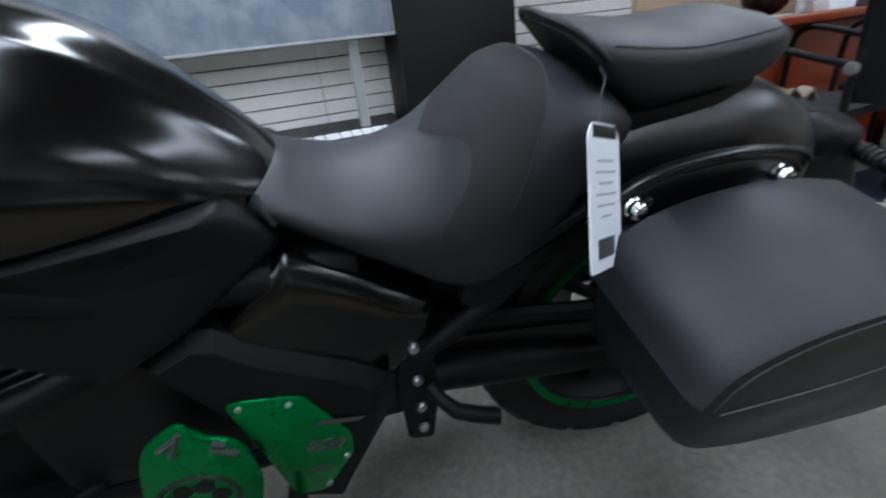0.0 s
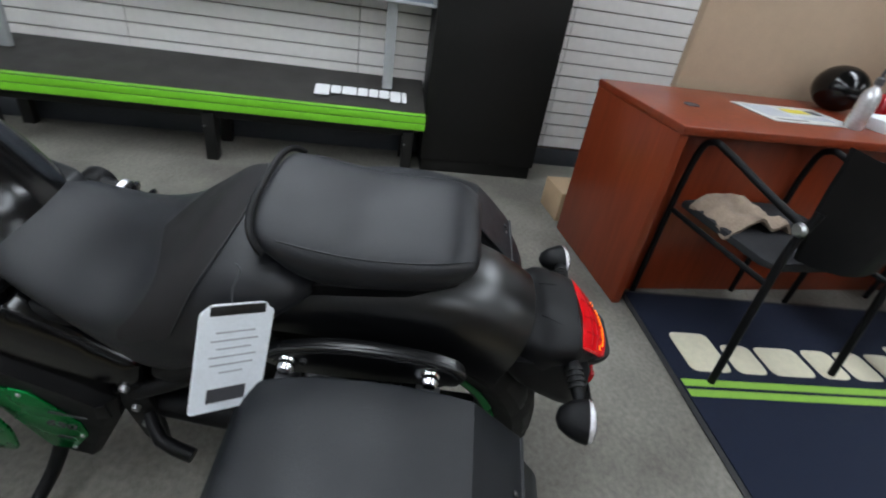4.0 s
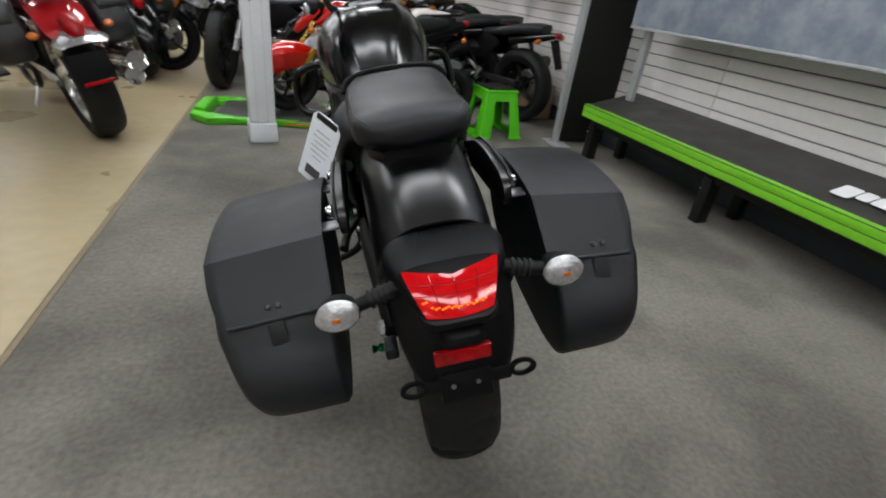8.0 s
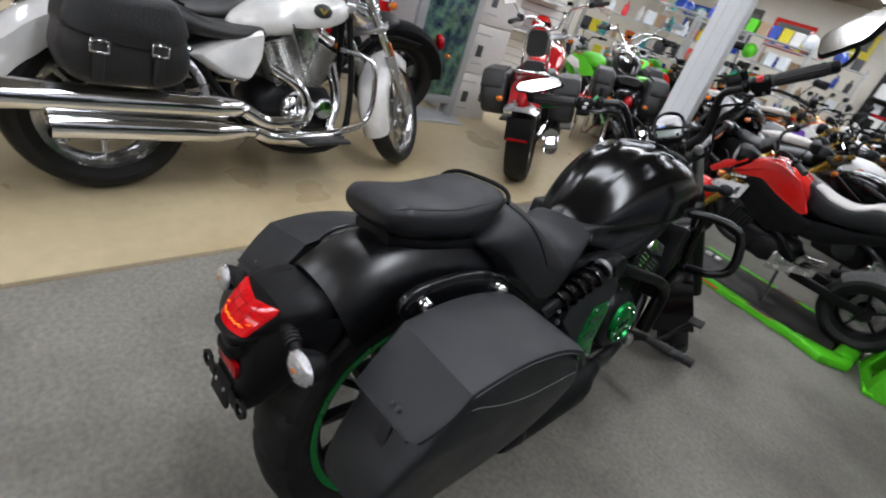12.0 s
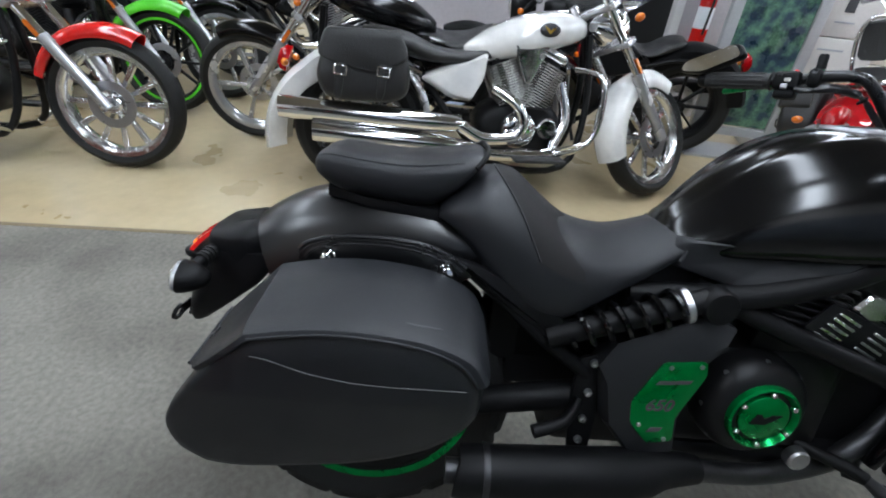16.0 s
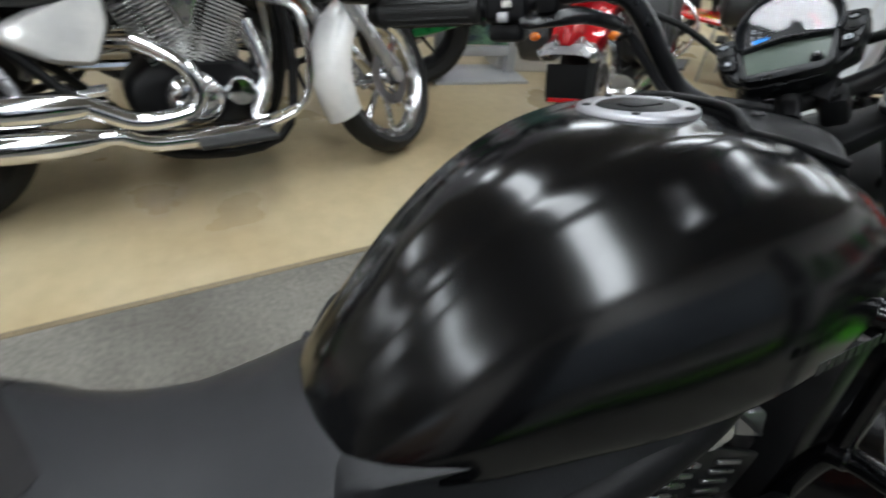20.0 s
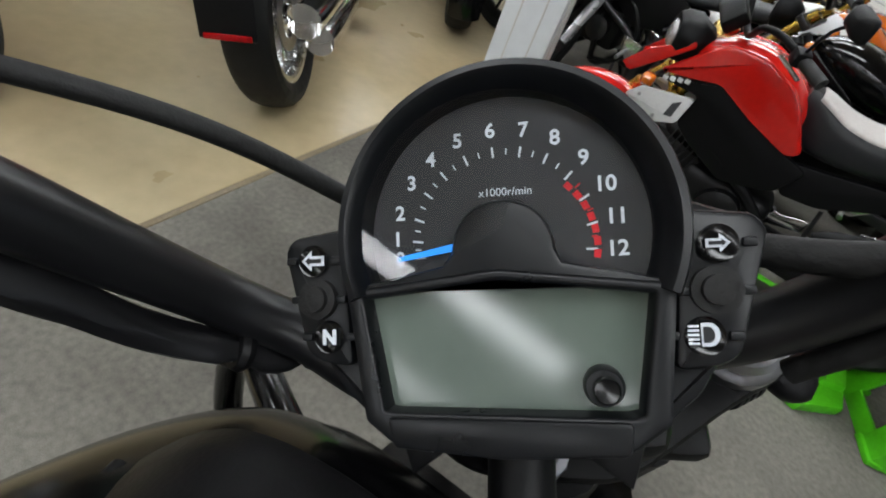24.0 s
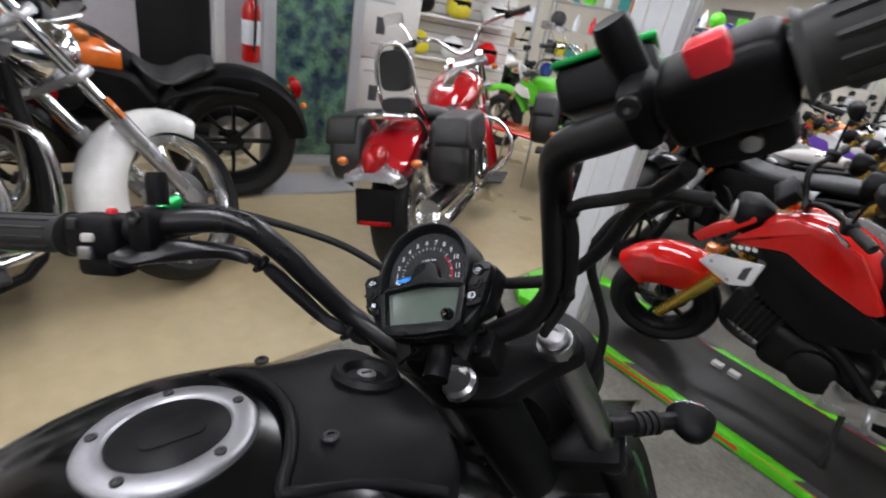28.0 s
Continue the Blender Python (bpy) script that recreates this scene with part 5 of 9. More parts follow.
part("axle_slider", lathe([(0.012, 0), (0.015, 0.02), (0.009, 0.03), (0.015, 0.045), (0, 0.05)], frame_of((-0.125, 0.07, 0.30), (0, 1, 0), (-1, 0, 0)) @ Matrix.Scale(0.7, 4), 14), M["green_anod"], hero, "green spool slider")

# ---------- steering: turned left about the raked axis ----------
SR = V((0.864, 0.403, 0.300)).normalized()
SA = V((0, -0.515, 0.857))
SA = (SA - SR * SA.dot(SR)).normalized()
SF = SA.cross(SR)
SO = V((0, 1.235, 0.925))


def st(a, b, c):
    """A place from: metres to the bar's right, up the steering axis, ahead."""
    return SO + SR * a + SA * b + SF * c


def side(a, b, c):
    """As st(); the left grip stands more level than the right one."""
    k = min(1.0, max(0.0, (-a - 0.12) / 0.28))
    g = k * (1.6 - 0.6 * k)
    return st(a, b, c) + V((-0.027 * g, -0.021 * g, 0.030 * k * k))


for s in (-1, 1):
    path_ = [(0.0, -0.012, 0.006), (0.043, -0.012, 0.020), (0.078, -0.002, 0.025), (0.108, 0.026, 0.030), (0.124, 0.075, 0.032), (0.138, 0.126, 0.030), (0.155, 0.168, 0.011), (0.194, 0.185, -0.008)] if s > 0 else [(0.0, -0.012, 0.006), (-0.057, -0.010, 0.004), (-0.098, 0.002, 0.022), (-0.122, 0.030, 0.028), (-0.129, 0.080, 0.025), (-0.134, 0.130, 0.021), (-0.150, 0.171, 0.016), (-0.197, 0.197, -0.001)]
    part("handlebar", tube([st(*p) for p in path_] + [side(s * 0.26, 0.207, -0.028), side(s * 0.395, 0.236, -0.055)], 0.0118, 16, 6), M["bar_black"], hero, "black pulled-back handlebar")
    g0, g1 = side(s * 0.272, 0.210, -0.032), side(s * 0.400, 0.237, -0.056)
    grip = part("grip", tube([g0, g0.lerp(g1, 0.03), g0.lerp(g1, 0.97), g1], [0.0215, 0.0175, 0.0175, 0.020], 18), M["grip"], hero, "black ribbed rubber grip")
    for k in range(12):
        a = 2 * math.pi * k / 12
        gd = (g1 - g0).normalized()
        s1 = gd.cross(V((0, 0, 1))).normalized()
        s2 = gd.cross(s1)
        off = 0.0172 * (math.cos(a) * s1 + math.sin(a) * s2)
        part("grip_rib", tube([g0.lerp(g1, 0.1) + off, g0.lerp(g1, 0.92) + off], 0.0020, 5), M["grip"], grip)
    part("bar_end", lathe([(0.017, 0), (0.018, 0.012), (0.014, 0.02), (0, 0.021)], frame_of(g1, (0, 0, 1), g1 - g0), 16), M["matt_black"], grip)
    # switch pod
    pc = side(s * 0.245, 0.203, -0.026)
    along = (g1 - g0).normalized() * s
    lift_ = SA if s > 0 else V((-0.06, 0.10, 1.0))
    lift_ = lift_ - along * lift_.dot(along)
    pm = frame_of(pc, along, lift_)
    pod = part("switch_pod", box(0.054, 0.038, 0.040, bevel=0.009, m=pm, seg=3), M["black_plastic"], hero, "black handlebar switch pod")
    part("pod_lower", box(0.044, 0.030, 0.022, (0, 0.004, -0.028), 0.007, m=pm), M["black_plastic"], pod)
    if s > 0:
        part("stop_switch", box(0.017, 0.014, 0.016, (0.000, -0.011, 0.022), 0.0025, m=pm), M["red_switch"], pod, "red engine stop switch")
        part("start_button", lathe([(0.0045, 0), (0.0045, 0.003), (0, 0.004)], pm @ pose(0.004, -0.0115, -0.026, 90, 0, 0), 14), M["steel"], pod)
    else:
        part("horn_button", box(0.014, 0.006, 0.012, (0.0, -0.0195, -0.014), 0.002, m=pm), M["steel"], pod)
        part("signal_switch", box(0.012, 0.006, 0.008, (0.004, -0.020, 0.0), 0.002, m=pm), M["cabinet_white"], pod)
        part("pass_switch", box(0.008, 0.008, 0.006, (0.012, 0.0, 0.022), 0.002, m=pm), M["red_switch"], pod)
        part("beam_switch", box(0.010, 0.006, 0.010, (-0.012, -0.019, 0.012), 0.002, m=pm), M["dark_metal"], pod)
    # lever clamp and lever
    cl = side(-0.203, 0.195, -0.012) if s < 0 else st(0.209, 0.196, -0.012)
    clamp = part("lever_clamp", box(0.026 if s < 0 else 0.018, 0.038, 0.038, bevel=0.008, m=frame_of(cl, along, lift_)), M["matt_black"], hero)
    part("clamp_screw", lathe([(0.006, 0), (0.006, 0.003), (0.003, 0.003), (0, 0.001)], frame_of(cl, along, lift_) @ pose(0, -0.020, 0.012, 90, 0, 0), 12), M["dark_metal"], clamp)
    part("mirror_socket", lathe([(0.0095, 0), (0.0100, 0.024), (0.0085, 0.030), (0, 0.030)], frame_of(cl + lift_.normalized() * 0.016 + SF * 0.010, along, lift_), 14), M["black_plastic"], clamp)
    l0 = side(s * 0.212, 0.192, 0.036)
    lever = part("lever", tube([l0] + ([V((-0.215, 1.000, 1.014)), V((-0.265, 0.968, 1.005)), V((-0.31, 0.942, 0.993)), V((-0.345, 0.925, 0.986))] if s < 0 else [st(0.25, 0.192, 0.034), st(0.30, 0.200, 0.016), st(0.37, 0.214, 0.004), st(0.40, 0.222, 0.006)]), [0.008, 0.0065, 0.006, 0.0065, 0.0065], 10, 4), M["green_lever"], hero, "green anodised hand lever")
    part("lever_pivot", box(0.03, 0.05, 0.016, (0, 0.024, -0.004), 0.004, m=frame_of(cl, along, lift_)), M["dark_metal"], lever)
    # mirror on a stem
    mc = st(-0.392, 0.322, -0.055) if s < 0 else st(0.406, 0.362, -0.13)
    part("mirror_stem", tube([g1 + along * s * 0.010, g1 + along * s * 0.030 + V((0, 0.012, 0.006)), g1.lerp(mc, 0.45) + along * s * 0.034 + V((0, 0.016, 0)), mc + V((0, 0.012, -0.012))], 0.006, 8, 5), M["matt_black"], hero)
    mm = frame_of(mc, SR, (-0.35 * s, -0.85, 0.16)) @ Matrix.Diagonal((1.3 * s, 1.2 if s > 0 else 0.75, 1, 1))
    shape = rounded([(-0.065, -0.022), (0.02, -0.034), (0.07, -0.005), (0.062, 0.026), (-0.05, 0.030)], 0.016)
    mir = part("mirror", slab(shape, 0.022, mm @ Matrix.Translation((0, 0, -0.022)), 0.007), M["matt_black"], hero, "rear-view mirror")
    part("mirror_glass", slab([(x * 0.9, y * 0.86) for x, y in shape], 0.001, mm @ Matrix.Translation((0, 0, 0.0002))), M["chrome"], mir, "mirror glass")
# brake reservoir on the right
rs = frame_of(st(0.190, 0.184, 0.034), SR, SA * 0.8 + SF * 0.6)
res = part("brake_reservoir", box(0.060, 0.043, 0.028, (0, 0, 0.008), 0.006, m=rs), M["black_plastic"], hero, "front brake fluid reservoir")
part("reservoir_cover", box(0.061, 0.044, 0.005, (0, 0, 0.0245), 0.002, m=rs), M["green_anod"], res, "green reservoir cover")
# cables
part("clutch_cable", tube([side(-0.225, 0.186, 0.036), st(-0.200, 0.190, 0.032), st(-0.178, 0.151, 0.058), st(-0.116, 0.088, 0.073), st(-0.072, 0.026, 0.074), st(-0.002, -0.02, 0.044), st(0.03, -0.08, 0.05)], 0.0042, 18, 8), M["rubber"], hero, "black control cable")
part("brake_hose", tube([st(0.222, 0.100, 0.034), st(0.200, 0.088, 0.040), st(0.173, 0.072, 0.055), st(0.147, 0.045, 0.060), st(0.137, 0.018, 0.060), st(0.135, -0.022, 0.060), st(0.132, -0.06, 0.060), st(0.118, -0.105, 0.062), st(0.098, -0.15, 0.066), st(0.06, -0.22, 0.075)], 0.0046, 18, 6), M["rubber"], hero, "black brake hose")
part("hose_sleeve", tube([st(0.198, 0.088, 0.040), st(0.172, 0.072, 0.055), st(0.149, 0.047, 0.060)], 0.0062, 12, 5), M["rubber"], hero, "protective sleeve on the hose")
part("throttle_cable", tube([st(0.225, 0.150, -0.01), st(0.190, 0.105, 0.022), st(0.158, 0.062, 0.036), st(0.128, 0.042, 0.034), st(0.101, 0.036, 0.033), st(0.068, 0.026, 0.045), st(0.03, 0.0, 0.07), st(0.02, -0.08, 0.08)], 0.0056, 18, 6), M["rubber"], hero, "black throttle cable")
LOOM = spline([st(*p) for p in ((-0.245, 0.200, -0.036), (-0.233, 0.191, -0.035), (-0.197, 0.178, -0.019), (-0.167, 0.151, 0.0), (-0.153, 0.126, 0.009), (-0.143, 0.082, 0.010), (-0.132, 0.039, 0.009), (-0.113, 0.0, 0.014), (-0.107, -0.028, 0.022), (-0.067, -0.040, 0.001), (-0.01, -0.05, 0.0))], 10)
rings = []
for i, p in enumerate(LOOM):
    d = (LOOM[min(i + 1, len(LOOM) - 1)] - LOOM[max(i - 1, 0)]).normalized()
    a_ = d.cross(SA).normalized()
    b_ = a_.cross(d)
    tied = min(abs(i - 40), abs(i - 66))
    loose = 1.0 if i < 40 or i > 66 else 0.22
    r_ = (0.0092 if i < 36 else 0.0066) * (0.72 if tied < 2 else 1.0) + 0.0006 * loose * math.sin(i * 0.41)
    rings.append([p + (r_ + 0.0016 * loose * math.sin(2 * (2 * math.pi * k / 18) + i * 0.20) + 0.0005 * math.sin(5 * (2 * math.pi * k / 18) - i * 0.31)) * (math.cos(2 * math.pi * k / 18) * a_ * 1.15 + math.sin(2 * math.pi * k / 18) * b_ * 0.85) for k in range(18)])
part("wire_wrap", loft(rings), M["bar_black"], hero, "crumpled plastic wiring sleeve along the bar", sharp=40)
for i in (40, 66):
    d = (LOOM[i + 1] - LOOM[i - 1]).normalized()
    part("cable_tie", lathe([(0.0080, -0.003), (0.0092, 0), (0.0080, 0.003)], frame_of(LOOM[i], SF, d), 14), M["matt_black"], hero, "cable tie on the sleeve")
    part("tie_head", box(0.006, 0.007, 0.006, (-0.003, -0.009, 0), 0.0015, m=frame_of(LOOM[i], SF, d)), M["matt_black"], hero)
part("switch_wire", tube([st(0.236, 0.118, 0.0), st(0.205, 0.125, 0.008), st(0.176, 0.124, 0.012), st(0.155, 0.124, 0.012), st(0.146, 0.112, 0.016), st(0.141, 0.085, 0.020), st(0.122, 0.03, 0.018), st(0.09, -0.01, 0.012)], 0.0046, 14, 6), M["rubber"], hero, "black switch wiring held to the bar")
for p in ((0.147, 0.118, 0.016), (0.121, 0.030, 0.020)):
    part("wire_clip", lathe([(0.0065, -0.004), (0.0078, 0), (0.0065, 0.004)], frame_of(st(*p), SF, SA), 14), M["matt_black"], hero, "wire clip on the bar")
# clamps, yokes, forks
for s in (-1, 1):
    part("bar_clamp", box(0.028, 0.038, 0.036, bevel=0.008, m=frame_of(st(s * 0.034, -0.018, 0), SR, SA)), M["matt_black"], hero)
    for c in (-0.014, 0.014):
        part("clamp_bolt", lathe([(0.006, 0), (0.006, 0.006), (0.003, 0.006), (0, 0.003)], frame_of(st(s * 0.034, -0.001, c * 0.8), SR, SA), 12), M["matt_black"], hero)
    part("fork_cap", lathe([(0.024, 0), (0.026, 0.008), (0.022, 0.014), (0.012, 0.016), (0.010, 0.010), (0, 0.010)], frame_of(st(s * 0.088, -0.044, 0.033), SR, SA) @ Matrix.Scale(0.60, 4), 24), M["steel"], hero, "polished fork cap")
    part("fork_tube", tube([st(s * 0.088, -0.046, 0.033), st(s * 0.089, -0.098, 0.035), st(s * 0.093, -0.42, 0.042)], 0.0185, 16), M["steel"], hero, "steel fork tube")
    part("fork_gaiter", tube([st(s * 0.093, -0.30, 0.042), st(s * 0.093, -0.40, 0.042)], 0.025, 16), M["matt_black"], hero)
    part("fork_lower", tube([st(s * 0.093, -0.42, 0.042), st(s * 0.093, -0.80, 0.042)], [0.030, 0.027], 16), M["matt_black"], hero, "black fork lower leg")
part("top_yoke", slab(rounded([(-0.116, 0.028), (-0.104, 0.060), (-0.05, 0.040), (0.05, 0.040), (0.104, 0.060), (0.116, 0.028), (0.085, 0.010), (0.035, -0.026), (-0.035, -0.026), (-0.085, 0.010)], 0.014), 0.022, frame_of(st(0, -0.078, 0.000), SR, SA), 0.004), M["matt_black"], hero, "black top fork yoke")
part("lower_yoke", box(0.23, 0.06, 0.030, bevel=0.01, m=frame_of(st(0, -0.25, 0.034), SR, SA)), M["matt_black"], hero)
part("steering_nut", lathe([(0.020, 0), (0.020, 0.008), (0.016, 0.012), (0, 0.012)], frame_of(st(-0.006, -0.055, -0.012), SR, SA) @ Matrix.Scale(0.95, 4), 12), M["steel"], hero, "chrome steering stem nut")
part("steering_head", tube([st(0, -0.07, 0), st(0, -0.26, 0)], 0.035, 16), M["matt_black"], hero)
hl = part("headlight", lathe([(0.04, -0.09), (0.066, -0.05), (0.084, 0.0), (0.090, 0.04), (0.088, 0.05)], frame_of(st(0, -0.225, 0.115), SR, SF - SA * 0.4), 32), M["matt_black"], hero, "black headlight shell")
part("headlight_lens", lathe([(0.088, 0.0), (0.07, 0.018), (0.03, 0.028), (0, 0.03)], frame_of(st(0, -0.225, 0.115) + (SF - SA * 0.4).normalized() * 0.048, SR, SF - SA * 0.4), 32), M["clear_lens"], hl)
for s in (-1, 1):
    turn_signal(hero, st(s * 0.125, -0.232, 0.052), SR * s * 0.74 - SA * 0.52 + SF * 0.42, SF * 1.0 - SA * 0.3, "front turn signal seen from behind on a ribbed stalk", 0.78)
wm_ = frame_of(st(0, -0.80, 0.05), SR, SA)
wheel(hero, (0, 0, 0), 0.300, 0.12, 0.232, M["engine"], 10, M["engine"], tape=M["green_anod"], disc=0.15, name="front_wheel", m=wm_, label="black cast front wheel")
ff = [[wm_ @ V((x, 0.335 * math.sin(a), 0.335 * math.cos(a))) for x in (-0.075, -0.065, 0, 0.065, 0.075)] + [wm_ @ V((x, 0.325 * math.sin(a), 0.325 * math.cos(a))) for x in (0.07, 0, -0.07)] for a in np.linspace(-1.25, 1.1, 20)]
part("front_fender", loft(ff), M["satin_black"], hero, "satin black front fender", sharp=50)

# ---------- the instrument ----------
DR = V((0.864, 0.403, 0.300)).normalized()
DU = V((-0.477, 0.468, 0.744))
DU = (DU - DR * DU.dot(DR)).normalized()
DN = DR.cross(DU)
DC = V((-0.0141, 1.2139, 0.9797))
dm = Matrix((DR, DU, DN)).transposed().to_4x4()
dm.translation = DC
mm_ = 0.001


def dpart(name, bm, mat_, label="", parent=None, sharp=38):
    return part(name, bm, mat_, parent or dash, label, sharp)


tc = V((0.0015, 0.018, 0))  # dial centre
# body outline, in metres
outline = []
for k in range(25):
    a = radians(196 - 212 * k / 24)
    outline.append((tc.x + 0.0495 * math.cos(a), tc.y + 0.0495 * math.sin(a)))
body = [(0.066, 0.021), (0.070, 0.017), (0.062, -0.018), (0.056, -0.022), (0.046, -0.026), (0.040, -0.038), (0.034, -0.042), (0.0, -0.045), (-0.034, -0.043), (-0.040, -0.038), (-0.046, -0.024), (-0.060, -0.018), (-0.064, -0.014), (-0.0695, 0.016), (-0.066, 0.020)]
back_poly = rounded([(x, y) for x, y in outline[3:-3]] + body, 0.003, 2)
dash = part("instrument_panel", slab(back_poly, 0.027, Matrix.Translation((0, 0, -0.034)), 0.004), M["dash_plastic"], hero, "round black instrument panel on the handlebar", sharp=40)
dash.matrix_basis = dm
dial = wing = kb = dash
arc = [radians(203 - 226 * k / 56) for k in range(57)]
BZ = [(0.0498, -0.012), (0.0495, 0.006), (0.0485, 0.0088), (0.0465, 0.0092), (0.0450, 0.0080), (0.0412, -0.0010), (0.0405, -0.006), (0.046, -0.012)]
dpart("bezel", loft([[tc + V((r * math.cos(a), r * math.sin(a), h)) for r, h in BZ] for a in arc]), M["dash_plastic"], "deep round black bezel", sharp=40)
dpart("dial", slab([(tc.x + 0.0425 * math.cos(a), tc.y + 0.0425 * math.sin(a)) for a in arc[::2]], 0.001, Matrix.Translation((0, 0, -0.0045))), M["dial"], "black rev counter dial")
hubp = [(tc.x + 0.0145 * math.cos(radians(a)), 0.0125 + 0.0145 * math.sin(radians(a))) for a in range(180, -1, -12)]
lower = hubp + [(0.018, 0.0085), (0.047, 0.0025), (0.0465, 0.0002), (0.0, 0.0054), (-0.0455, 0.0002), (-0.046, 0.0025), (-0.016, 0.0085)]
dpart("dial_surround", slab(lower, 0.010, Matrix.Translation((0, 0, -0.005)), 0.0016), M["dash_plastic"], "black surround below the dial")
frame_out = [(-0.0455, 0.002), (0.0, 0.0072), (0.046, 0.002), (0.043, -0.034), (0.034, -0.041), (-0.032, -0.042), (-0.040, -0.036)]
frame_in = [(-0.0405, -0.0005), (-0.0, 0.0040), (0.0410, -0.0005), (0.0365, -0.0318), (0.034, -0.0325), (-0.032, -0.0332), (-0.0340, -0.0328)]
bm = bmesh.new()
for zz0, zz1, po, pi_ in ((-0.006, 0.006, frame_out, frame_in),):
    o0 = [bm.verts.new((x, y, zz0)) for x, y in po]
    o1 = [bm.verts.new((x, y, zz1)) for x, y in po]
    i1 = [bm.verts.new((x, y, zz1)) for x, y in pi_]
    i0 = [bm.verts.new((x * 0.975, y * 0.98 - 0.0004, zz0)) for x, y in pi_]
    n = len(po)
    for k in range(n):
        j = (k + 1) % n
        bm.faces.new((o0[k], o0[j], o1[j], o1[k]))
        bm.faces.new((o1[k], o1[j], i1[j], i1[k]))
        bm.faces.new((i1[k], i1[j], i0[j], i0[k]))
bmesh.ops.recalc_face_normals(bm, faces=bm.faces)
bmesh.ops.bevel(bm, geom=[e_ for e_ in bm.edges if all(abs(v_.co.z - 0.006) < 1e-5 for v_ in e_.verts)], offset=0.0012, segments=2, affect="EDGES", profile=0.5)
dpart("lcd_frame", bm, M["dash_plastic"], "black frame round the display", sharp=50)
dpart("lcd", slab([(-0.041, 0.0), (0, 0.0045), (0.0415, 0.0), (0.037, -0.0345), (-0.035, -0.0345)], 0.001, Matrix.Translation((0, 0, -0.0025))), M["lcd"], "blank grey-green display")
dpart("chin", slab(rounded([(-0.033, -0.0345), (0.034, -0.0335), (0.033, -0.042), (0, -0.0445), (-0.031, -0.043)], 0.002), 0.003, Matrix.Translation((0, 0, 0.004)), 0.001), M["dash_plastic"])
dpart("mode_knob", lathe([(0.0054, -0.004), (0.0054, 0.003), (0.0047, 0.0045), (0, 0.0048)], Matrix.Translation((0.0272, -0.0252, 0)), 24), M["dash_plastic"], "round reset knob")
part("knob_cap", lathe([(0.0036, 0.0045), (0.0036, 0.0065), (0.0031, 0.0074), (0, 0.0076)], Matrix.Translation((0.0276, -0.0256, 0)), 20), M["satin_black"], kb)
# numbers round the dial
NUM = [("0", -30.6, 11.2), ("1", -31.3, 17.4), ("2", -30.3, 25.4), ("3", -26.4, 34.6), ("4", -20.2, 41.5), ("5", -11.7, 46.6), ("6", -1.7, 48.8), ("7", 8.2, 48.2), ("8", 17.2, 45.0), ("9", 25.0, 38.4), ("10", 30.6, 30.4), ("11", 33.2, 21.0), ("12", 33.0, 11.9)]
TICK = (1.5, 13.0)
zf = -0.0033
for txt, x, y in NUM:
    lettering("dial_number", txt, 0.0062, M["dial_white"], dial, pose(x * mm_, y * mm_, zf, 0, 0, 0), 0.0001, bold=0.00012)
    d = V((TICK[0] - x, TICK[1] - y, 0)).normalized()
    p = V((x, y, 0)) + d * (6.6 if len(txt) < 2 else 6.9)
    part("tick", box(0.0032, 0.0006, 0.0002, m=Matrix.Translation((p.x * mm_, p.y * mm_, zf)) @ Matrix.Rotation(math.atan2(d.y, d.x), 4, "Z")), M["dial_white"], dial)
for (t1, x1, y1), (t2, x2, y2) in zip(NUM, NUM[1:]):
    x, y = (x1 + x2) / 2, (y1 + y2) / 2
    d = V((TICK[0] - x, TICK[1] - y, 0)).normalized()
    p = V((x, y, 0)) + d * 6.2
    part("half_tick", box(0.0018, 0.0004, 0.0002, m=Matrix.Translation((p.x * mm_, p.y * mm_, zf)) @ Matrix.Rotation(math.atan2(d.y, d.x), 4, "Z")), M["dial_red"] if int(t1) >= 9 else M["dial_white"], dial)
for k in range(7):
    a = radians(44 - 8.4 * k)
    part("red_zone", box(0.0024, 0.0019, 0.0002, m=Matrix.Translation((0.0015 + 0.0262 * math.cos(a), 0.0135 + 0.0262 * math.sin(a) * 0.93, zf)) @ Matrix.Rotation(a + math.pi / 2, 4, "Z")), M["dial_red"], dial, "red line zone")
lettering("dial_unit", "x1000r/min", 0.0034, M["dial_white"], dial, pose(0.0022, 0.0301, zf), 0.0001)
nd0, nd1 = V((-0.0135, 0.0142, -0.0015)), V((-0.0308, 0.0112, -0.0015))
part("needle", loft([[nd0 + V((0, dy, dz)) for dy, dz in ((-0.0011, -0.0004), (0.0011, -0.0004), (0.0011, 0.0004), (-0.0011, 0.0004))], [nd1 + V((0, dy * 0.6, dz)) for dy, dz in ((-0.0011, -0.0004), (0.0011, -0.0004), (0.0011, 0.0004), (-0.0011, 0.0004))]]), M["needle_blue"], dial, "blue needle at zero")
dglass = part("dial_glass", loft([[tc + V((0.0410 * k * math.cos(a), 0.0410 * k * math.sin(a), 0.0050 - 0.0004 * k * k + 0.041 * k * (-0.090 * math.cos(a) + 0.030 * math.sin(a)))) for a in arc] for k in (1.0, 0.9, 0.8, 0.7, 0.55, 0.4, 0.25, 0.12, 0.02)], cap=False, closed=False), glass("dial_glass", (1, 1, 1), 0.02), dial, "clear dial glass", sharp=80)
dglass.visible_shadow = False
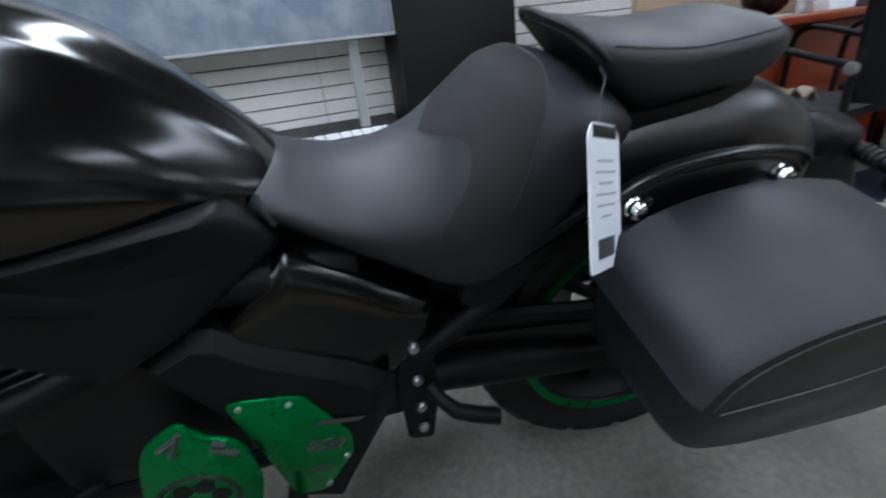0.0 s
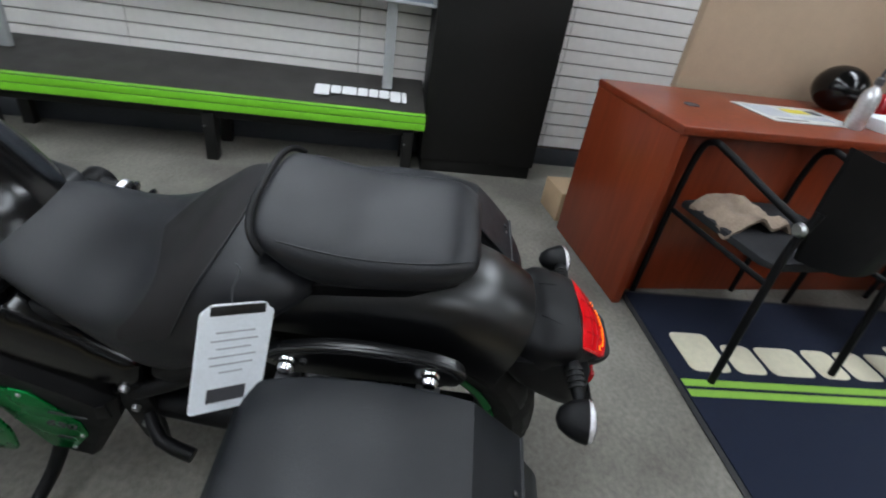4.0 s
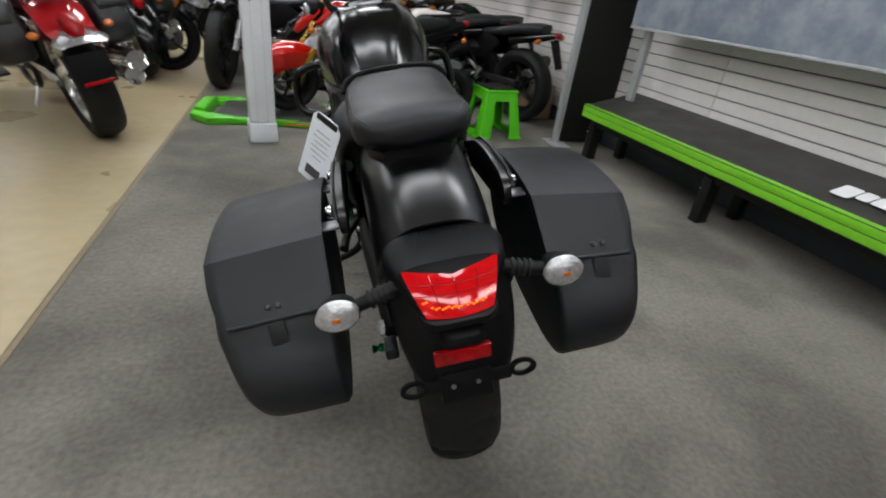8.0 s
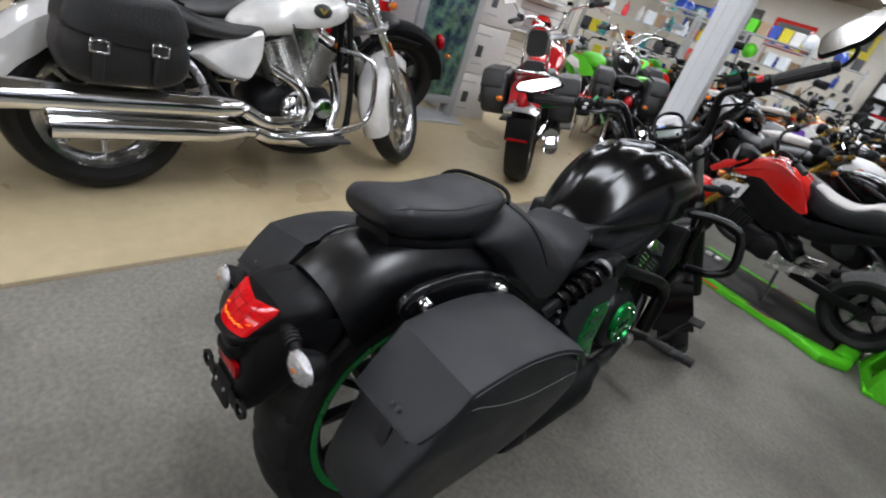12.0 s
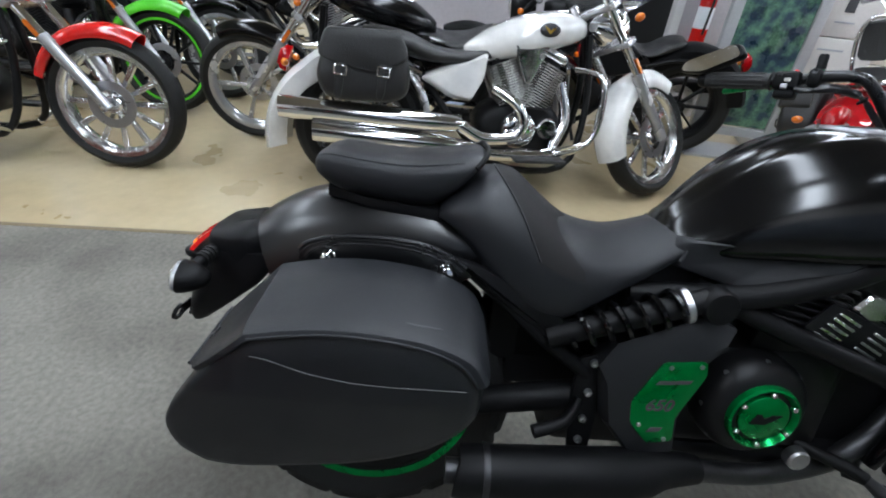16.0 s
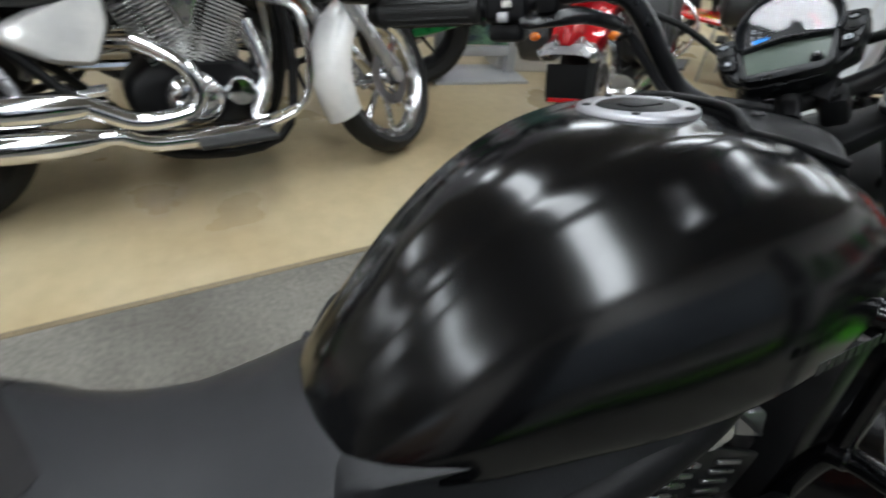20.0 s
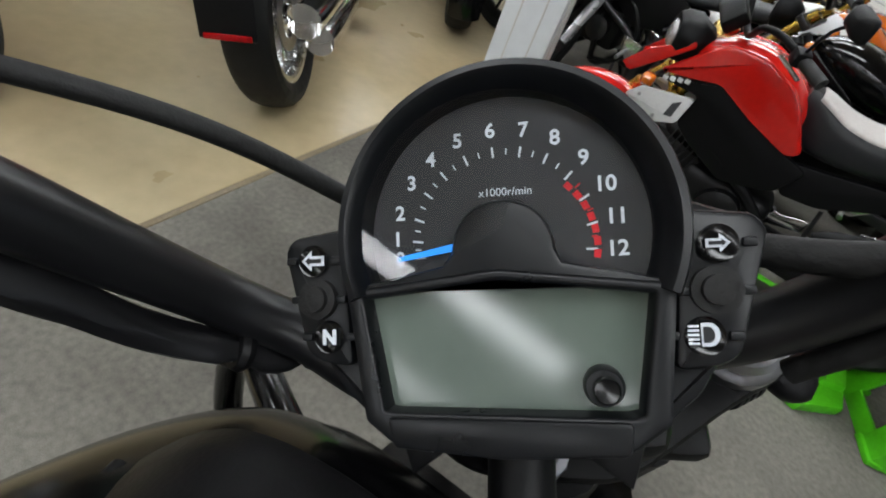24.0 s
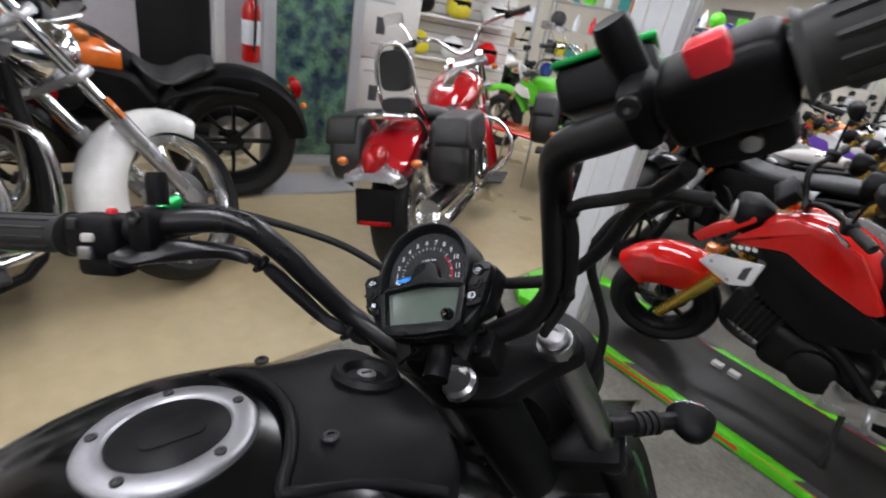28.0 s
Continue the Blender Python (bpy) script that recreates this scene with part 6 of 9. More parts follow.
# side wings with tell-tales and buttons
for s in (-1, 1):
    dpart("side_wing", slab(rounded([(s * 0.0485, 0.0215), (s * 0.066, 0.0195), (s * 0.0692, 0.015), (s * 0.061, -0.0165), (s * 0.057, -0.0195), (s * 0.045, -0.021)], 0.003), 0.012, Matrix.Translation((0, 0, -0.009)), 0.002), M["dash_plastic"], "ribbed wing with warning lamps")
    xs = (-0.0579, -0.0561, -0.0523) if s < 0 else (0.0566, 0.0555, 0.0521)
    for k, y in enumerate((0.0117, -0.0004, -0.0118)):
        for side in (-1, 1):
            part("rib", box(0.0035, 0.0024, 0.002, (xs[k] + side * 0.0075, y, 0.0035), 0.0006), M["dash_plastic"], wing)
        part("lamp_pit", lathe([(0.0046, 0.0030), (0.0050, 0.0042), (0.0040, 0.0036), (0, 0.0036)], Matrix.Translation((xs[k], y, 0)), 20), M["satin_black"], wing)
    b_ = part("push_button", lathe([(0.0062, 0.003), (0.0062, 0.0055), (0.0040, 0.0058), (0.0038, 0.0075), (0, 0.0080)], Matrix.Translation((xs[1], -0.0002, 0)), 24), M["rubber"], wing, "round rubber push button")
    arrow = [(-0.004, 0), (-0.0005, 0.0034), (-0.0005, 0.0016), (0.004, 0.0016), (0.004, -0.0016), (-0.0005, -0.0016), (-0.0005, -0.0034)]
    inner = [(-0.0026, 0), (-0.0012, 0.0014), (-0.0012, 0.0007), (0.0031, 0.0007), (0.0031, -0.0007), (-0.0012, -0.0007), (-0.0012, -0.0014)]
    ax = s * (0.95 if s < 0 else 0.72)
    part("arrow_mark", slab([(xs[0] - x * ax, 0.0117 + y * abs(ax)) for x, y in (arrow if s > 0 else arrow[::-1])], 0.0003, Matrix.Translation((0, 0, 0.0041))), M["dial_white"], wing, "white arrow mark")
    part("arrow_core", slab([(xs[0] - x * ax, 0.0117 + y * abs(ax)) for x, y in (inner if s > 0 else inner[::-1])], 0.0003, Matrix.Translation((0, 0, 0.0044))), M["dial"], wing)
    dpart("wing_skirt", slab(rounded([(s * 0.042, -0.016), (s * 0.0585, -0.0170), (s * 0.0520, -0.028), (s * 0.043, -0.036), (s * 0.038, -0.036)], 0.0025), 0.010, Matrix.Translation((0, 0, -0.012)), 0.002), M["dash_plastic"])
    if s < 0:
        lettering("neutral_mark", "N", 0.0060, M["dial_white"], wing, pose(-0.0523, -0.0121, 0.0042), 0.0002, bold=0.0003)
    else:
        for k in range(5):
            part("beam_bar", box(0.0026, 0.0006, 0.0003, (0.0495, -0.0093 - 0.0011 * k, 0.0043)), M["dial_white"], wing)
        dpoly = [(0.0512, -0.0085)] + [(0.0530 + 0.0026 * math.cos(radians(a)), -0.0114 + 0.0030 * math.sin(radians(a))) for a in range(90, -91, -20)] + [(0.0512, -0.0144)]
        part("beam_mark", slab(dpoly, 0.0003, Matrix.Translation((0, 0, 0.0042))), M["dial_white"], wing)
        part("beam_core", slab([(0.0523 + (x - 0.0523) * 0.6, -0.0115 + (y + 0.0115) * 0.68) for x, y in dpoly], 0.0003, Matrix.Translation((0, 0, 0.0045))), M["dial"], wing)
# bracket under the instrument
dpart("mount_bracket", tube([(0.0, -0.03, -0.03), (0.0, -0.05, -0.04), (0, -0.075, -0.035)], 0.012, 20, 6), M["matt_black"])
for s in (-1, 1):
    dpart("bracket_arm", slab([(s * 0.026, -0.036), (s * 0.044, -0.036), (s * 0.036, -0.062), (s * 0.022, -0.052)], 0.006, Matrix.Translation((0, 0, -0.030)), 0.0015), M["matt_black"], "black bracket plate")

# ---------- along the slat wall ----------
# display bench with sloping black top and lime front lip
B0, B1 = -0.02, 2.22
bench = thing("display_bench", "low black display bench with lime green striped front edge", "display bench", wall_m(0, 0))
bl = B1 - B0
part("top", slab([(0.0, 0.365), (0.0, 0.345), (0.40, 0.435), (0.40, 0.460)], bl, frame_of((B0, 0, 0), (0, 1, 0), (1, 0, 0)), 0.004), M["shelf_black"], bench, "sloping black top board")
part("front_lip", box(bl, 0.018, 0.085, ((B0 + B1) / 2, -0.008, 0.325), 0.004), M["shelf_black"], bench)
for z, h in ((0.3455, 0.034), (0.3065, 0.036)):
    part("green_stripe", box(bl + 0.002, 0.004, h, ((B0 + B1) / 2, -0.0185, z), 0.001), M["lime_paint"], bench, "lime green stripe")
part("green_edge", box(bl + 0.002, 0.05, 0.003, ((B0 + B1) / 2, 0.008, 0.3685), 0.001), M["lime_paint"], bench, "lime green stripe")
part("under_rail", box(bl - 0.1, 0.04, 0.05, ((B0 + B1) / 2, 0.06, 0.255), 0.004), M["panel_black"], bench)
for s_ in (B0 + 0.08, (B0 + B1) / 2, B1 - 0.08):
    part("leg", box(0.06, 0.08, 0.26, (s_, 0.06, 0.13), 0.006), M["panel_black"], bench)
    part("leg", box(0.06, 0.06, 0.34, (s_, 0.34, 0.17), 0.006), M["panel_black"], bench)
    bolt(bench, (s_ + 0.02, 0.018, 0.19), (0, -1, 0), 0.006, 0.004, "steel", "leg_bolt")
# maker's wordmark on the bench as plain white blocks
slope = frame_of((0, 0.15, 0.399), (-1, 0, 0), (0, -0.2285, 0.9735))
WIDTHS = (0.078, 0.054, 0.078, 0.054, 0.050, 0.054, 0.058, 0.026)
for k, wd in enumerate(WIDTHS):
    x0_ = -0.575 + sum(WIDTHS[:k]) + 0.006 * k
    hgt = 0.115 if k in (0, 6, 7) else 0.085
    pts = rounded([(0, -0.055), (wd, -0.055), (wd, -0.055 + hgt), (0, -0.055 + hgt)], 0.014, 3)
    part("wordmark_block", slab(pts, 0.002, slope @ Matrix.Translation((x0_, 0, 0.012))), M["letter_white"], bench, "white wordmark block")
# grey posts with the cloudy poster board
board = thing("poster_board", "wide board with cloudy grey-blue poster on grey metal posts", "poster board", wall_m(0, 0))
part("poster", box(2.16, 0.02, 0.95, (1.07, 0.16, 1.365), 0.002), M["poster_blue"], board, "cloudy grey-blue printed poster")
part("frame", join(box(2.20, 0.03, 0.016, (1.07, 0.165, 0.883), 0.003), box(0.016, 0.03, 0.97, (-0.02, 0.165, 1.365), 0.003), box(0.016, 0.03, 0.97, (2.16, 0.165, 1.365), 0.003), box(2.20, 0.03, 0.016, (1.07, 0.165, 1.848), 0.003)), M["grey_metal"], board)
for s_ in (0.19, 2.08):
    part("post", box(0.055, 0.035, 1.45, (s_, 0.235, 1.155), 0.004), M["grey_metal"], board, "grey metal post")
# tall black end panels
cab = thing("tall_cabinet", "tall plain black display cabinet by the bench", "cabinet", wall_m(0, 0))
part("front_panel", box(0.69, 0.018, 2.22, (-0.375, 0.124, 1.19), 0.003), M["panel_black"], cab)
for x in (-0.711, -0.039):
    part("side_panel", box(0.018, 0.26, 2.22, (x, 0.264, 1.19), 0.003), M["panel_black"], cab)
part("top_panel", box(0.69, 0.28, 0.018, (-0.375, 0.255, 2.31), 0.003), M["panel_black"], cab)
part("plinth", box(0.672, 0.26, 0.08, (-0.375, 0.266, 0.04), 0.003), M["panel_black"], cab)
kp = thing("banner_stand", "tall black banner with a white angular mark and steel edge", "banner stand", pose(1.43, 2.69, 0, 0, 0, 3))
part("panel", box(0.50, 0.03, 2.3, (0.27, 0, 1.16), 0.004), M["panel_black"], kp)
part("edge_post", box(0.045, 0.05, 2.32, (0.0, -0.005, 1.16), 0.005), M["grey_metal"], kp, "grey steel edge post")
part("foot_plate", box(0.14, 0.22, 0.008, (0.0, -0.03, 0.004), 0.002), M["grey_metal"], kp)
mark = [(0.0, 0.0), (0.05, 0.10), (0.03, 0.30), (0.08, 0.30), (0.095, 0.18), (0.15, 0.30), (0.21, 0.31), (0.14, 0.17), (0.19, 0.06), (0.13, 0.05), (0.10, 0.12), (0.075, 0.02)]
part("white_mark", slab(mark, 0.003, frame_of((0.13, -0.016, 1.02), (1, 0, 0), (0, -1, 0))), M["letter_white"], kp, "white angular mark")

# desks
DX, DY = V((0.61, 0.136, 0)).normalized(), V((0.215, -0.977, 0)).normalized()


def desk_m(a, b, z=0.0):
    """a along the desk row, b from its front edge back."""
    m = Matrix((DY, DX, V((0, 0, 1)))).transposed().to_4x4()
    m.translation = V((0.835, -0.705, z)) + DY * a + DX * b
    return m


def desk(a0, length, label, hutch=False):
    d = thing("desk", label, "desk", desk_m(a0, 0), "desks")
    part("desktop", box(length, 0.64, 0.032, (length / 2, 0.31, 0.734), 0.006), M["cherry"], d, "cherry laminate top")
    for x in (0.02, length - 0.02):
        part("end_panel", box(0.035, 0.62, 0.718, (x, 0.31, 0.359), 0.003), M["cherry"], d)
    part("modesty_panel", box(length - 0.08, 0.02, 0.712, (length / 2, 0.10, 0.360), 0.003), M["cherry"], d)
    part("grommet", lathe([(0.012, 0), (0.03, 0), (0.03, 0.004), (0.012, 0.003)], Matrix.Translation((0.24, 0.30, 0.750)), 20, closed=True), M["print_dark"], d)
    if hutch:
        part("side_wing", box(0.03, 0.6, 0.55, (0.02, 0.31, 1.03), 0.003), M["cherry"], d)
    return d


desk(0.0, 1.75, "cherry laminate office desk with papers and bottles")
desk(1.80, 1.75, "cherry laminate office desk further along")
solid("partition", box(1.7, 0.05, 1.5, (0.85 + 0.42, 0.70, 0.75 + 0.0), 0.01, m=desk_m(0, 0)), M["tan_board"], "tan cloth partition behind the desks", "partition")
solid("partition", box(2.6, 0.05, 1.5, (3.5, 0.70, 0.75), 0.01, m=desk_m(0, 0)), M["tan_board"], "tan cloth partition behind the desks", "partition")
solid("window_1", box(1.4, 0.02, 0.8, (3.2, 1.2, 1.7), m=desk_m(0, 0)), M["window_glow"], "bright window far behind the desks", "window", "structure")
# things on the first desk
sheet = thing("paper_sheet", "printed brochure lying on the desk", "paper", desk_m(0.73, 0.30, 0.7505))
part("page", box(0.42, 0.26, 0.004, (0, 0, 0.002), 0.001), M["old_paper"], sheet)
for k, (x_, y_, w_, h_, mt_) in enumerate(((-0.11, 0.02, 0.14, 0.16, "print_grey"), (0.05, 0.05, 0.12, 0.06, "yellow"), (0.06, -0.05, 0.16, 0.05, "print_grey"), (-0.10, -0.10, 0.15, 0.014, "print_dark"), (0.15, 0.05, 0.05, 0.06, "print_dark"))):
    part("print_block", box(w_, h_, 0.0006, (x_, y_, 0.0043)), M[mt_], sheet)
solid("paper_pad", box(0.20, 0.15, 0.045, (1.10, 0.20, 0.7735), 0.002, m=desk_m(0, 0)), M["paper"], "thick pad of white paper on the desk", "paper")


def bottle(a, b, h, r, mat_, cap_mat, label, category="bottle", pump=False):
    t = thing("bottle", label, category, desk_m(a, b, 0.75))
    part("body", lathe([(r * 0.9, 0), (r, 0.006), (r, h * 0.62), (r * 0.8, h * 0.74), (r * 0.38, h * 0.82), (r * 0.38, h * 0.88)], None, 20), mat_, t)
    part("cap", lathe([(r * 0.45, h * 0.86), (r * 0.45, h * 0.97), (r * 0.3, h), (0, h)], None, 16), cap_mat, t)
    if pump:
        part("pump_spout", tube([(0, 0, h), (0, 0, h * 1.12), (r * 1.2, 0, h * 1.14), (r * 1.5, 0, h * 1.08)], r * 0.18, 8, 2), cap_mat, t)
    return t


bottle(0.90, 0.175, 0.20, 0.036, M["clear_lens"], M["print_dark"], "clear pump bottle of hand gel", pump=True)
bottle(1.285, 0.05, 0.25, 0.036, M["paper"], M["white_plastic"], "white and blue drink bottle")
bottle(1.235, 0.115, 0.24, 0.034, M["print_dark"], M["print_dark"], "plain black drink bottle on the desk")
bottle(1.30, 0.40, 0.14, 0.045, M["dark_red"], M["red_paint"], "dark red cup with lid", "cup")
solid("helmet", ball(0.10, 0.12, 0.10, (1.12, 0.50, 0.845), m=desk_m(0, 0)), M["satin_black"], "black motorcycle helmet on the desk", "helmet")
st_ = thing("poster_stand", "black desk poster with red and white marks", "poster stand", desk_m(1.72, 0.16, 0.752) @ pose(0, 0, 0, -10, 0, -8))
part("sheet", box(0.46, 0.01, 0.72, (0, 0, 0.36), 0.003), M["print_dark"], st_)
for k in range(6):
    part("print_mark", box(0.09, 0.004, 0.05, (-0.13 + 0.13 * (k % 3), -0.006, 0.06 + 0.09 * (k // 3))), (M["red_paint"], M["letter_white"])[k % 2], st_)
part("print_bar", box(0.3, 0.004, 0.02, (0, -0.006, 0.50)), M["letter_white"], st_)
part("print_bar", box(0.22, 0.004, 0.02, (0, -0.006, 0.46)), M["letter_white"], st_)
solid("card_box", box(0.10, 0.05, 0.14, (1.30, 0.32, 0.82), 0.004, m=desk_m(0, 0)), M["red_switch"], "small upright red carton on the desk", "box")
bp = thing("backpack", "black backpack hanging on a chair back by its straps", "backpack", desk_m(1.11, -0.29, 0.49) @ Matrix.Scale(0.88, 4))
part("body", loft([[V((x, y, z)) for x, y in rounded([(-hw, -dp), (hw, -dp), (hw, dp), (-hw, dp)], 0.06)] for z, hw, dp in ((-0.06, 0.10, 0.06), (-0.03, 0.15, 0.10), (0.12, 0.165, 0.12), (0.26, 0.15, 0.10), (0.33, 0.11, 0.06))]), M["seat_cloth"], bp, "padded black body", sharp=60)
part("pocket", loft([[V((x, 0.10 + y, z)) for x, y in rounded([(-hw, -0.03), (hw, -0.03), (hw, dp), (-hw, dp)], 0.03)] for z, hw, dp in ((-0.02, 0.09, 0.02), (0.0, 0.11, 0.05), (0.13, 0.11, 0.045), (0.16, 0.09, 0.02))]), M["seat_cloth"], bp, sharp=60)
for sx in (-0.06, 0.06):
    part("strap", tube([(sx, -0.06, 0.30), (sx * 1.1, -0.10, 0.375), (sx * 1.2, -0.165, 0.36), (sx * 1.2, -0.175, 0.24)], [0.014, 0.016, 0.016, 0.012], 8, 4), M["seat_cloth"], bp, "padded shoulder strap")
part("handle", tube([(-0.03, 0.0, 0.32), (-0.02, 0.0, 0.37), (0.02, 0.0, 0.37), (0.03, 0.0, 0.32)], 0.006, 8, 4), M["print_dark"], bp)
part("tag", box(0.05, 0.004, 0.03, (0.0, -0.105, 0.29), 0.001), M["paper"], bp, "pale sewn label")
solid("cardboard_box", box(0.16, 0.22, 0.16, (0.10, 0.80, 0.08), 0.003, m=desk_m(0, 0)), M["cardboard"], "small brown cardboard box on the floor by the desk", "box")
solid("cardboard_box", box(0.28, 0.24, 0.28, (1.62, -0.10, 0.14), 0.004, m=desk_m(0, 0)), M["cabinet_white"], "pale carton on the floor under the desk", "box")
tie = solid("wall_hanger", box(0.05, 0.02, 0.12, (0.40, 0.665, 1.33), 0.006, m=desk_m(0, 0)), M["yellow"], "yellow and black tag hanging on the partition", "tag")


def guest_chair(m, label):
    """Black arm chair that faces +y of m."""
    c = thing("chair", label, "chair", m, "guest chairs")
    part("seat", loft([ring(v, lo, hi, hw, 24, 5, 4) for v, lo, hi, hw in ((-0.22, 0.425, 0.455, 0.20), (-0.18, 0.42, 0.465, 0.225), (0.10, 0.42, 0.47, 0.235), (0.22, 0.415, 0.455, 0.22))]), M["seat_cloth"], c, "black padded seat")
    rows_ = []
    for k in range(10):
        f = k / 9
        z = 0.49 + 0.325 * f
        hw = 0.175 + 0.075 * math.sin(math.pi * 0.5 * f) + (0.012 if k == 9 else 0)
        xs_ = [-1 + j / 4 for j in range(9)]
        rows_.append([V((hw * x, -0.255 - 0.035 * f - 0.055 * (1 - x * x) + d, z + 0.035 * f ** 4 * abs(x) ** 3 - (0.02 * (1 - f) * (1 - x * x)))) for d in (0.0, 0.014) for x in (xs_ if d == 0 else xs_[::-1])])
    part("backrest", loft(rows_), M["black_plastic"], c, "black curved plastic backrest", sharp=50)
    for s in (-1, 1):
        part("front_leg", tube([(s * 0.255, 0.24, 0.0), (s * 0.258, 0.225, 0.40), (s * 0.258, 0.205, 0.64), (s * 0.258, 0.16, 0.700), (s * 0.256, 0.08, 0.695), (s * 0.250, -0.12, 0.645), (s * 0.232, -0.25, 0.610)], 0.0120, 10, 5), M["matt_black"], c, "bent black tube leg and arm")
        part("rear_leg", tube([(s * 0.262, -0.285, 0.0), (s * 0.245, -0.265, 0.40), (s * 0.238, -0.262, 0.55), (s * 0.222, -0.275, 0.66)], 0.0125, 10, 4), M["matt_black"], c)
        part("side_rail", tube([(s * 0.252, 0.225, 0.41), (s * 0.247, -0.262, 0.41)], 0.010, 8), M["matt_black"], c)
        part("back_knob", lathe([(0.02, 0), (0.022, 0.01), (0.015, 0.018), (0, 0.018)], frame_of((s * 0.238, -0.262, 0.60), (0, 0, 1), (s, 0, 0)), 14), M["steel"], c)
    return c


def facing_desk(a, b, turn=0):
    return desk_m(a, b) @ pose(0, 0, 0, 0, 0, turn)


guest_chair(facing_desk(0.40, -0.155, 1), "black plastic arm chair with a cloth on its seat")
guest_chair(facing_desk(1.14, -0.22, 4), "black plastic arm chair pushed up to the desk")
guest_chair(facing_desk(2.30, -0.42, 24), "black plastic arm chair by the far desk")
rag = bmesh.new()
bmesh.ops.create_grid(rag, x_segments=16, y_segments=12, size=0.5)
for v_ in rag.verts:
    v_.co = V((v_.co.x * 0.26, v_.co.y * 0.22, 0.03 * noise.noise(v_.co * 4) + 0.02 - 0.25 * max(0, abs(v_.co.x) - 0.3) * 1.0))
bmesh.ops.solidify(rag, geom=rag.faces[:], thickness=0.012)
solid("cloth", rag, M["rag"], "crumpled brown cloth lying on a chair seat", "cloth", m=facing_desk(0.30, -0.10) @ Matrix.Translation((0, 0, 0.485)))

# floor mats
def floor_mat(corner, along, side, length, width, label):
    x, y = V(along).normalized(), V(side).normalized()
    m = Matrix((x, y, V((0, 0, 1)))).transposed().to_4x4()
    m.translation = corner
    t = thing("floor_mat", label, "floor mat", m, "floor mats")
    part("edge", slab(rounded([(0, 0), (length, 0), (length, width), (0, width)], 0.02), 0.006, None, 0.002), M["mat_edge"], t, "black rubber edge")
    part("mat_field", box(length - 0.04, width - 0.04, 0.006, (length / 2, width / 2, 0.008), 0.001), M["mat_navy"], t, "dark navy pile")
    for off, w_ in ((0.455, 0.030), (0.500, 0.030)):
        part("green_band", box(length - 0.05, w_, 0.002, (length / 2, off, 0.0118)), M["mat_green"], t, "green printed band")
    xs = 0.09
    for k, wd in enumerate((0.17, 0.13, 0.19, 0.13, 0.13, 0.13, 0.14, 0.06)):
        h_ = 0.20 if k in (0, 6, 7) else 0.145
        shape = rounded([(0, 0), (wd * 0.92, 0), (wd * 0.92, h_), (0, h_)], 0.03, 3)
        part("wordmark_block", slab([(xs + x_, 0.555 + y_) for x_, y_ in shape], 0.002, Matrix.Translation((0, 0, 0.0112))), M["cream_print"], t, "cream wordmark block")
        xs += wd + 0.008
    return t


floor_mat((-0.085, -0.862, 0.001), (0.11, -1.1, 0), (1.0, 0.1, 0), 1.48, 1.02, "navy floor mat with green band and cream lettering blocks")
floor_mat((0.10, -2.75, 0.001), (0.11, -1.1, 0), (1.0, 0.1, 0), 1.48, 1.02, "second navy floor mat by the far desk")

# ---------- column, bike lift and step stool ----------
col = thing("column", "square white clad column with fluted faces", "column", pose(-0.705, 2.405, 0, 0, 0, 12))
part("shaft", box(0.150, 0.150, CEIL - 0.12, (0, 0, 0.12 + (CEIL - 0.12) / 2), 0.012), M["column_white"], col)
part("base", box(0.166, 0.166, 0.12, (0, 0, 0.06), 0.012), M["column_white"], col)
for x in (-0.03, 0.03):
    part("flute", box(0.004, 0.004, CEIL - 0.2, (x, -0.0755, CEIL / 2), 0.001), M["cabinet_white"], col)
    part("flute", box(0.004, 0.004, CEIL - 0.2, (0.0755, x, CEIL / 2), 0.001), M["cabinet_white"], col)

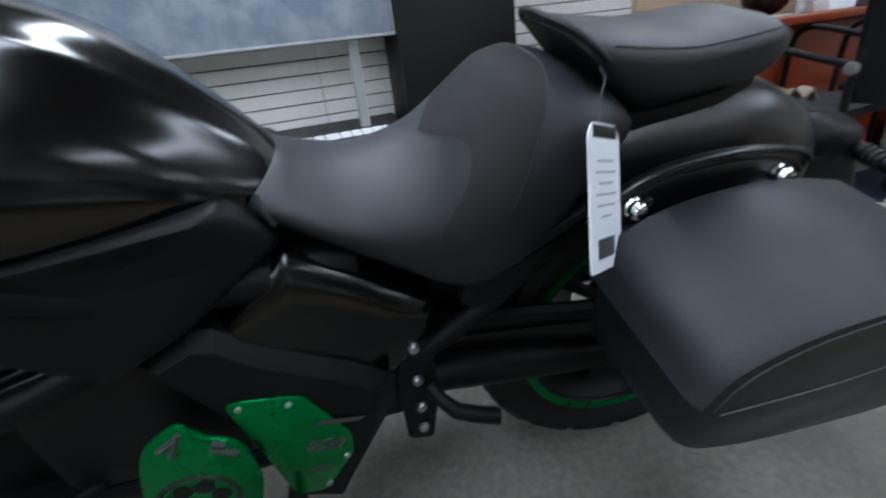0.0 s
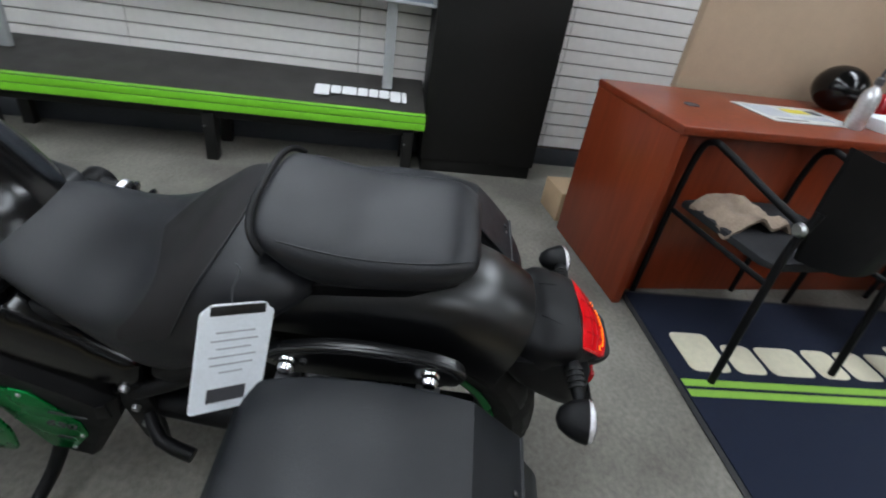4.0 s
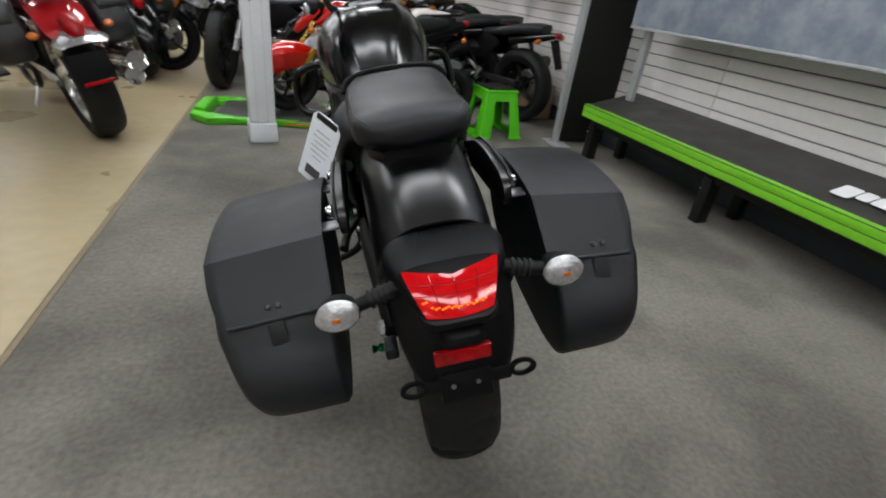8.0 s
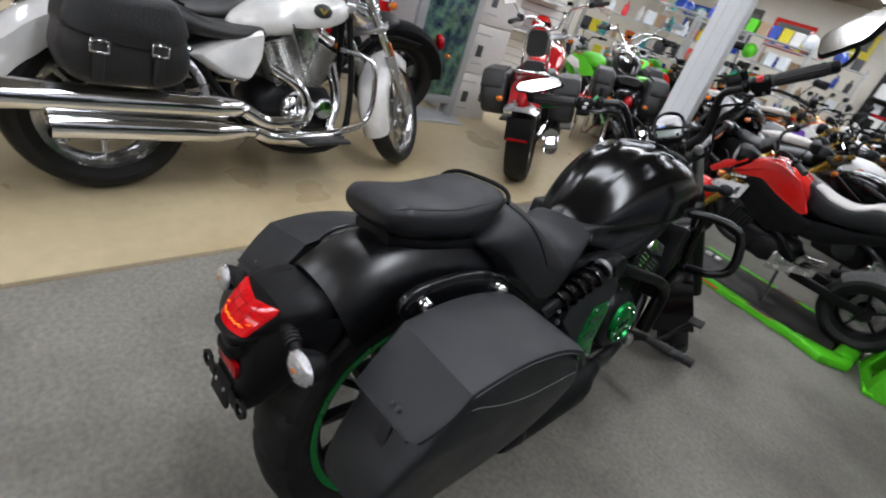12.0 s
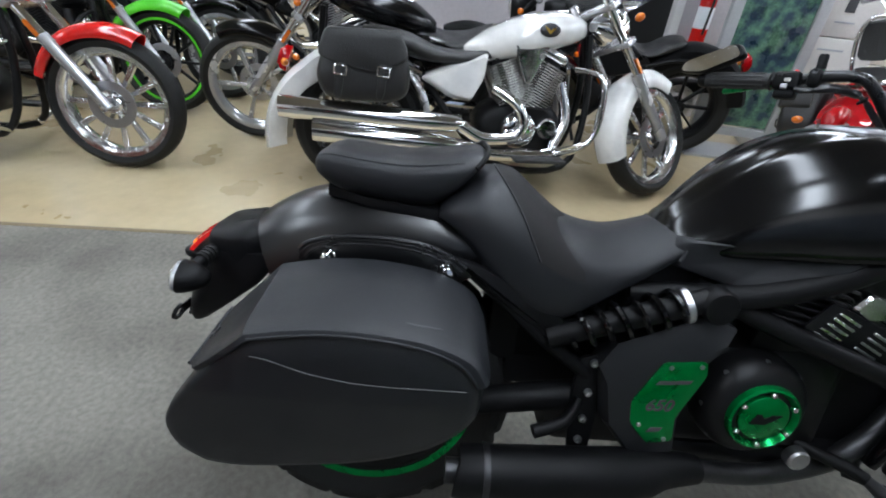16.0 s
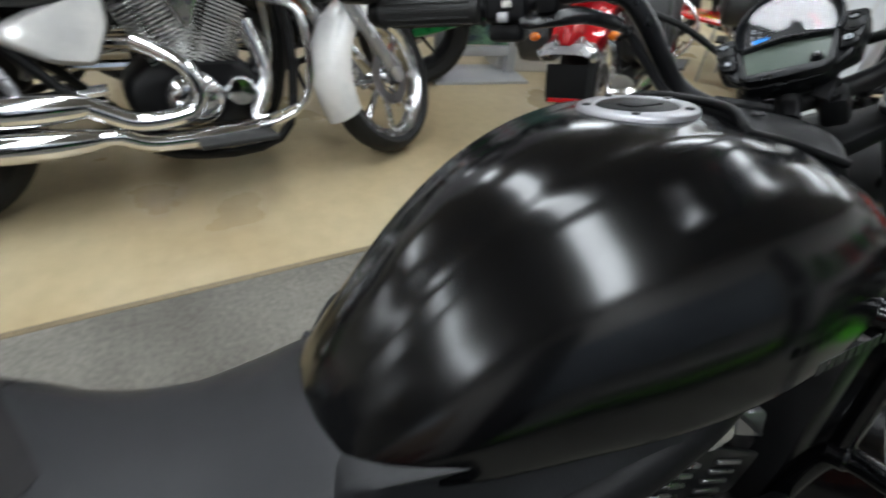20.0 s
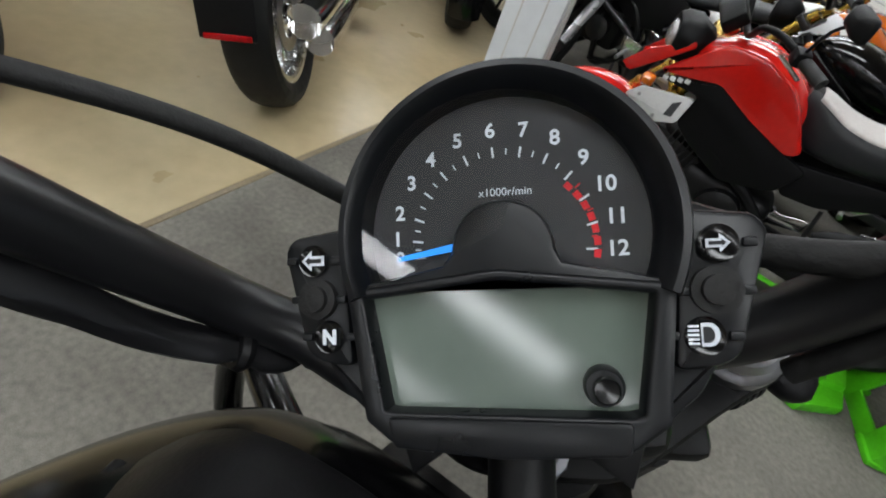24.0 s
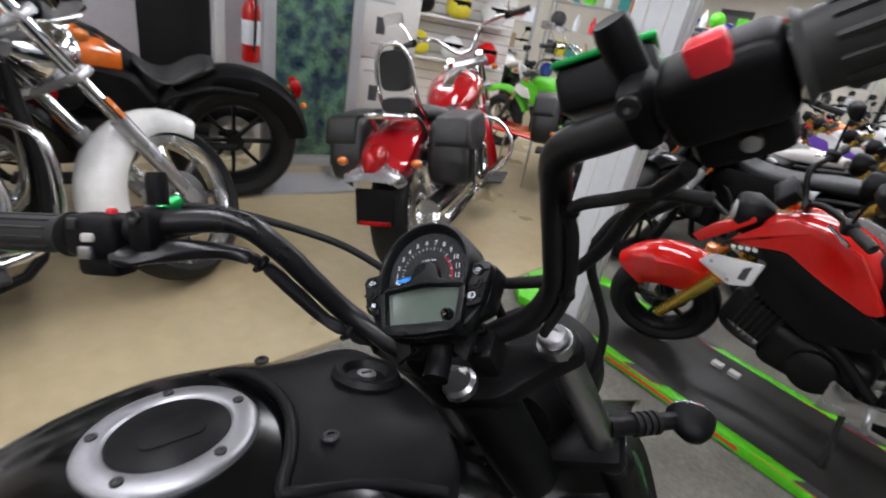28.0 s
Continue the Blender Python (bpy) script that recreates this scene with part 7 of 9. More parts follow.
tray = thing("bike_platform", "low black display platform with wide lime green ends", "platform", pose(-0.22, 2.965, 0, 0, 0, -1))
part("deck", box(1.62, 0.50, 0.028, (-0.02, 0, 0.030), 0.006), M["shelf_black"], tray, "black rubbered deck")
for s, L in ((-1, 0.99), (1, 0.91)):
    end = [(s * (L - 0.29), -0.29), (s * (L - 0.13), -0.33), (s * L, -0.22), (s * L, 0.22), (s * (L - 0.13), 0.33), (s * (L - 0.29), 0.29), (s * (L - 0.29), 0.23), (s * (L - 0.09), 0.17), (s * (L - 0.09), -0.17), (s * (L - 0.29), -0.23)]
    part("end_frame", slab(end if s > 0 else end[::-1], 0.05, None, 0.012), M["lime"], tray, "lime green moulded end")
    part("end_block", slab(rounded([(s * (L - 0.10), -0.19), (s * (L - 0.01), -0.15), (s * (L - 0.01), 0.15), (s * (L - 0.10), 0.19)] if s > 0 else [(s * (L - 0.10), 0.19), (s * (L - 0.01), 0.15), (s * (L - 0.01), -0.15), (s * (L - 0.10), -0.19)], 0.02), 0.075, None, 0.014), M["lime"], tray, "raised lime green end stop")
    part("side_rim", box(1.46, 0.055, 0.045, (-0.02, s * 0.262, 0.023), 0.010), M["lime"], tray, "lime green side rim")
    part("side_print", box(0.55, 0.004, 0.010, (-0.1, s * 0.2905, 0.024)), M["red_switch"], tray)
    for x in (-0.30, 0.34):
        part("rim_decal", slab([(x, s * 0.262 - 0.020), (x + 0.13, s * 0.262 - 0.020), (x + 0.18, s * 0.262 + 0.018), (x + 0.03, s * 0.262 + 0.018)], 0.002, Matrix.Translation((0, 0, 0.0446))), M["print_dark"], tray, "dark angular decal")
        part("rim_pinstripe", box(0.30, 0.003, 0.001, (x + 0.02, s * 0.262 - 0.024, 0.0452)), M["red_switch"], tray)

for x in (-0.08, -0.01):
    part("tie_block", box(0.045, 0.035, 0.022, (x, 0.112, 0.055), 0.005), M["cabinet_white"], tray, "pale tie-down block")
    part("tie_strap", box(0.030, 0.030, 0.010, (x + 0.004, 0.140, 0.049), 0.003), M["matt_black"], tray)


def stool(m, label):
    t = thing("bike_stand", label, "bike stand", m, "green bike stands")
    lo, hi, h = 0.185, 0.125, 0.345
    # four sloping sides, each with an opening
    for k in range(4):
        q = Matrix.Rotation(k * math.pi / 2, 4, "Z")
        n_ = V((0, -math.cos(math.atan2(lo - hi, h)), math.sin(math.atan2(lo - hi, h))))
        fm = frame_of((0, -lo, 0), (1, 0, 0), n_)
        hh = math.hypot(h, lo - hi)
        bms = []
        for sx in (-1, 1):
            bms.append(slab([(sx * lo, 0), (sx * 0.085, 0), (sx * 0.055, hh), (sx * hi, hh)] if sx > 0 else [(sx * hi, hh), (sx * 0.055, hh), (sx * 0.085, 0), (sx * lo, 0)], 0.014, fm @ Matrix.Translation((0, 0, -0.014)), 0.003))
        bms.append(slab([(-0.065, hh * 0.80), (0.065, hh * 0.80), (0.056, hh), (-0.056, hh)], 0.014, fm @ Matrix.Translation((0, 0, -0.014)), 0.003))
        if k % 2:
            bms.append(slab([(-0.09, 0.0), (0.09, 0.0), (0.084, hh * 0.16), (-0.084, hh * 0.16)], 0.014, fm @ Matrix.Translation((0, 0, -0.014)), 0.003))
        bm_ = join(*bms)
        bmesh.ops.transform(bm_, matrix=q, verts=bm_.verts)
        part("side", bm_, M["lime"], t, "lime green moulded side")
    part("top_rim", box(0.27, 0.27, 0.02, (0, 0, h), 0.008), M["lime"], t)
    part("top_pad", box(0.235, 0.235, 0.014, (0, 0, h + 0.014), 0.005), M["rubber"], t, "black rubber top pad")
    for k in range(4):
        q = Matrix.Rotation(k * math.pi / 2, 4, "Z")
        part("foot", box(0.11, 0.05, 0.02, m=q @ Matrix.Translation((lo - 0.05, -lo + 0.015, 0.010)), bevel=0.005), M["lime"], t)
    return t


stool(pose(0.925, 2.84, 0, 0, 0, 14), "lime green plastic bike stand with a black rubber top")

# ---------- the other motorcycles ----------
def fender_arch(parent, c, R0, width, a0, a1, mat_, name, label, skirt=0.0, n=22, flare=0.0):
    """A mudguard round a wheel at c, from angle a0 to a1 (degrees from straight up, forward positive), with side skirts."""
    rows_ = []
    for k in range(n + 1):
        a = radians(a0 + (a1 - a0) * k / n)
        d = V((0, math.sin(a), math.cos(a)))
        R = R0 + flare * max(0.0, -math.degrees(a) - 45) / 70
        hw = width / 2 * (0.72 + 0.28 * math.sin(math.pi * min(1, max(0.0, k / n + 0.12)))) if skirt else width / 2
        o = [c + d * (R - skirt) + V((-hw, 0, 0)), c + d * (R - 0.02) + V((-hw * 0.97, 0, 0)), c + d * (R + 0.006) + V((-hw * 0.6, 0, 0)), c + d * (R + 0.014), c + d * (R + 0.006) + V((hw * 0.6, 0, 0)), c + d * (R - 0.02) + V((hw * 0.97, 0, 0)), c + d * (R - skirt) + V((hw, 0, 0))]
        i = [p - d * 0.006 + V((-math.copysign(0.005, p.x - c.x), 0, 0)) for p in o[::-1]]
        rows_.append(o + i)
    return part(name, loft(rows_), mat_, parent, label, sharp=50)


def v_twin(b, at, fin_mat, case_mat, angle=25, h=0.30, fins=13):
    """Two finned cylinders over a crankcase."""
    at = V(at)
    eng = part("crankcase", loft([[V((x, at.y + v * k, at.z + w * k)) for v, w in rounded([(-0.20, -0.10), (0.18, -0.12), (0.24, 0.0), (0.16, 0.12), (-0.14, 0.13), (-0.24, 0.04)], 0.05)] for x, k in ((-0.13, 0.85), (-0.10, 1), (0.10, 1), (0.13, 0.85))]), M["engine"], b, "black crankcase", sharp=50)
    for s in (-1, 1):
        part("case_cover", lathe([(0.095, 0), (0.095, 0.02), (0.08, 0.04), (0.05, 0.05), (0, 0.052)], frame_of((s * 0.125, at.y - 0.02, at.z), (0, 1, 0), (s, 0, 0)), 28), case_mat, b, "polished engine cover")
        part("timing_cover", lathe([(0.055, 0), (0.055, 0.02), (0.045, 0.035), (0, 0.037)], frame_of((s * 0.125, at.y + 0.13, at.z + 0.01), (0, 1, 0), (s, 0, 0)), 24), case_mat, b)
    for s in (-1, 1):
        m = Matrix.Translation(at + V((0, 0, 0.06))) @ Matrix.Rotation(radians(-angle * s), 4, "X")
        cyl = part("cylinder", box(0.15, 0.13, h, (0, 0, h / 2 + 0.02), 0.015, m=m), M["engine"], b, "finned engine cylinder")
        fin_me = mesh_of("fin", box(0.235, 0.190, 0.0062, bevel=0.002, seg=1), fin_mat)
        for k in range(fins):
            share("fin", fin_me, cyl, m @ Matrix.Translation((0, 0, 0.06 + (h - 0.08) * k / (fins - 1))))
        part("rocker_cover", box(0.19, 0.16, 0.05, (0, 0, h + 0.03), 0.02, m=m, seg=3), case_mat, cyl, "polished rocker cover")
    return eng


def saddle_bag(b, s, at, L, H, W, mat_):
    """A soft leather bag with a buckled flap on the side s."""
    at = V(at)
    out = rounded([(-L / 2, -H * 0.12), (-L * 0.43, -H * 0.42), (-L * 0.22, -H / 2), (L * 0.30, -H / 2), (L * 0.47, -H * 0.38), (L / 2, -H * 0.06), (L * 0.44, H * 0.26), (L * 0.36, H / 2), (-L * 0.36, H / 2), (-L * 0.43, H * 0.22)], 0.045)
    bag_ = part("saddlebag", loft([[V((at.x + s * W * (x - 0.10 * max(0.0, w / H) * x), at.y + v * k, at.z + w * k)) for v, w in out] for x, k in ((0, 0.92), (0.12, 1), (0.78, 1), (0.93, 0.96), (0.99, 0.88), (1.02, 0.6))]), mat_, b, "soft black leather saddlebag", sharp=60)
    flap_ = rounded([(-L * 0.455, H * 0.14), (-L * 0.26, H * 0.06), (L * 0.02, -H * 0.02), (L * 0.20, -H * 0.03), (L * 0.36, H * 0.08), (L * 0.465, H * 0.14), (L * 0.44, H * 0.30), (L * 0.37, H * 0.52), (-L * 0.37, H * 0.52), (-L * 0.44, H * 0.28)], 0.022)
    part("flap", loft([[V((at.x + s * W * (x - 0.10 * max(0.0, w / H) * x), at.y + v * k, at.z + 0.003 + w * (k + 0.02))) for v, w in flap_] for x, k in ((0.2, 1.02), (0.95, 1.02), (1.06, 0.99), (1.09, 0.95), (1.10, 0.8))]), mat_, bag_, "overlapping flap with a waved edge", sharp=60)
    for k in (-0.24, 0.20):
        sm = frame_of(at + V((s * W * 1.09, L * k, -H * 0.10)), (0, 1, 0), (s, 0, 0)) @ Matrix.Rotation(radians(-8 * s), 4, "Z")
        part("strap", slab(rounded([(-0.020, 0.050), (0.020, 0.050), (0.017, -0.085), (0.0, -0.100), (-0.017, -0.085)], 0.006), 0.010, sm @ Matrix.Translation((0, 0, -0.004)), 0.003), mat_, bag_, "leather strap")
        part("buckle", join(*[box(sx, sy, 0.006, (px, py, 0.009), 0.002, m=sm, seg=1) for px, py, sx, sy in ((0, 0.040, 0.058, 0.007), (0, 0.004, 0.058, 0.007), (-0.026, 0.022, 0.007, 0.036), (0.026, 0.022, 0.007, 0.036))]), M["chrome"], bag_, "chrome buckle")
    return bag_


def bars(b, head, width, rise, back, mat_, grips=True, r=0.0125, lever=None):
    """A handlebar on the steering head with grips, pods and levers."""
    h = V(head)
    for s in (-1, 1):
        p = [h, h + V((s * 0.05, 0, 0.01)), h + V((s * width * 0.35, 0.01, rise * 0.8)), h + V((s * width * 0.55, -back * 0.3, rise)), h + V((s * width, -back, rise * 0.95))]
        part("handlebar", tube(p, r, 10, 4), mat_, b)
        g0, g1 = p[3].lerp(p[4], 0.4), p[4]
        if grips:
            part("grip", tube([g0, g1], 0.018, 12), M["grip"], b, "black rubber grip")
            part("switch_pod", box(0.05, 0.045, 0.045, g0, 0.01), M["black_plastic"], b)
            part("lever", tube([g0 + V((0, 0.05, -0.01)), g1 + V((-s * 0.02, 0.05, -0.02))], 0.006, 8), lever or M["chrome"], b, "hand lever")
            mp = g0 + V((s * 0.08, -0.02, 0.16))
            part("mirror_stem", tube([g0, g0 + V((s * 0.03, 0, 0.1)), mp], 0.005, 8, 3), mat_, b)
            part("mirror", loft([[mp + V((x * k, y, z * k)) for x, z in rounded([(-0.06, -0.03), (0.06, -0.035), (0.07, 0.02), (-0.05, 0.035)], 0.02)] for y, k in ((-0.012, 0.95), (0, 1), (0.02, 0.8), (0.03, 0.4))]), mat_, b, "rear-view mirror")


def fork(b, axle, head, mat_, lower=None, gap=0.10, boots=True):
    a, h = V(axle), V(head)
    for s in (-1, 1):
        o = V((s * gap, 0, 0))
        part("fork_tube", tube([a.lerp(h, 0.35) + o, h + (h - a) * 0.06 + o], 0.0225, 12), mat_, b, "fork tube")
        part("fork_leg", tube([a + o + (a - h) * 0.02, a.lerp(h, 0.50) + o], [0.026, 0.031], 12), lower or mat_, b, "fork lower leg")
        part("fork_reflector", box(0.004, 0.02, 0.08, (0, 0, 0), 0.004, m=frame_of(a.lerp(h, 0.55) + o + V((s * 0.030, 0, 0)), (1, 0, 0), h - a)), M["amber"], b, "orange fork reflector")
    for k in (0.72, 0.98):
        part("fork_yoke", box(gap * 2 + 0.09, 0.07, 0.03, m=frame_of(a.lerp(h, k), (1, 0, 0), h - a), bevel=0.008), lower or mat_, b)


FRONT = ("front_wheel", "front_fender", "fork_tube", "fork_leg", "fork_reflector", "fork_yoke", "handlebar", "grip", "switch_pod", "lever", "mirror_stem", "mirror", "headlight", "headlight_lens", "front_signal", "instrument", "windshield", "number_board")


def steer(b, axle, head, deg):
    """Turns the front end of a bike to its left about the steering axis."""
    ax = (V(head) - V(axle)).normalized()
    m = Matrix.Translation(head) @ Matrix.Rotation(radians(deg), 4, ax) @ Matrix.Translation(-V(head))
    for o in b.children:
        if o.name.split(".")[0] in FRONT:
            o.matrix_basis = m @ o.matrix_basis


def cruiser(m, label, paint, rear_paint=None, wb=1.64, chrome=True, bags=True, back_rest=False, windshield=False, R=(0.33, 0.32), spokes=8, rim=None, white=False, plate=False, two_pipes=True, valance=True, tape=None, emblem=False, blackout=False, pipe=True, turned=0.0, bag_z=0.66, rear_end=-106, low=0.0, bag_l=0.46, bag_h=0.32, solo=False):
    """A large road cruiser; its rear wheel stands at the origin of m, its front lies along +y."""
    b = thing("motorcycle", label, "motorcycle", m, "motorcycles on show")
    bright = M["engine"] if blackout else M["chrome"]
    rim = rim or (M["engine"] if blackout else M["alloy"])
    rear, frontc = V((0, 0, R[0])), V((0, wb, R[1]))
    head = V((0, wb - 0.44, 0.94))
    wheel(b, rear, R[0], 0.17, R[0] - 0.10, rim, spokes, disc=0.12, tread=False, name="rear_wheel", tape=tape)
    wheel(b, frontc, R[1], 0.115, R[1] - 0.066, rim, spokes, disc=0.115, tread=False, name="front_wheel", tape=tape, double=not blackout)
    fender_arch(b, rear, R[0] + (0.095 if plate else 0.06), 0.235 if plate else 0.23, rear_end if valance else -80, 45, rear_paint or paint, "rear_fender", "painted rear mudguard", 0.10, flare=(0.45 if plate else 0.10) if valance else 0.0)
    fender_arch(b, frontc, R[1] + 0.035, 0.175, -112 if valance else -70, 28, paint, "front_fender", "painted front mudguard", 0.085 if valance else 0.05)
    fork(b, frontc, head, bright, M["silver_paint"] if chrome else M["engine"])
    TK = [(0.62, 0.72, 0.775, 0.03), (0.66, 0.715, 0.81, 0.08), (0.75, 0.715, 0.87, 0.125), (0.88, 0.735, 0.925, 0.155), (1.02, 0.77, 0.955, 0.16), (1.14, 0.81, 0.955, 0.135), (1.21, 0.84, 0.93, 0.08)]
    sh = wb - 1.64 - 0.05
    part("tank", loft([ring(v + sh, lo - low, hi - low, hw, 28, 2.3, 2.8, widest=0.42) for v, lo, hi, hw, _, _ in smooth_rows(TK, 3)]), paint, b, "painted teardrop fuel tank", sharp=60)
    part("tank_console", loft([ring(v + sh, lo - low, hi - low, hw, 14, 3, 3) for v, lo, hi, hw in ((0.76, 0.86, 0.885, 0.03), (0.95, 0.93, 0.952, 0.05), (1.12, 0.945, 0.968, 0.04))]), bright, b)
    if emblem:
        for s in (-1, 1):
            em = frame_of((s * 0.158, 1.00 + sh, 0.872 - low), (0, 1, 0), (s, 0, 0.12))
            part("tank_badge", lathe([(0.05, 0), (0.05, 0.004), (0.044, 0.007), (0, 0.008)], em @ Matrix.Diagonal((1, 0.62, 1, 1)), 28), M["dark_metal"], b, "oval dark tank badge")
            part("badge_mark", slab([(-0.03, 0.014), (0, -0.02), (0.03, 0.014), (0.012, 0.008), (0, -0.004), (-0.012, 0.008)], 0.002, em @ Matrix.Translation((0, 0, 0.008))), M["gold"], b)
    part("side_cover", loft([[V((x, v, w)) for v, w in [(0.55 + (a - 0.55) * k, 0.60 + (c - 0.60) * k) for a, c in (rounded([(0.29, 0.585), (0.44, 0.655), (0.62, 0.715), (0.61, 0.60), (0.55, 0.485), (0.44, 0.50)], 0.025) if emblem else rounded([(0.34, 0.56), (0.44, 0.69), (0.62, 0.73), (0.78, 0.71), (0.72, 0.56), (0.55, 0.50)], 0.04))]] for x, k in ((-0.155, 0.85), (-0.13, 1), (0.13, 1), (0.155, 0.85))]), paint, b, "painted side cover", sharp=50)
    ST = [(0.02, 0.73, 0.80, 0.10), (0.12, 0.70, 0.80, 0.14), (0.25, 0.67, 0.775, 0.155), (0.38, 0.65, 0.725, 0.165), (0.52, 0.655, 0.715, 0.15), (0.64, 0.68, 0.745, 0.11), (0.72, 0.71, 0.79, 0.07)]
    if solo:
        ST = [(0.10 + (v - 0.02) * 0.5, lo + 0.01, hi - 0.03, hw * 0.92) for v, lo, hi, hw in ST]
    part("seat", loft([ring(v, lo, hi, hw, 24, 3, 3) for v, lo, hi, hw, _, _ in smooth_rows(ST, 3)]), M["old_leather"], b, "black leather saddle", sharp=60)
    v_twin(b, (0, 0.93 + sh, 0.36), M["engine"] if blackout else M["fin_alloy"] if emblem else M["steel"], bright, angle=24, h=0.34 if not blackout and not emblem else 0.30, fins=18 if emblem else 15)
    if not blackout:
        part("pushrod_cover", slab(rounded([(-0.092, 0.088), (0.092, 0.088), (0.012, -0.092), (-0.012, -0.092)], 0.012), 0.03, frame_of((0.120, 0.93 + sh, 0.675), (0, 1, 0), (1, 0, 0)), 0.012), M["alloy"], b, "chrome vee cover between the cylinders")
        for k in range(5):
            part("cover_dot", lathe([(0.006, 0), (0.006, 0.002), (0, 0.002)], frame_of((0.1505, 0.930 + 0.020 * (k - 2) + sh, 0.613 + 0.045 * abs(k - 2)), (0, 1, 0), (1, 0, 0)), 10), M["print_dark"], b)
    part("air_cleaner", lathe([(0.08, 0), (0.085, 0.03), (0.07, 0.055), (0, 0.06)], frame_of((-0.12, 0.91 + sh, 0.60), (0, 1, 0), (-1, 0, 0)), 24), bright, b)
    for s in (-1, 1):
        part("frame_tube", tube([(s * 0.10, 0.30, 0.60), (s * 0.12, 0.50, 0.35), (s * 0.12, 0.70, 0.17), (s * 0.12, 1.18 + sh, 0.17), (s * 0.07, 1.28 + sh, 0.45), (s * 0.03, head.y, 0.82)], 0.018, 10, 4), M["engine"], b)
        part("swingarm", tube([(s * 0.10, 0.0, R[0]), (s * 0.12, 0.55, 0.36)], 0.022, 8), bright, b)
        part("engine_guard", tube([(s * 0.10, 0.96 + sh, 0.235), (s * 0.20, 1.08 + sh, 0.25), (s * 0.255, 1.21 + sh, 0.30), (s * 0.265, 1.275 + sh, 0.39), (s * 0.262, 1.285 + sh, 0.52), (s * 0.25, 1.275 + sh, 0.62), (s * 0.20, 1.25 + sh, 0.655), (s * 0.06, 1.20 + sh, 0.66)] if emblem else [(s * 0.05, 1.27 + sh, 0.60), (s * 0.22, 1.30 + sh, 0.56), (s * 0.32, 1.28 + sh, 0.42), (s * 0.26, 1.24 + sh, 0.26), (s * 0.10, 1.20 + sh, 0.18)], 0.014, 10, 5), bright, b, "tubular engine guard")
        part("footboard", box(0.10, 0.26, 0.018, (s * 0.27, 1.0 + sh, 0.24), 0.006), M["grip"], b, "rubber footboard")
        part("foot_lever", tube([(s * 0.20, 1.0 + sh, 0.26), (s * 0.24, 1.15 + sh, 0.30), (s * 0.27, 1.22 + sh, 0.33)], 0.008, 8, 3), bright, b)
        part("fender_strut", tube([(s * 0.118, 0.30, 0.60), (s * 0.122, 0.12, 0.66), (s * 0.118, -0.10, 0.64)], 0.014, 8, 3), bright, b)
        part("turn_signal", ball(0.024, 0.018, 0.018, (s * 0.16, -0.33, 0.62)), M["amber"], b, "amber turn signal")
        part("front_signal", ball(0.025, 0.020, 0.020, (s * 0.20, head.y + 0.10, 0.86)), M["amber"], b, "amber turn signal")
    if emblem:
        for s in (-1, 1):
            part("bag_strut", tube([(s * 0.17, 0.24, 0.60), (s * 0.19, 0.30, 0.52), (s * 0.20, 0.33, 0.44), (s * 0.20, 0.32, 0.40)], [0.012, 0.018, 0.016, 0.014], 10, 4), M["silver_paint"], b, "curved silver bag strut")
            part("rocker_cover", box(0.15, 0.15, 0.05, m=Matrix.Translation((s * 0.03, 0.82 + sh, 0.735)) @ Matrix.Rotation(radians(27), 4, "X"), bevel=0.014), M["chrome"], b, "chrome rocker cover")
    if pipe:
        for k in range(2 if two_pipes else 1):
            z, dv = 0.40 - 0.105 * k, 0.14 * k
            mf = part("silencer", tube([(0.21, -0.33 + dv, z + 0.03), (0.21, -0.31 + dv, z + 0.03), (0.20, 0.35, z - 0.01), (0.19, 0.50, z - 0.015)], [0.050, 0.052, 0.050, 0.030], 18, 2), bright, b, "long chrome silencer")
            part("pipe_mouth", tube([(0.21, -0.334 + dv, z + 0.0303), (0.21, -0.30 + dv, z + 0.029)], 0.045, 16), M["print_dark"], mf)
            if k == 0:
                hp = [(0.19, 0.42, z - 0.010), (0.195, 0.50, z - 0.022), (0.20, 0.60, z - 0.075), (0.205, 0.70, z - 0.078), (0.205, 0.775, z - 0.065), (0.20, 0.812, z + 0.0), (0.185, 0.775, z + 0.085), (0.14, 0.66, z + 0.155)]
            else:
                hp = [(0.19, 0.48, z - 0.012), (0.19, 0.56, z - 0.020), (0.19, 0.64, z - 0.050), (0.19, 0.80, z - 0.056), (0.185, 0.98, z - 0.052), (0.15, 1.10 + sh, z - 0.01), (0.11, 1.16 + sh, z + 0.12), (0.08, 1.12 + sh, z + 0.30)]
            part("header_pipe", tube(hp, 0.029, 14, 6), bright, mf, "chrome header pipe")
            part("heat_shield", tube([V(p) + V((0.006, 0, 0)) for p in hp[1:5]], 0.033, 14, 5), bright, mf)
    part("headlight", lathe([(0.03, -0.11), (0.08, -0.05), (0.10, 0.0), (0.102, 0.04), (0.095, 0.05)], frame_of((0, head.y + 0.12, 0.86), (1, 0, 0), (0, 1, -0.05)), 28), bright, b, "headlight shell")
    part("headlight_lens", lathe([(0.095, 0), (0.06, 0.02), (0, 0.03)], frame_of((0, head.y + 0.168, 0.858), (1, 0, 0), (0, 1, -0.05)), 28), M["clear_lens"], b)
    bars(b, head + V((0, -0.03, 0.06)), 0.42, 0.14, 0.22, bright)
    tlb = part("tail_light", lathe([(0.05, 0), (0.048, 0.03), (0.03, 0.05), (0, 0.055)], frame_of((0, -0.335, 0.62) if valance else (0, -0.30, 0.66), (1, 0, 0), (0, -1, 0.35)) @ Matrix.Diagonal((0.8, 1.25, 1, 1)), 24), M["red_lens"], b, "red tail light")
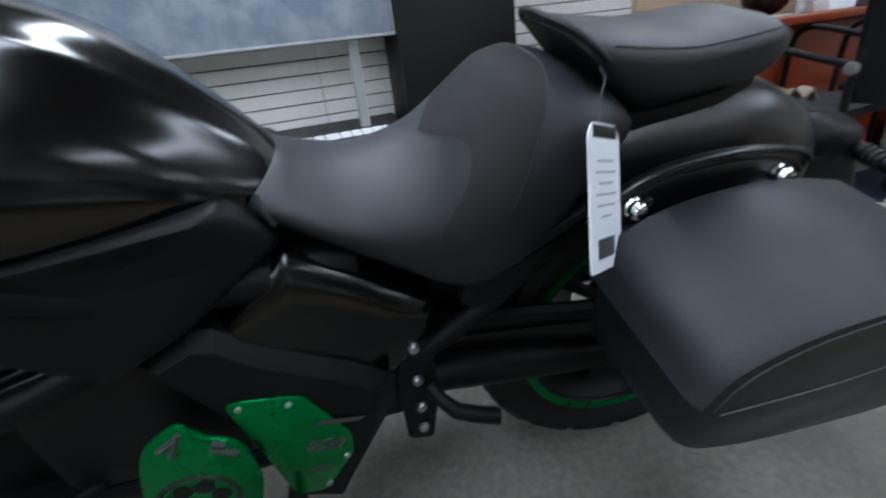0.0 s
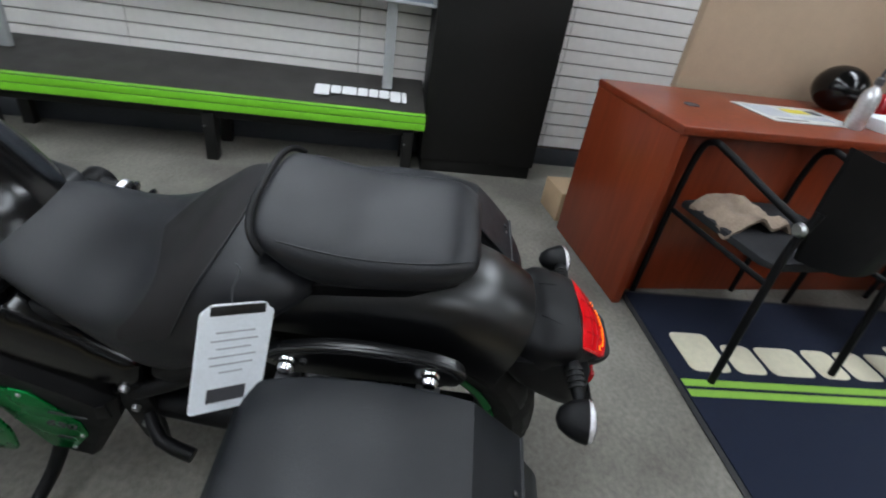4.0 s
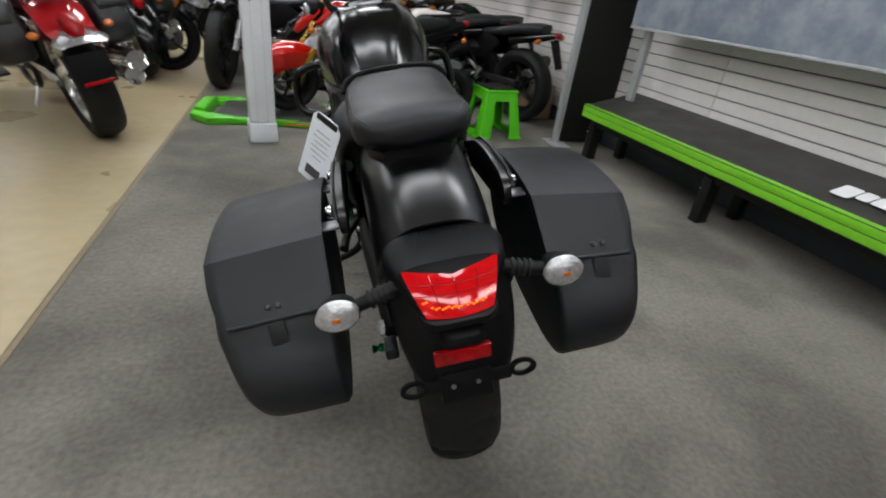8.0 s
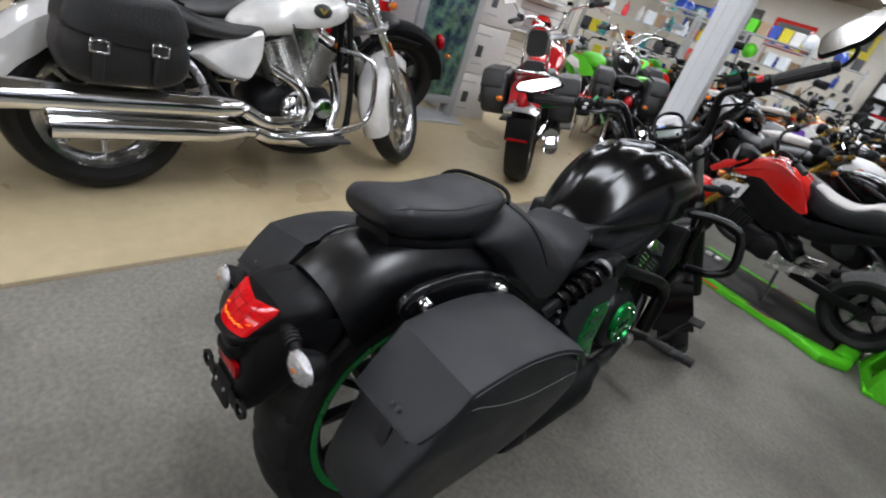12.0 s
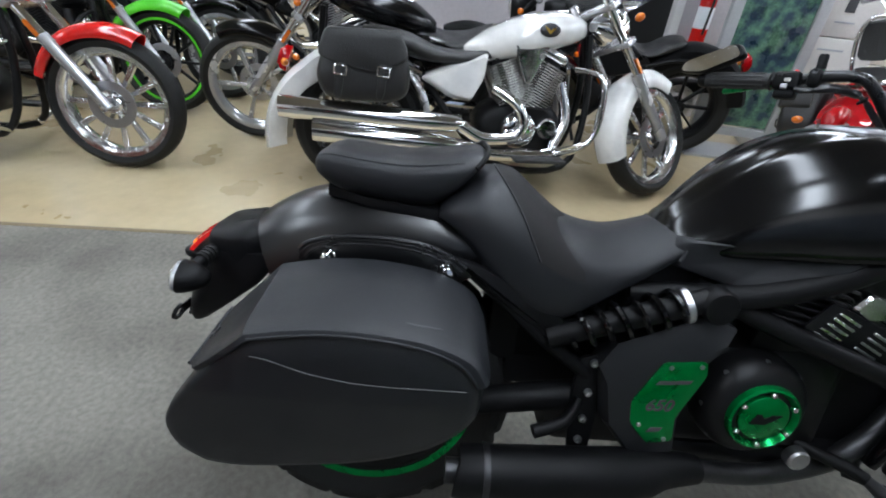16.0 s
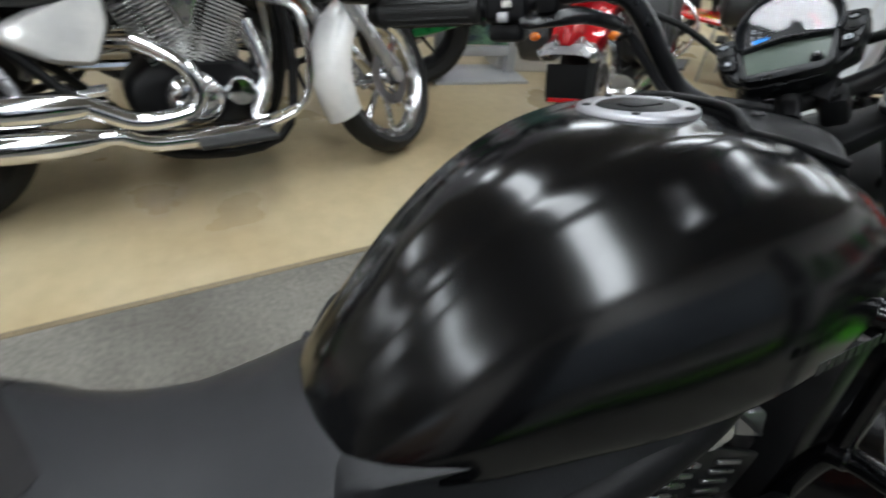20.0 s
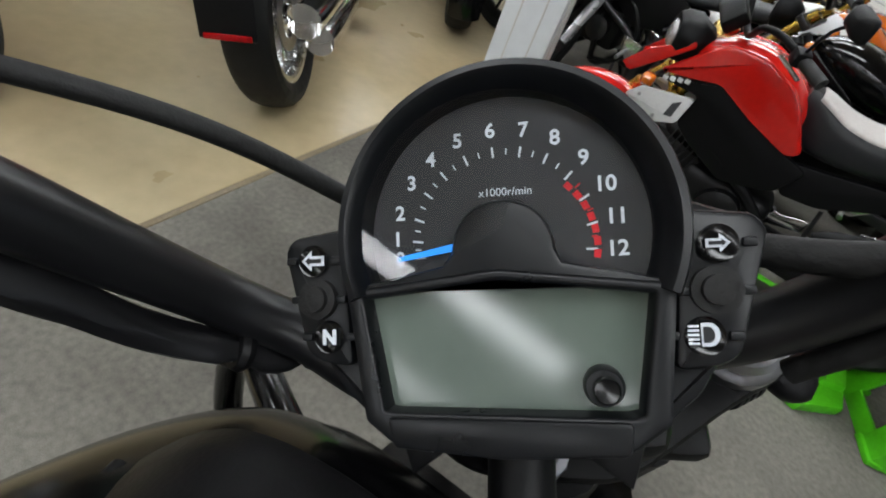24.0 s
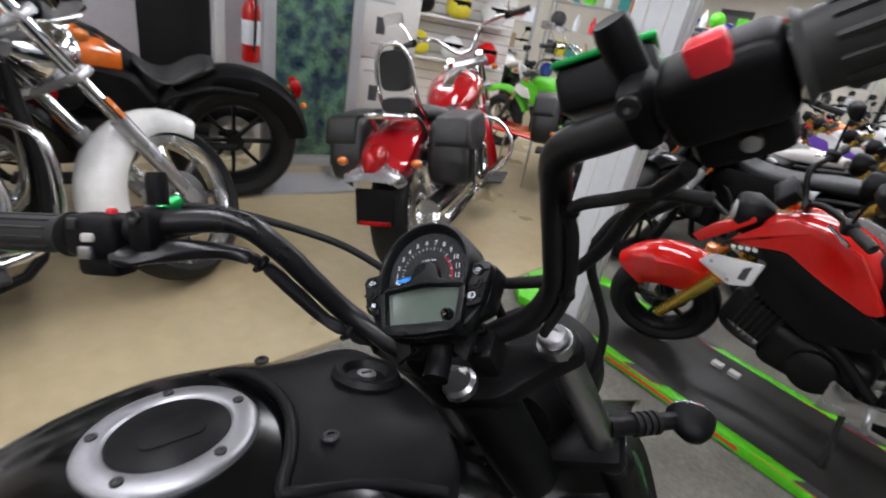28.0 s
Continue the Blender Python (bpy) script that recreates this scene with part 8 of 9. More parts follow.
    if plate:
        pm_ = Matrix.Translation((0, -0.400, 0.452)) @ Matrix.Rotation(radians(-8), 4, "X")
        part("plate_holder", box(0.17, 0.012, 0.15, bevel=0.006, m=pm_), M["matt_black"], b, "blank black number plate holder")
        part("plate_reflector", box(0.14, 0.014, 0.018, (0, -0.004, -0.066), 0.003, m=pm_), M["red_lens"], b, "red reflector strip")
        fender_arch(b, rear, R[0] + 0.098, 0.243, -62, -50, M["silver_paint"], "fender_band", "silver lower band of the mudguard", 0.10, 6, flare=0.45)
        part("tail_lens_long", tube([(0, -0.425, 0.595), (0, -0.39, 0.63), (0, -0.33, 0.655), (0, -0.28, 0.665)], [0.022, 0.046, 0.046, 0.014], 14, 3), M["red_lens"], b, "long red tail lens")
        rack = part("luggage_rack", tube([(0.112, -0.06, 0.70), (0.110, -0.14, 0.765), (0.095, -0.22, 0.785), (0.0, -0.25, 0.790), (-0.095, -0.22, 0.785), (-0.110, -0.14, 0.765), (-0.112, -0.06, 0.70)], 0.013, 10, 5), bright, b, "chrome luggage rack")
        part("rack_plate", slab(rounded([(-0.085, -0.22), (0.085, -0.22), (0.092, -0.12), (-0.092, -0.12)], 0.02), 0.010, Matrix.Translation((0, 0, 0.776)), 0.004), bright, rack)
    if bags:
        for s in (-1, 1):
            saddle_bag(b, s, (s * 0.15, 0.03, bag_z), bag_l, bag_h, 0.17, M["old_leather"])
    if back_rest:
        for s in (-1, 1):
            part("back_rest_bar", tube([(s * 0.09, 0.05, 0.74), (s * 0.085, -0.06, 0.84), (s * 0.078, -0.10, 0.98), (s * 0.04, -0.115, 1.05), (0, -0.117, 1.06)], 0.009, 10, 4), bright, b, "chrome backrest bar")
        part("back_rest_pad", loft([ring(v, 0.872, 1.035, 0.066, 20, 4, 4) for v in (-0.10, -0.085, -0.06, -0.05)]), M["old_leather"], b, "black backrest pad")
        part("back_rest_pad", loft([ring(v, 0.785, 0.845, 0.070, 20, 4, 4) for v in (-0.09, -0.075, -0.05, -0.04)]), M["old_leather"], b, "lower backrest pad")
    if windshield:
        rows_ = [[V((0.26 * x * (1 - 0.25 * k), head.y + 0.16 - 0.10 * k - 0.06 * x * x, 0.92 + 0.42 * k)) for x in (-1, -0.6, -0.2, 0.2, 0.6, 1)] for k in (0, 0.33, 0.66, 1)]
        ws = part("windshield", loft(rows_, cap=False, closed=False), glass("windshield_clear", (0.95, 0.97, 1.0), 0.03), b, "clear plastic windshield", sharp=80)
        ws.visible_shadow = False
    part("side_stand", tube([(-0.11, 0.72, 0.20), (-0.20, 0.66, 0.06)], 0.012, 8), bright, b)
    if turned:
        steer(b, frontc, head, turned)
    return b


white = cruiser(pose(-1.70, -0.19, 0, 0, -7, 7.1), "pearl white and chrome cruiser with black leather saddlebags", M["white_paint"], wb=1.585, emblem=True, windshield=True, turned=32, low=0.04, bag_z=0.625, bag_l=0.42, bag_h=0.29)
cruiser(pose(-1.564, 2.369, 0, 0, -12, 35), "candy red cruiser with leather bags and a backrest", M["dark_red"], M["dark_red"], wb=1.66, bags=True, back_rest=True, plate=True, two_pipes=True, R=(0.325, 0.32), rear_end=-58, low=0.05, bag_z=0.61, turned=25, bag_l=0.41, bag_h=0.29)
cruiser(pose(-1.60, -3.06, 0, 0, -6, 3), "red cruiser with polished spoked wheels and orange fork reflectors", M["red_paint"], bags=False, valance=False, spokes=12, R=(0.33, 0.33), emblem=False)
cruiser(pose(-2.72, -3.30, 0, 0, -6, -2), "black cruiser with green front mudguard and green rimmed wheels", M["lime"], M["satin_black"], bags=False, valance=False, spokes=10, R=(0.33, 0.33), blackout=True, tape=M["lime"])
slv = cruiser(pose(-3.20, -3.08, 0, 0, -6, -4), "black cruiser with cast silver front wheel", M["satin_black"], bags=False, valance=False, spokes=5, R=(0.33, 0.33), rim=M["silver_paint"])
bob = cruiser(pose(-2.72, 1.86, 0, 0, -6, 170), "matt black bobber with fat tyres and an orange badge", M["matt_black"], M["matt_black"], wb=1.5, bags=False, valance=False, spokes=8, R=(0.34, 0.34), blackout=True, two_pipes=False, solo=True, low=0.04)
part("tank_flash", loft([ring(v, lo, hi, hw, 20, 2.3, 2.8, widest=0.42) for v, lo, hi, hw in ((0.49, 0.67, 0.785, 0.10), (0.56, 0.675, 0.83, 0.132), (0.66, 0.69, 0.875, 0.156), (0.70, 0.70, 0.885, 0.160))]), M["orange"], bob, "orange rear of the tank")
cruiser(pose(-1.02, 5.42, 0, 0, -6, 174), "black cruiser facing the column with spoked front wheel", M["satin_black"], bags=False, valance=False, spokes=10, R=(0.33, 0.33), blackout=True)
blk = cruiser(pose(-1.86, 4.02, 0, 0, -6, 36), "black cruiser with chrome pipes seen from behind", M["satin_black"], bags=True, spokes=5, two_pipes=True, plate=False, R=(0.32, 0.32))
blk2 = copy_thing(blk, pose(-2.55, 5.2, 0, 0, -6, 40))
tagged(blk2, "black cruiser further back in the row")
d5 = copy_thing(slv, pose(-3.90, -2.9, 0, 0, -6, 2))
tagged(d5, "black cruiser behind the green-wheeled one")
d6 = copy_thing(slv, pose(-2.40, 0.72, 0, 0, -6, 183))
tagged(d6, "black cruiser in the second row behind the white one")
d7 = copy_thing(slv, pose(-3.75, -1.6, 0, 0, -6, 4))
tagged(d7, "black cruiser in the third row")


def naked(m, label, paint, second, seat_mat, wb=1.40, R=0.30, scale=1.0, fork_mat=None, tall=False, turned=0.0):
    """A light road bike with a bare frame; rear wheel at the origin, front along +y."""
    b = thing("motorcycle", label, "motorcycle", m @ Matrix.Scale(scale, 4), "motorcycles on show")
    rear, fr = V((0, 0, R)), V((0, wb, R))
    lift = 0.14 if tall else 0.0
    head = V((0, wb - 0.34, 0.86 + lift))
    wheel(b, rear, R, 0.15, R - 0.085, M["engine"], 5, disc=0.11, tread=False, name="rear_wheel")
    wheel(b, fr, R, 0.115, R - 0.075, M["engine"], 5, disc=0.14, tread=False, name="front_wheel")
    fork(b, fr, head, fork_mat or M["gold"], M["dark_metal"], 0.095)
    fender_arch(b, fr, R + (0.12 if tall else 0.03), 0.13, -60, 40, paint, "front_fender", "front mudguard", 0.05)
    TK = [(0.50, 0.66, 0.70, 0.05), (0.58, 0.65, 0.77, 0.10), (0.70, 0.66, 0.83, 0.14), (0.82, 0.68, 0.855, 0.15), (0.93, 0.71, 0.84, 0.12), (1.0, 0.74, 0.80, 0.06)]
    part("tank", loft([ring(v, lo + lift, hi + lift, hw, 24, 3, 3, widest=0.5) for v, lo, hi, hw, _, _ in smooth_rows(TK, 3)]), paint, b, "painted fuel tank", sharp=50)
    for s in (-1, 1):
        sh_ = [(0.60, 0.60), (0.74, 0.70), (0.98, 0.80), (1.10, 0.76), (1.02, 0.62), (0.84, 0.52)]
        part("tank_shroud", slab(rounded([(v, w + lift) for v, w in sh_], 0.03), 0.025, frame_of((s * 0.15 - 0.0125, 0, 0), (0, 1, 0), (1, 0, 0)), 0.009), paint, b, "painted tank shroud", sharp=40)
        part("shroud_insert", slab(rounded([(v, w + lift) for v, w in [(0.90, 0.60), (0.96, 0.71), (1.12, 0.74), (1.16, 0.66), (1.04, 0.60)]], 0.02), 0.03, frame_of((s * 0.16 - 0.015, 0, 0), (0, 1, 0), (1, 0, 0)), 0.008), second, b, "side insert panel", sharp=40)
        part("side_panel", slab(rounded([(v, w + lift) for v, w in [(0.18, 0.62), (0.30, 0.70), (0.58, 0.68), (0.66, 0.56), (0.50, 0.46), (0.34, 0.50)]], 0.03), 0.03, frame_of((s * 0.12 - 0.015, 0, 0), (0, 1, 0), (1, 0, 0)), 0.008), M["black_plastic"], b, sharp=40)
        part("frame_tube", tube([(s * 0.06, head.y, head.z - 0.08), (s * 0.13, 0.80, 0.56 + lift), (s * 0.12, 0.48, 0.42), (s * 0.10, 0.42, 0.34)], 0.020, 10, 4), M["dark_metal"], b)
        part("swingarm", box(0.03, 0.46, 0.05, (s * 0.095, 0.22, R + 0.03), 0.008), M["dark_metal"], b)
        part("foot_peg", tube([(s * 0.14, 0.46, 0.33), (s * 0.26, 0.45, 0.33)], 0.012, 8), M["steel"], b)
        part("peg_bracket", slab(rounded([(0.34, 0.40), (0.50, 0.42), (0.48, 0.32), (0.42, 0.30)], 0.02), 0.01, frame_of((s * 0.14 - 0.005, 0, 0), (0, 1, 0), (1, 0, 0)), 0.003), M["alloy"], b)
        part("turn_signal", ball(0.035, 0.02, 0.02, (s * 0.19, 0.98, 0.80 + lift)), M["amber"], b, "amber turn signal")
        part("rear_signal", ball(0.035, 0.02, 0.02, (s * 0.15, -0.24, 0.70 + lift)), M["amber"], b)
    ST = [(-0.20, 0.74, 0.80, 0.06), (-0.08, 0.72, 0.80, 0.10), (0.10, 0.70, 0.775, 0.125), (0.26, 0.67, 0.735, 0.135), (0.42, 0.66, 0.725, 0.125), (0.54, 0.67, 0.745, 0.09), (0.58, 0.69, 0.75, 0.06)]
    part("seat", loft([ring(v, lo + lift, hi + lift, hw, 22, 4, 3) for v, lo, hi, hw, _, _ in smooth_rows(ST, 3)]), seat_mat, b, "long dual seat", sharp=60)
    part("tail", loft([ring(v, lo + lift, hi + lift, hw, 14, 3, 3) for v, lo, hi, hw in ((-0.32, 0.72, 0.76, 0.03), (-0.20, 0.68, 0.745, 0.08), (0.10, 0.62, 0.70, 0.11))]), paint, b, "painted tail piece", sharp=50)
    part("tail_light", ball(0.05, 0.02, 0.022, (0, -0.32, 0.735 + lift)), M["red_lens"], b, "red tail light")
    part("rear_flap", slab([(-0.05, 0), (0.05, 0), (0.04, -0.22), (-0.04, -0.22)], 0.008, frame_of((0, -0.28, 0.70 + lift), (1, 0, 0), (0, -0.9, 0.35))), M["black_plastic"], b)
    part("engine", box(0.20, 0.34, 0.24, (0, 0.72, 0.38), 0.04), M["engine"], b, "black engine")
    part("cylinder", box(0.17, 0.17, 0.22, m=Matrix.Translation((0, 0.84, 0.56)) @ Matrix.Rotation(radians(-25), 4, "X"), bevel=0.02), M["engine"], b)
    part("case_cover", lathe([(0.075, 0), (0.07, 0.03), (0.04, 0.045), (0, 0.045)], frame_of((0.10, 0.68, 0.37), (0, 1, 0), (1, 0, 0)), 20), M["dark_metal"], b)
    part("case_cover", lathe([(0.075, 0), (0.07, 0.03), (0.04, 0.045), (0, 0.045)], frame_of((-0.10, 0.68, 0.37), (0, 1, 0), (-1, 0, 0)), 20), M["dark_metal"], b)
    ex_ = part("silencer", tube([(0.15, -0.12, 0.50), (0.15, -0.10, 0.495), (0.14, 0.30, 0.38), (0.12, 0.40, 0.34)], [0.036, 0.045, 0.045, 0.02], 14, 2), M["dark_metal"], b, "dark silencer")
    part("header_pipe", tube([(0.12, 0.40, 0.34), (0.10, 0.70, 0.22), (0.07, 0.98, 0.30), (0.05, 0.93, 0.50)], 0.018, 10, 4), M["steel"], ex_)
    if tall:
        part("number_board", box(0.20, 0.02, 0.22, m=Matrix.Translation((0, head.y + 0.10, head.z - 0.02)) @ Matrix.Rotation(radians(-22), 4, "X"), bevel=0.02), second, b)
    else:
        part("headlight", lathe([(0.03, -0.07), (0.065, -0.03), (0.072, 0.02), (0.066, 0.03)], frame_of((0, head.y + 0.12, head.z - 0.03), (1, 0, 0), (0, 1, -0.15)), 24), M["matt_black"], b, "black headlight shell")
        part("headlight_lens", lathe([(0.066, 0.03), (0.05, 0.04), (0, 0.045)], frame_of((0, head.y + 0.12, head.z - 0.03), (1, 0, 0), (0, 1, -0.15)), 24), M["clear_lens"], b, "clear headlight lens")
    part("instrument", box(0.13, 0.05, 0.08, m=Matrix.Translation((0, head.y + 0.03, head.z + 0.09)) @ Matrix.Rotation(radians(40), 4, "X"), bevel=0.012), M["black_plastic"], b)
    bars(b, head + V((0, -0.02, 0.05)), 0.36, 0.10, 0.12, M["matt_black"], r=0.011)
    part("side_stand", tube([(-0.09, 0.50, 0.24), (-0.17, 0.46, 0.03)], 0.010, 8), M["dark_metal"], b)
    if turned:
        steer(b, fr, head, turned)
    return b


def mini_bike(m, label):
    """A small road bike with fat tyres; rear wheel at the origin, front along +y."""
    b = thing("motorcycle", label, "motorcycle", m @ Matrix.Scale(0.9, 4), "motorcycles on show")
    R, wb = 0.245, 1.27
    rear, fr, head = V((0, 0, R)), V((0, wb, R)), V((0, 0.95, 0.80))
    wheel(b, rear, R, 0.15, R - 0.085, M["engine"], 5, disc=0.10, tread=False, name="rear_wheel")
    wheel(b, fr, R, 0.125, R - 0.080, M["engine"], 5, disc=0.12, tread=False, name="front_wheel")
    fork(b, fr, head, M["gold"], M["gold"], 0.095)
    fender_arch(b, fr, R + 0.05, 0.19, -34, 52, M["red_paint"], "front_fender", "red front mudguard", 0.14)
    TK = [(0.56, 0.66, 0.70, 0.05), (0.64, 0.66, 0.785, 0.10), (0.72, 0.68, 0.832, 0.125), (0.82, 0.70, 0.858, 0.130), (0.92, 0.72, 0.850, 0.125), (1.00, 0.73, 0.815, 0.10), (1.05, 0.74, 0.785, 0.06)]
    part("tank", loft([ring(v, lo, hi, hw, 28, 2.6, 3, widest=0.5) for v, lo, hi, hw, _, _ in smooth_rows(TK, 4)]), M["red_paint"], b, "red fuel tank cover", sharp=50)
    for s in (-1, 1):
        def plate_(name, poly, u, depth, mat_, lab="", r=0.012, bev=0.006):
            return part(name, slab(rounded(poly, r), depth, frame_of((s * u - depth / 2, 0, 0), (0, 1, 0), (1, 0, 0)), bev), mat_, b, lab, sharp=40)
        plate_("tank_shroud", [(1.088, 0.676), (0.979, 0.800), (0.93, 0.842), (0.816, 0.848), (0.690, 0.806), (0.620, 0.735), (0.553, 0.650), (0.591, 0.624), (0.749, 0.668), (0.887, 0.722), (1.003, 0.690)], 0.132, 0.034, M["red_paint"], "red side shroud", 0.02, 0.012)
        plate_("shroud_arm", [(1.222, 0.640), (1.155, 0.722), (1.03, 0.802), (1.020, 0.782), (1.10, 0.700), (1.182, 0.622)], 0.120, 0.022, M["red_paint"], "red arm towards the fork")
        ins = plate_("shroud_insert", [(1.150, 0.556), (1.108, 0.606), (0.926, 0.648), (0.938, 0.548), (1.011, 0.514)], 0.146, 0.020, M["white_plastic"], "white side panel with a slot")
        part("slot", slab([(0.962, 0.562), (0.990, 0.556), (0.984, 0.606), (0.958, 0.626)] if s > 0 else [(0.962, 0.562), (0.990, 0.556), (0.984, 0.606), (0.958, 0.626)], 0.003, frame_of((s * 0.1565 - 0.0015, 0, 0), (0, 1, 0), (1, 0, 0))), M["print_dark"], ins)
        for v, w in ((1.10, 0.580), (1.02, 0.536)):
            part("panel_screw", lathe([(0.007, 0), (0.007, 0.003), (0, 0.004)], frame_of((s * 0.156, v, w), (0, 1, 0), (s, 0, 0)), 10), M["steel"], ins)
        fp = plate_("frame_panel", [(1.095, 0.652), (0.89, 0.722), (0.748, 0.668), (0.590, 0.626), (0.50, 0.605), (0.54, 0.50), (0.70, 0.44), (0.86, 0.50), (0.94, 0.545), (0.925, 0.655)], 0.118, 0.030, M["black_plastic"], "black frame side panel", 0.02)
        for k in range(4):
            part("mark_bar", box(0.003, 0.018, 0.016, (s * 0.1345, 1.055 - 0.024 * k, 0.662 + 0.007 * k), 0.001), M["letter_white"], fp)
        plate_("side_panel", [(0.56, 0.61), (0.52, 0.50), (0.40, 0.52), (0.10, 0.70), (0.05, 0.76), (0.30, 0.67)], 0.105, 0.030, M["black_plastic"], "black tail side panel", 0.02)
        part("frame_tube", tube([(s * 0.06, 0.93, 0.74), (s * 0.11, 0.84, 0.56), (s * 0.11, 0.60, 0.44), (s * 0.10, 0.46, 0.34)], 0.020, 10, 4), M["matt_black"], b)
        part("swingarm", box(0.035, 0.44, 0.055, (s * 0.095, 0.22, R + 0.02), 0.010), M["matt_black"], b, "black swingarm")
        part("foot_peg", tube([(s * 0.13, 0.44, 0.30), (s * 0.25, 0.43, 0.30)], 0.012, 8), M["steel"], b)
        plate_("heel_guard", [(0.580, 0.225), (0.575, 0.360), (0.500, 0.335), (0.400, 0.345), (0.320, 0.372), (0.318, 0.318), (0.42, 0.285), (0.52, 0.235)], 0.135, 0.012, M["alloy"], "silver heel guard", 0.010, 0.003)
        part("turn_signal", loft([[V((s * (0.25 + x), 1.085 + y * k, 0.672 + z * k)) for y, z in rounded([(-0.022, -0.018), (0.022, -0.018), (0.022, 0.018), (-0.022, 0.018)], 0.012)] for x, k in ((-0.02, 0.6), (0.0, 1), (0.03, 1), (0.045, 0.5))]), M["amber"], b, "amber turn signal", sharp=50)
        part("signal_stalk", tube([(s * 0.10, 1.07, 0.68), (s * 0.24, 1.085, 0.672)], 0.008, 8), M["matt_black"], b)
        part("rear_signal", ball(0.030, 0.022, 0.020, (s * 0.16, -0.06, 0.69)), M["amber"], b, "amber rear signal")
    ST = [(0.00, 0.775, 0.835, 0.075), (0.05, 0.75, 0.850, 0.105), (0.16, 0.71, 0.856, 0.118), (0.28, 0.68, 0.852, 0.122), (0.34, 0.665, 0.812, 0.126), (0.40, 0.655, 0.782, 0.128), (0.50, 0.640, 0.784, 0.120), (0.58, 0.645, 0.806, 0.095), (0.65, 0.69, 0.820, 0.060)]
    sr = smooth_rows(ST, 4)
    st_b = part("seat", loft([ring(v, lo, hi, hw, 28, 4, 3) for v, lo, hi, hw, _, _ in sr]), M["vinyl"], b, "black stepped seat with a grey top", sharp=60)
    part("seat_top", loft([ring(v, hi - 0.03, hi + 0.003, hw * 0.86, 24, 4, 4) for v, lo, hi, hw, _, _ in sr[2:-2]]), M["grey_seat"], st_b, "pale grey seat cover", sharp=60)
    part("tail", loft([ring(v, lo, hi, hw, 16, 3, 3) for v, lo, hi, hw in ((-0.10, 0.76, 0.80, 0.03), (-0.04, 0.72, 0.815, 0.07), (0.10, 0.68, 0.77, 0.10))]), M["black_plastic"], b, "black tail piece", sharp=50)
    part("tail_light", ball(0.05, 0.025, 0.028, (0, -0.10, 0.79)), M["red_lens"], b, "red tail light")
    part("grab_rail", tube([(-0.10, 0.22, 0.83), (-0.12, 0.0, 0.86), (0, -0.08, 0.865), (0.12, 0.0, 0.86), (0.10, 0.22, 0.83)], 0.010, 8, 5), M["matt_black"], b)
    part("rear_flap", slab([(-0.06, 0), (0.06, 0), (0.05, -0.26), (-0.05, -0.26)], 0.010, frame_of((0, -0.07, 0.74), (1, 0, 0), (0, -0.8, 0.55))), M["black_plastic"], b)
    part("plate_holder", box(0.17, 0.008, 0.05, m=Matrix.Translation((0, -0.20, 0.50)) @ Matrix.Rotation(radians(-30), 4, "X"), bevel=0.004), M["cabinet_white"], b, "pale plate holder")
    part("rear_hugger", fender_hug(rear, R + 0.012, 0.15), M["cloth_grey"], b, "grey rear hugger", sharp=50)
    part("engine", box(0.20, 0.36, 0.20, (0, 0.66, 0.34), 0.05, seg=3), M["engine"], b, "black engine")
    part("cylinder", box(0.16, 0.22, 0.15, m=Matrix.Translation((0, 0.90, 0.40)) @ Matrix.Rotation(radians(12), 4, "X"), bevel=0.02), M["engine"], b, "forward-lying cylinder")
    for k in range(6):
        part("cooling_fin", box(0.19, 0.006, 0.17, m=Matrix.Translation((0, 0.82 + 0.024 * k, 0.385 + 0.005 * k)) @ Matrix.Rotation(radians(12), 4, "X"), bevel=0.002, seg=1), M["dark_metal"], b)
    for s in (-1, 1):
        cv_ = part("case_cover", lathe([(0.085, 0), (0.08, 0.025), (0.05, 0.04), (0, 0.042)], frame_of((s * 0.10, 0.64, 0.33), (0, 1, 0), (s, 0, 0)), 24), M["engine"], b, "round black engine cover")
        for k in range(6):
            a = math.pi * k / 3
            bolt(cv_, V((s * 0.112, 0.64 + 0.075 * math.cos(a), 0.33 + 0.075 * math.sin(a))), (s, 0, 0), 0.007, 0.008, "steel", "cover_bolt")
    part("header_pipe", tube([(0.06, 1.00, 0.38), (0.10, 1.02, 0.24), (0.12, 0.80, 0.19), (0.13, 0.45, 0.22), (0.14, 0.20, 0.34)], 0.018, 10, 5), M["dark_metal"], b, "dark exhaust header")
    ex_ = part("silencer", tube([(0.15, -0.12, 0.46), (0.15, -0.10, 0.455), (0.145, 0.20, 0.35), (0.14, 0.28, 0.32)], [0.036, 0.045, 0.045, 0.02], 14, 2), M["matt_black"], b, "stubby black silencer")
    part("heat_plate", box(0.006, 0.20, 0.06, m=Matrix.Translation((0.195, 0.05, 0.41)) @ Matrix.Rotation(radians(-19), 4, "X"), bevel=0.002), M["alloy"], ex_)
    part("headlight", loft([[V((x * k, head.y + 0.14 + y, 0.79 + z * k)) for x, z in rounded([(-0.075, -0.06), (0.075, -0.06), (0.085, 0.03), (0.05, 0.075), (-0.05, 0.075), (-0.085, 0.03)], 0.02)] for y, k in ((-0.08, 0.6), (-0.02, 1), (0.03, 0.96), (0.05, 0.8))]), M["matt_black"], b, "black headlight shell", sharp=40)
    part("headlight_lens", ball(0.055, 0.02, 0.045, (0, head.y + 0.185, 0.79)), M["clear_lens"], b, "clear headlight lens")
    part("instrument", box(0.14, 0.05, 0.08, m=Matrix.Translation((0, head.y + 0.05, 0.91)) @ Matrix.Rotation(radians(40), 4, "X"), bevel=0.012), M["black_plastic"], b)
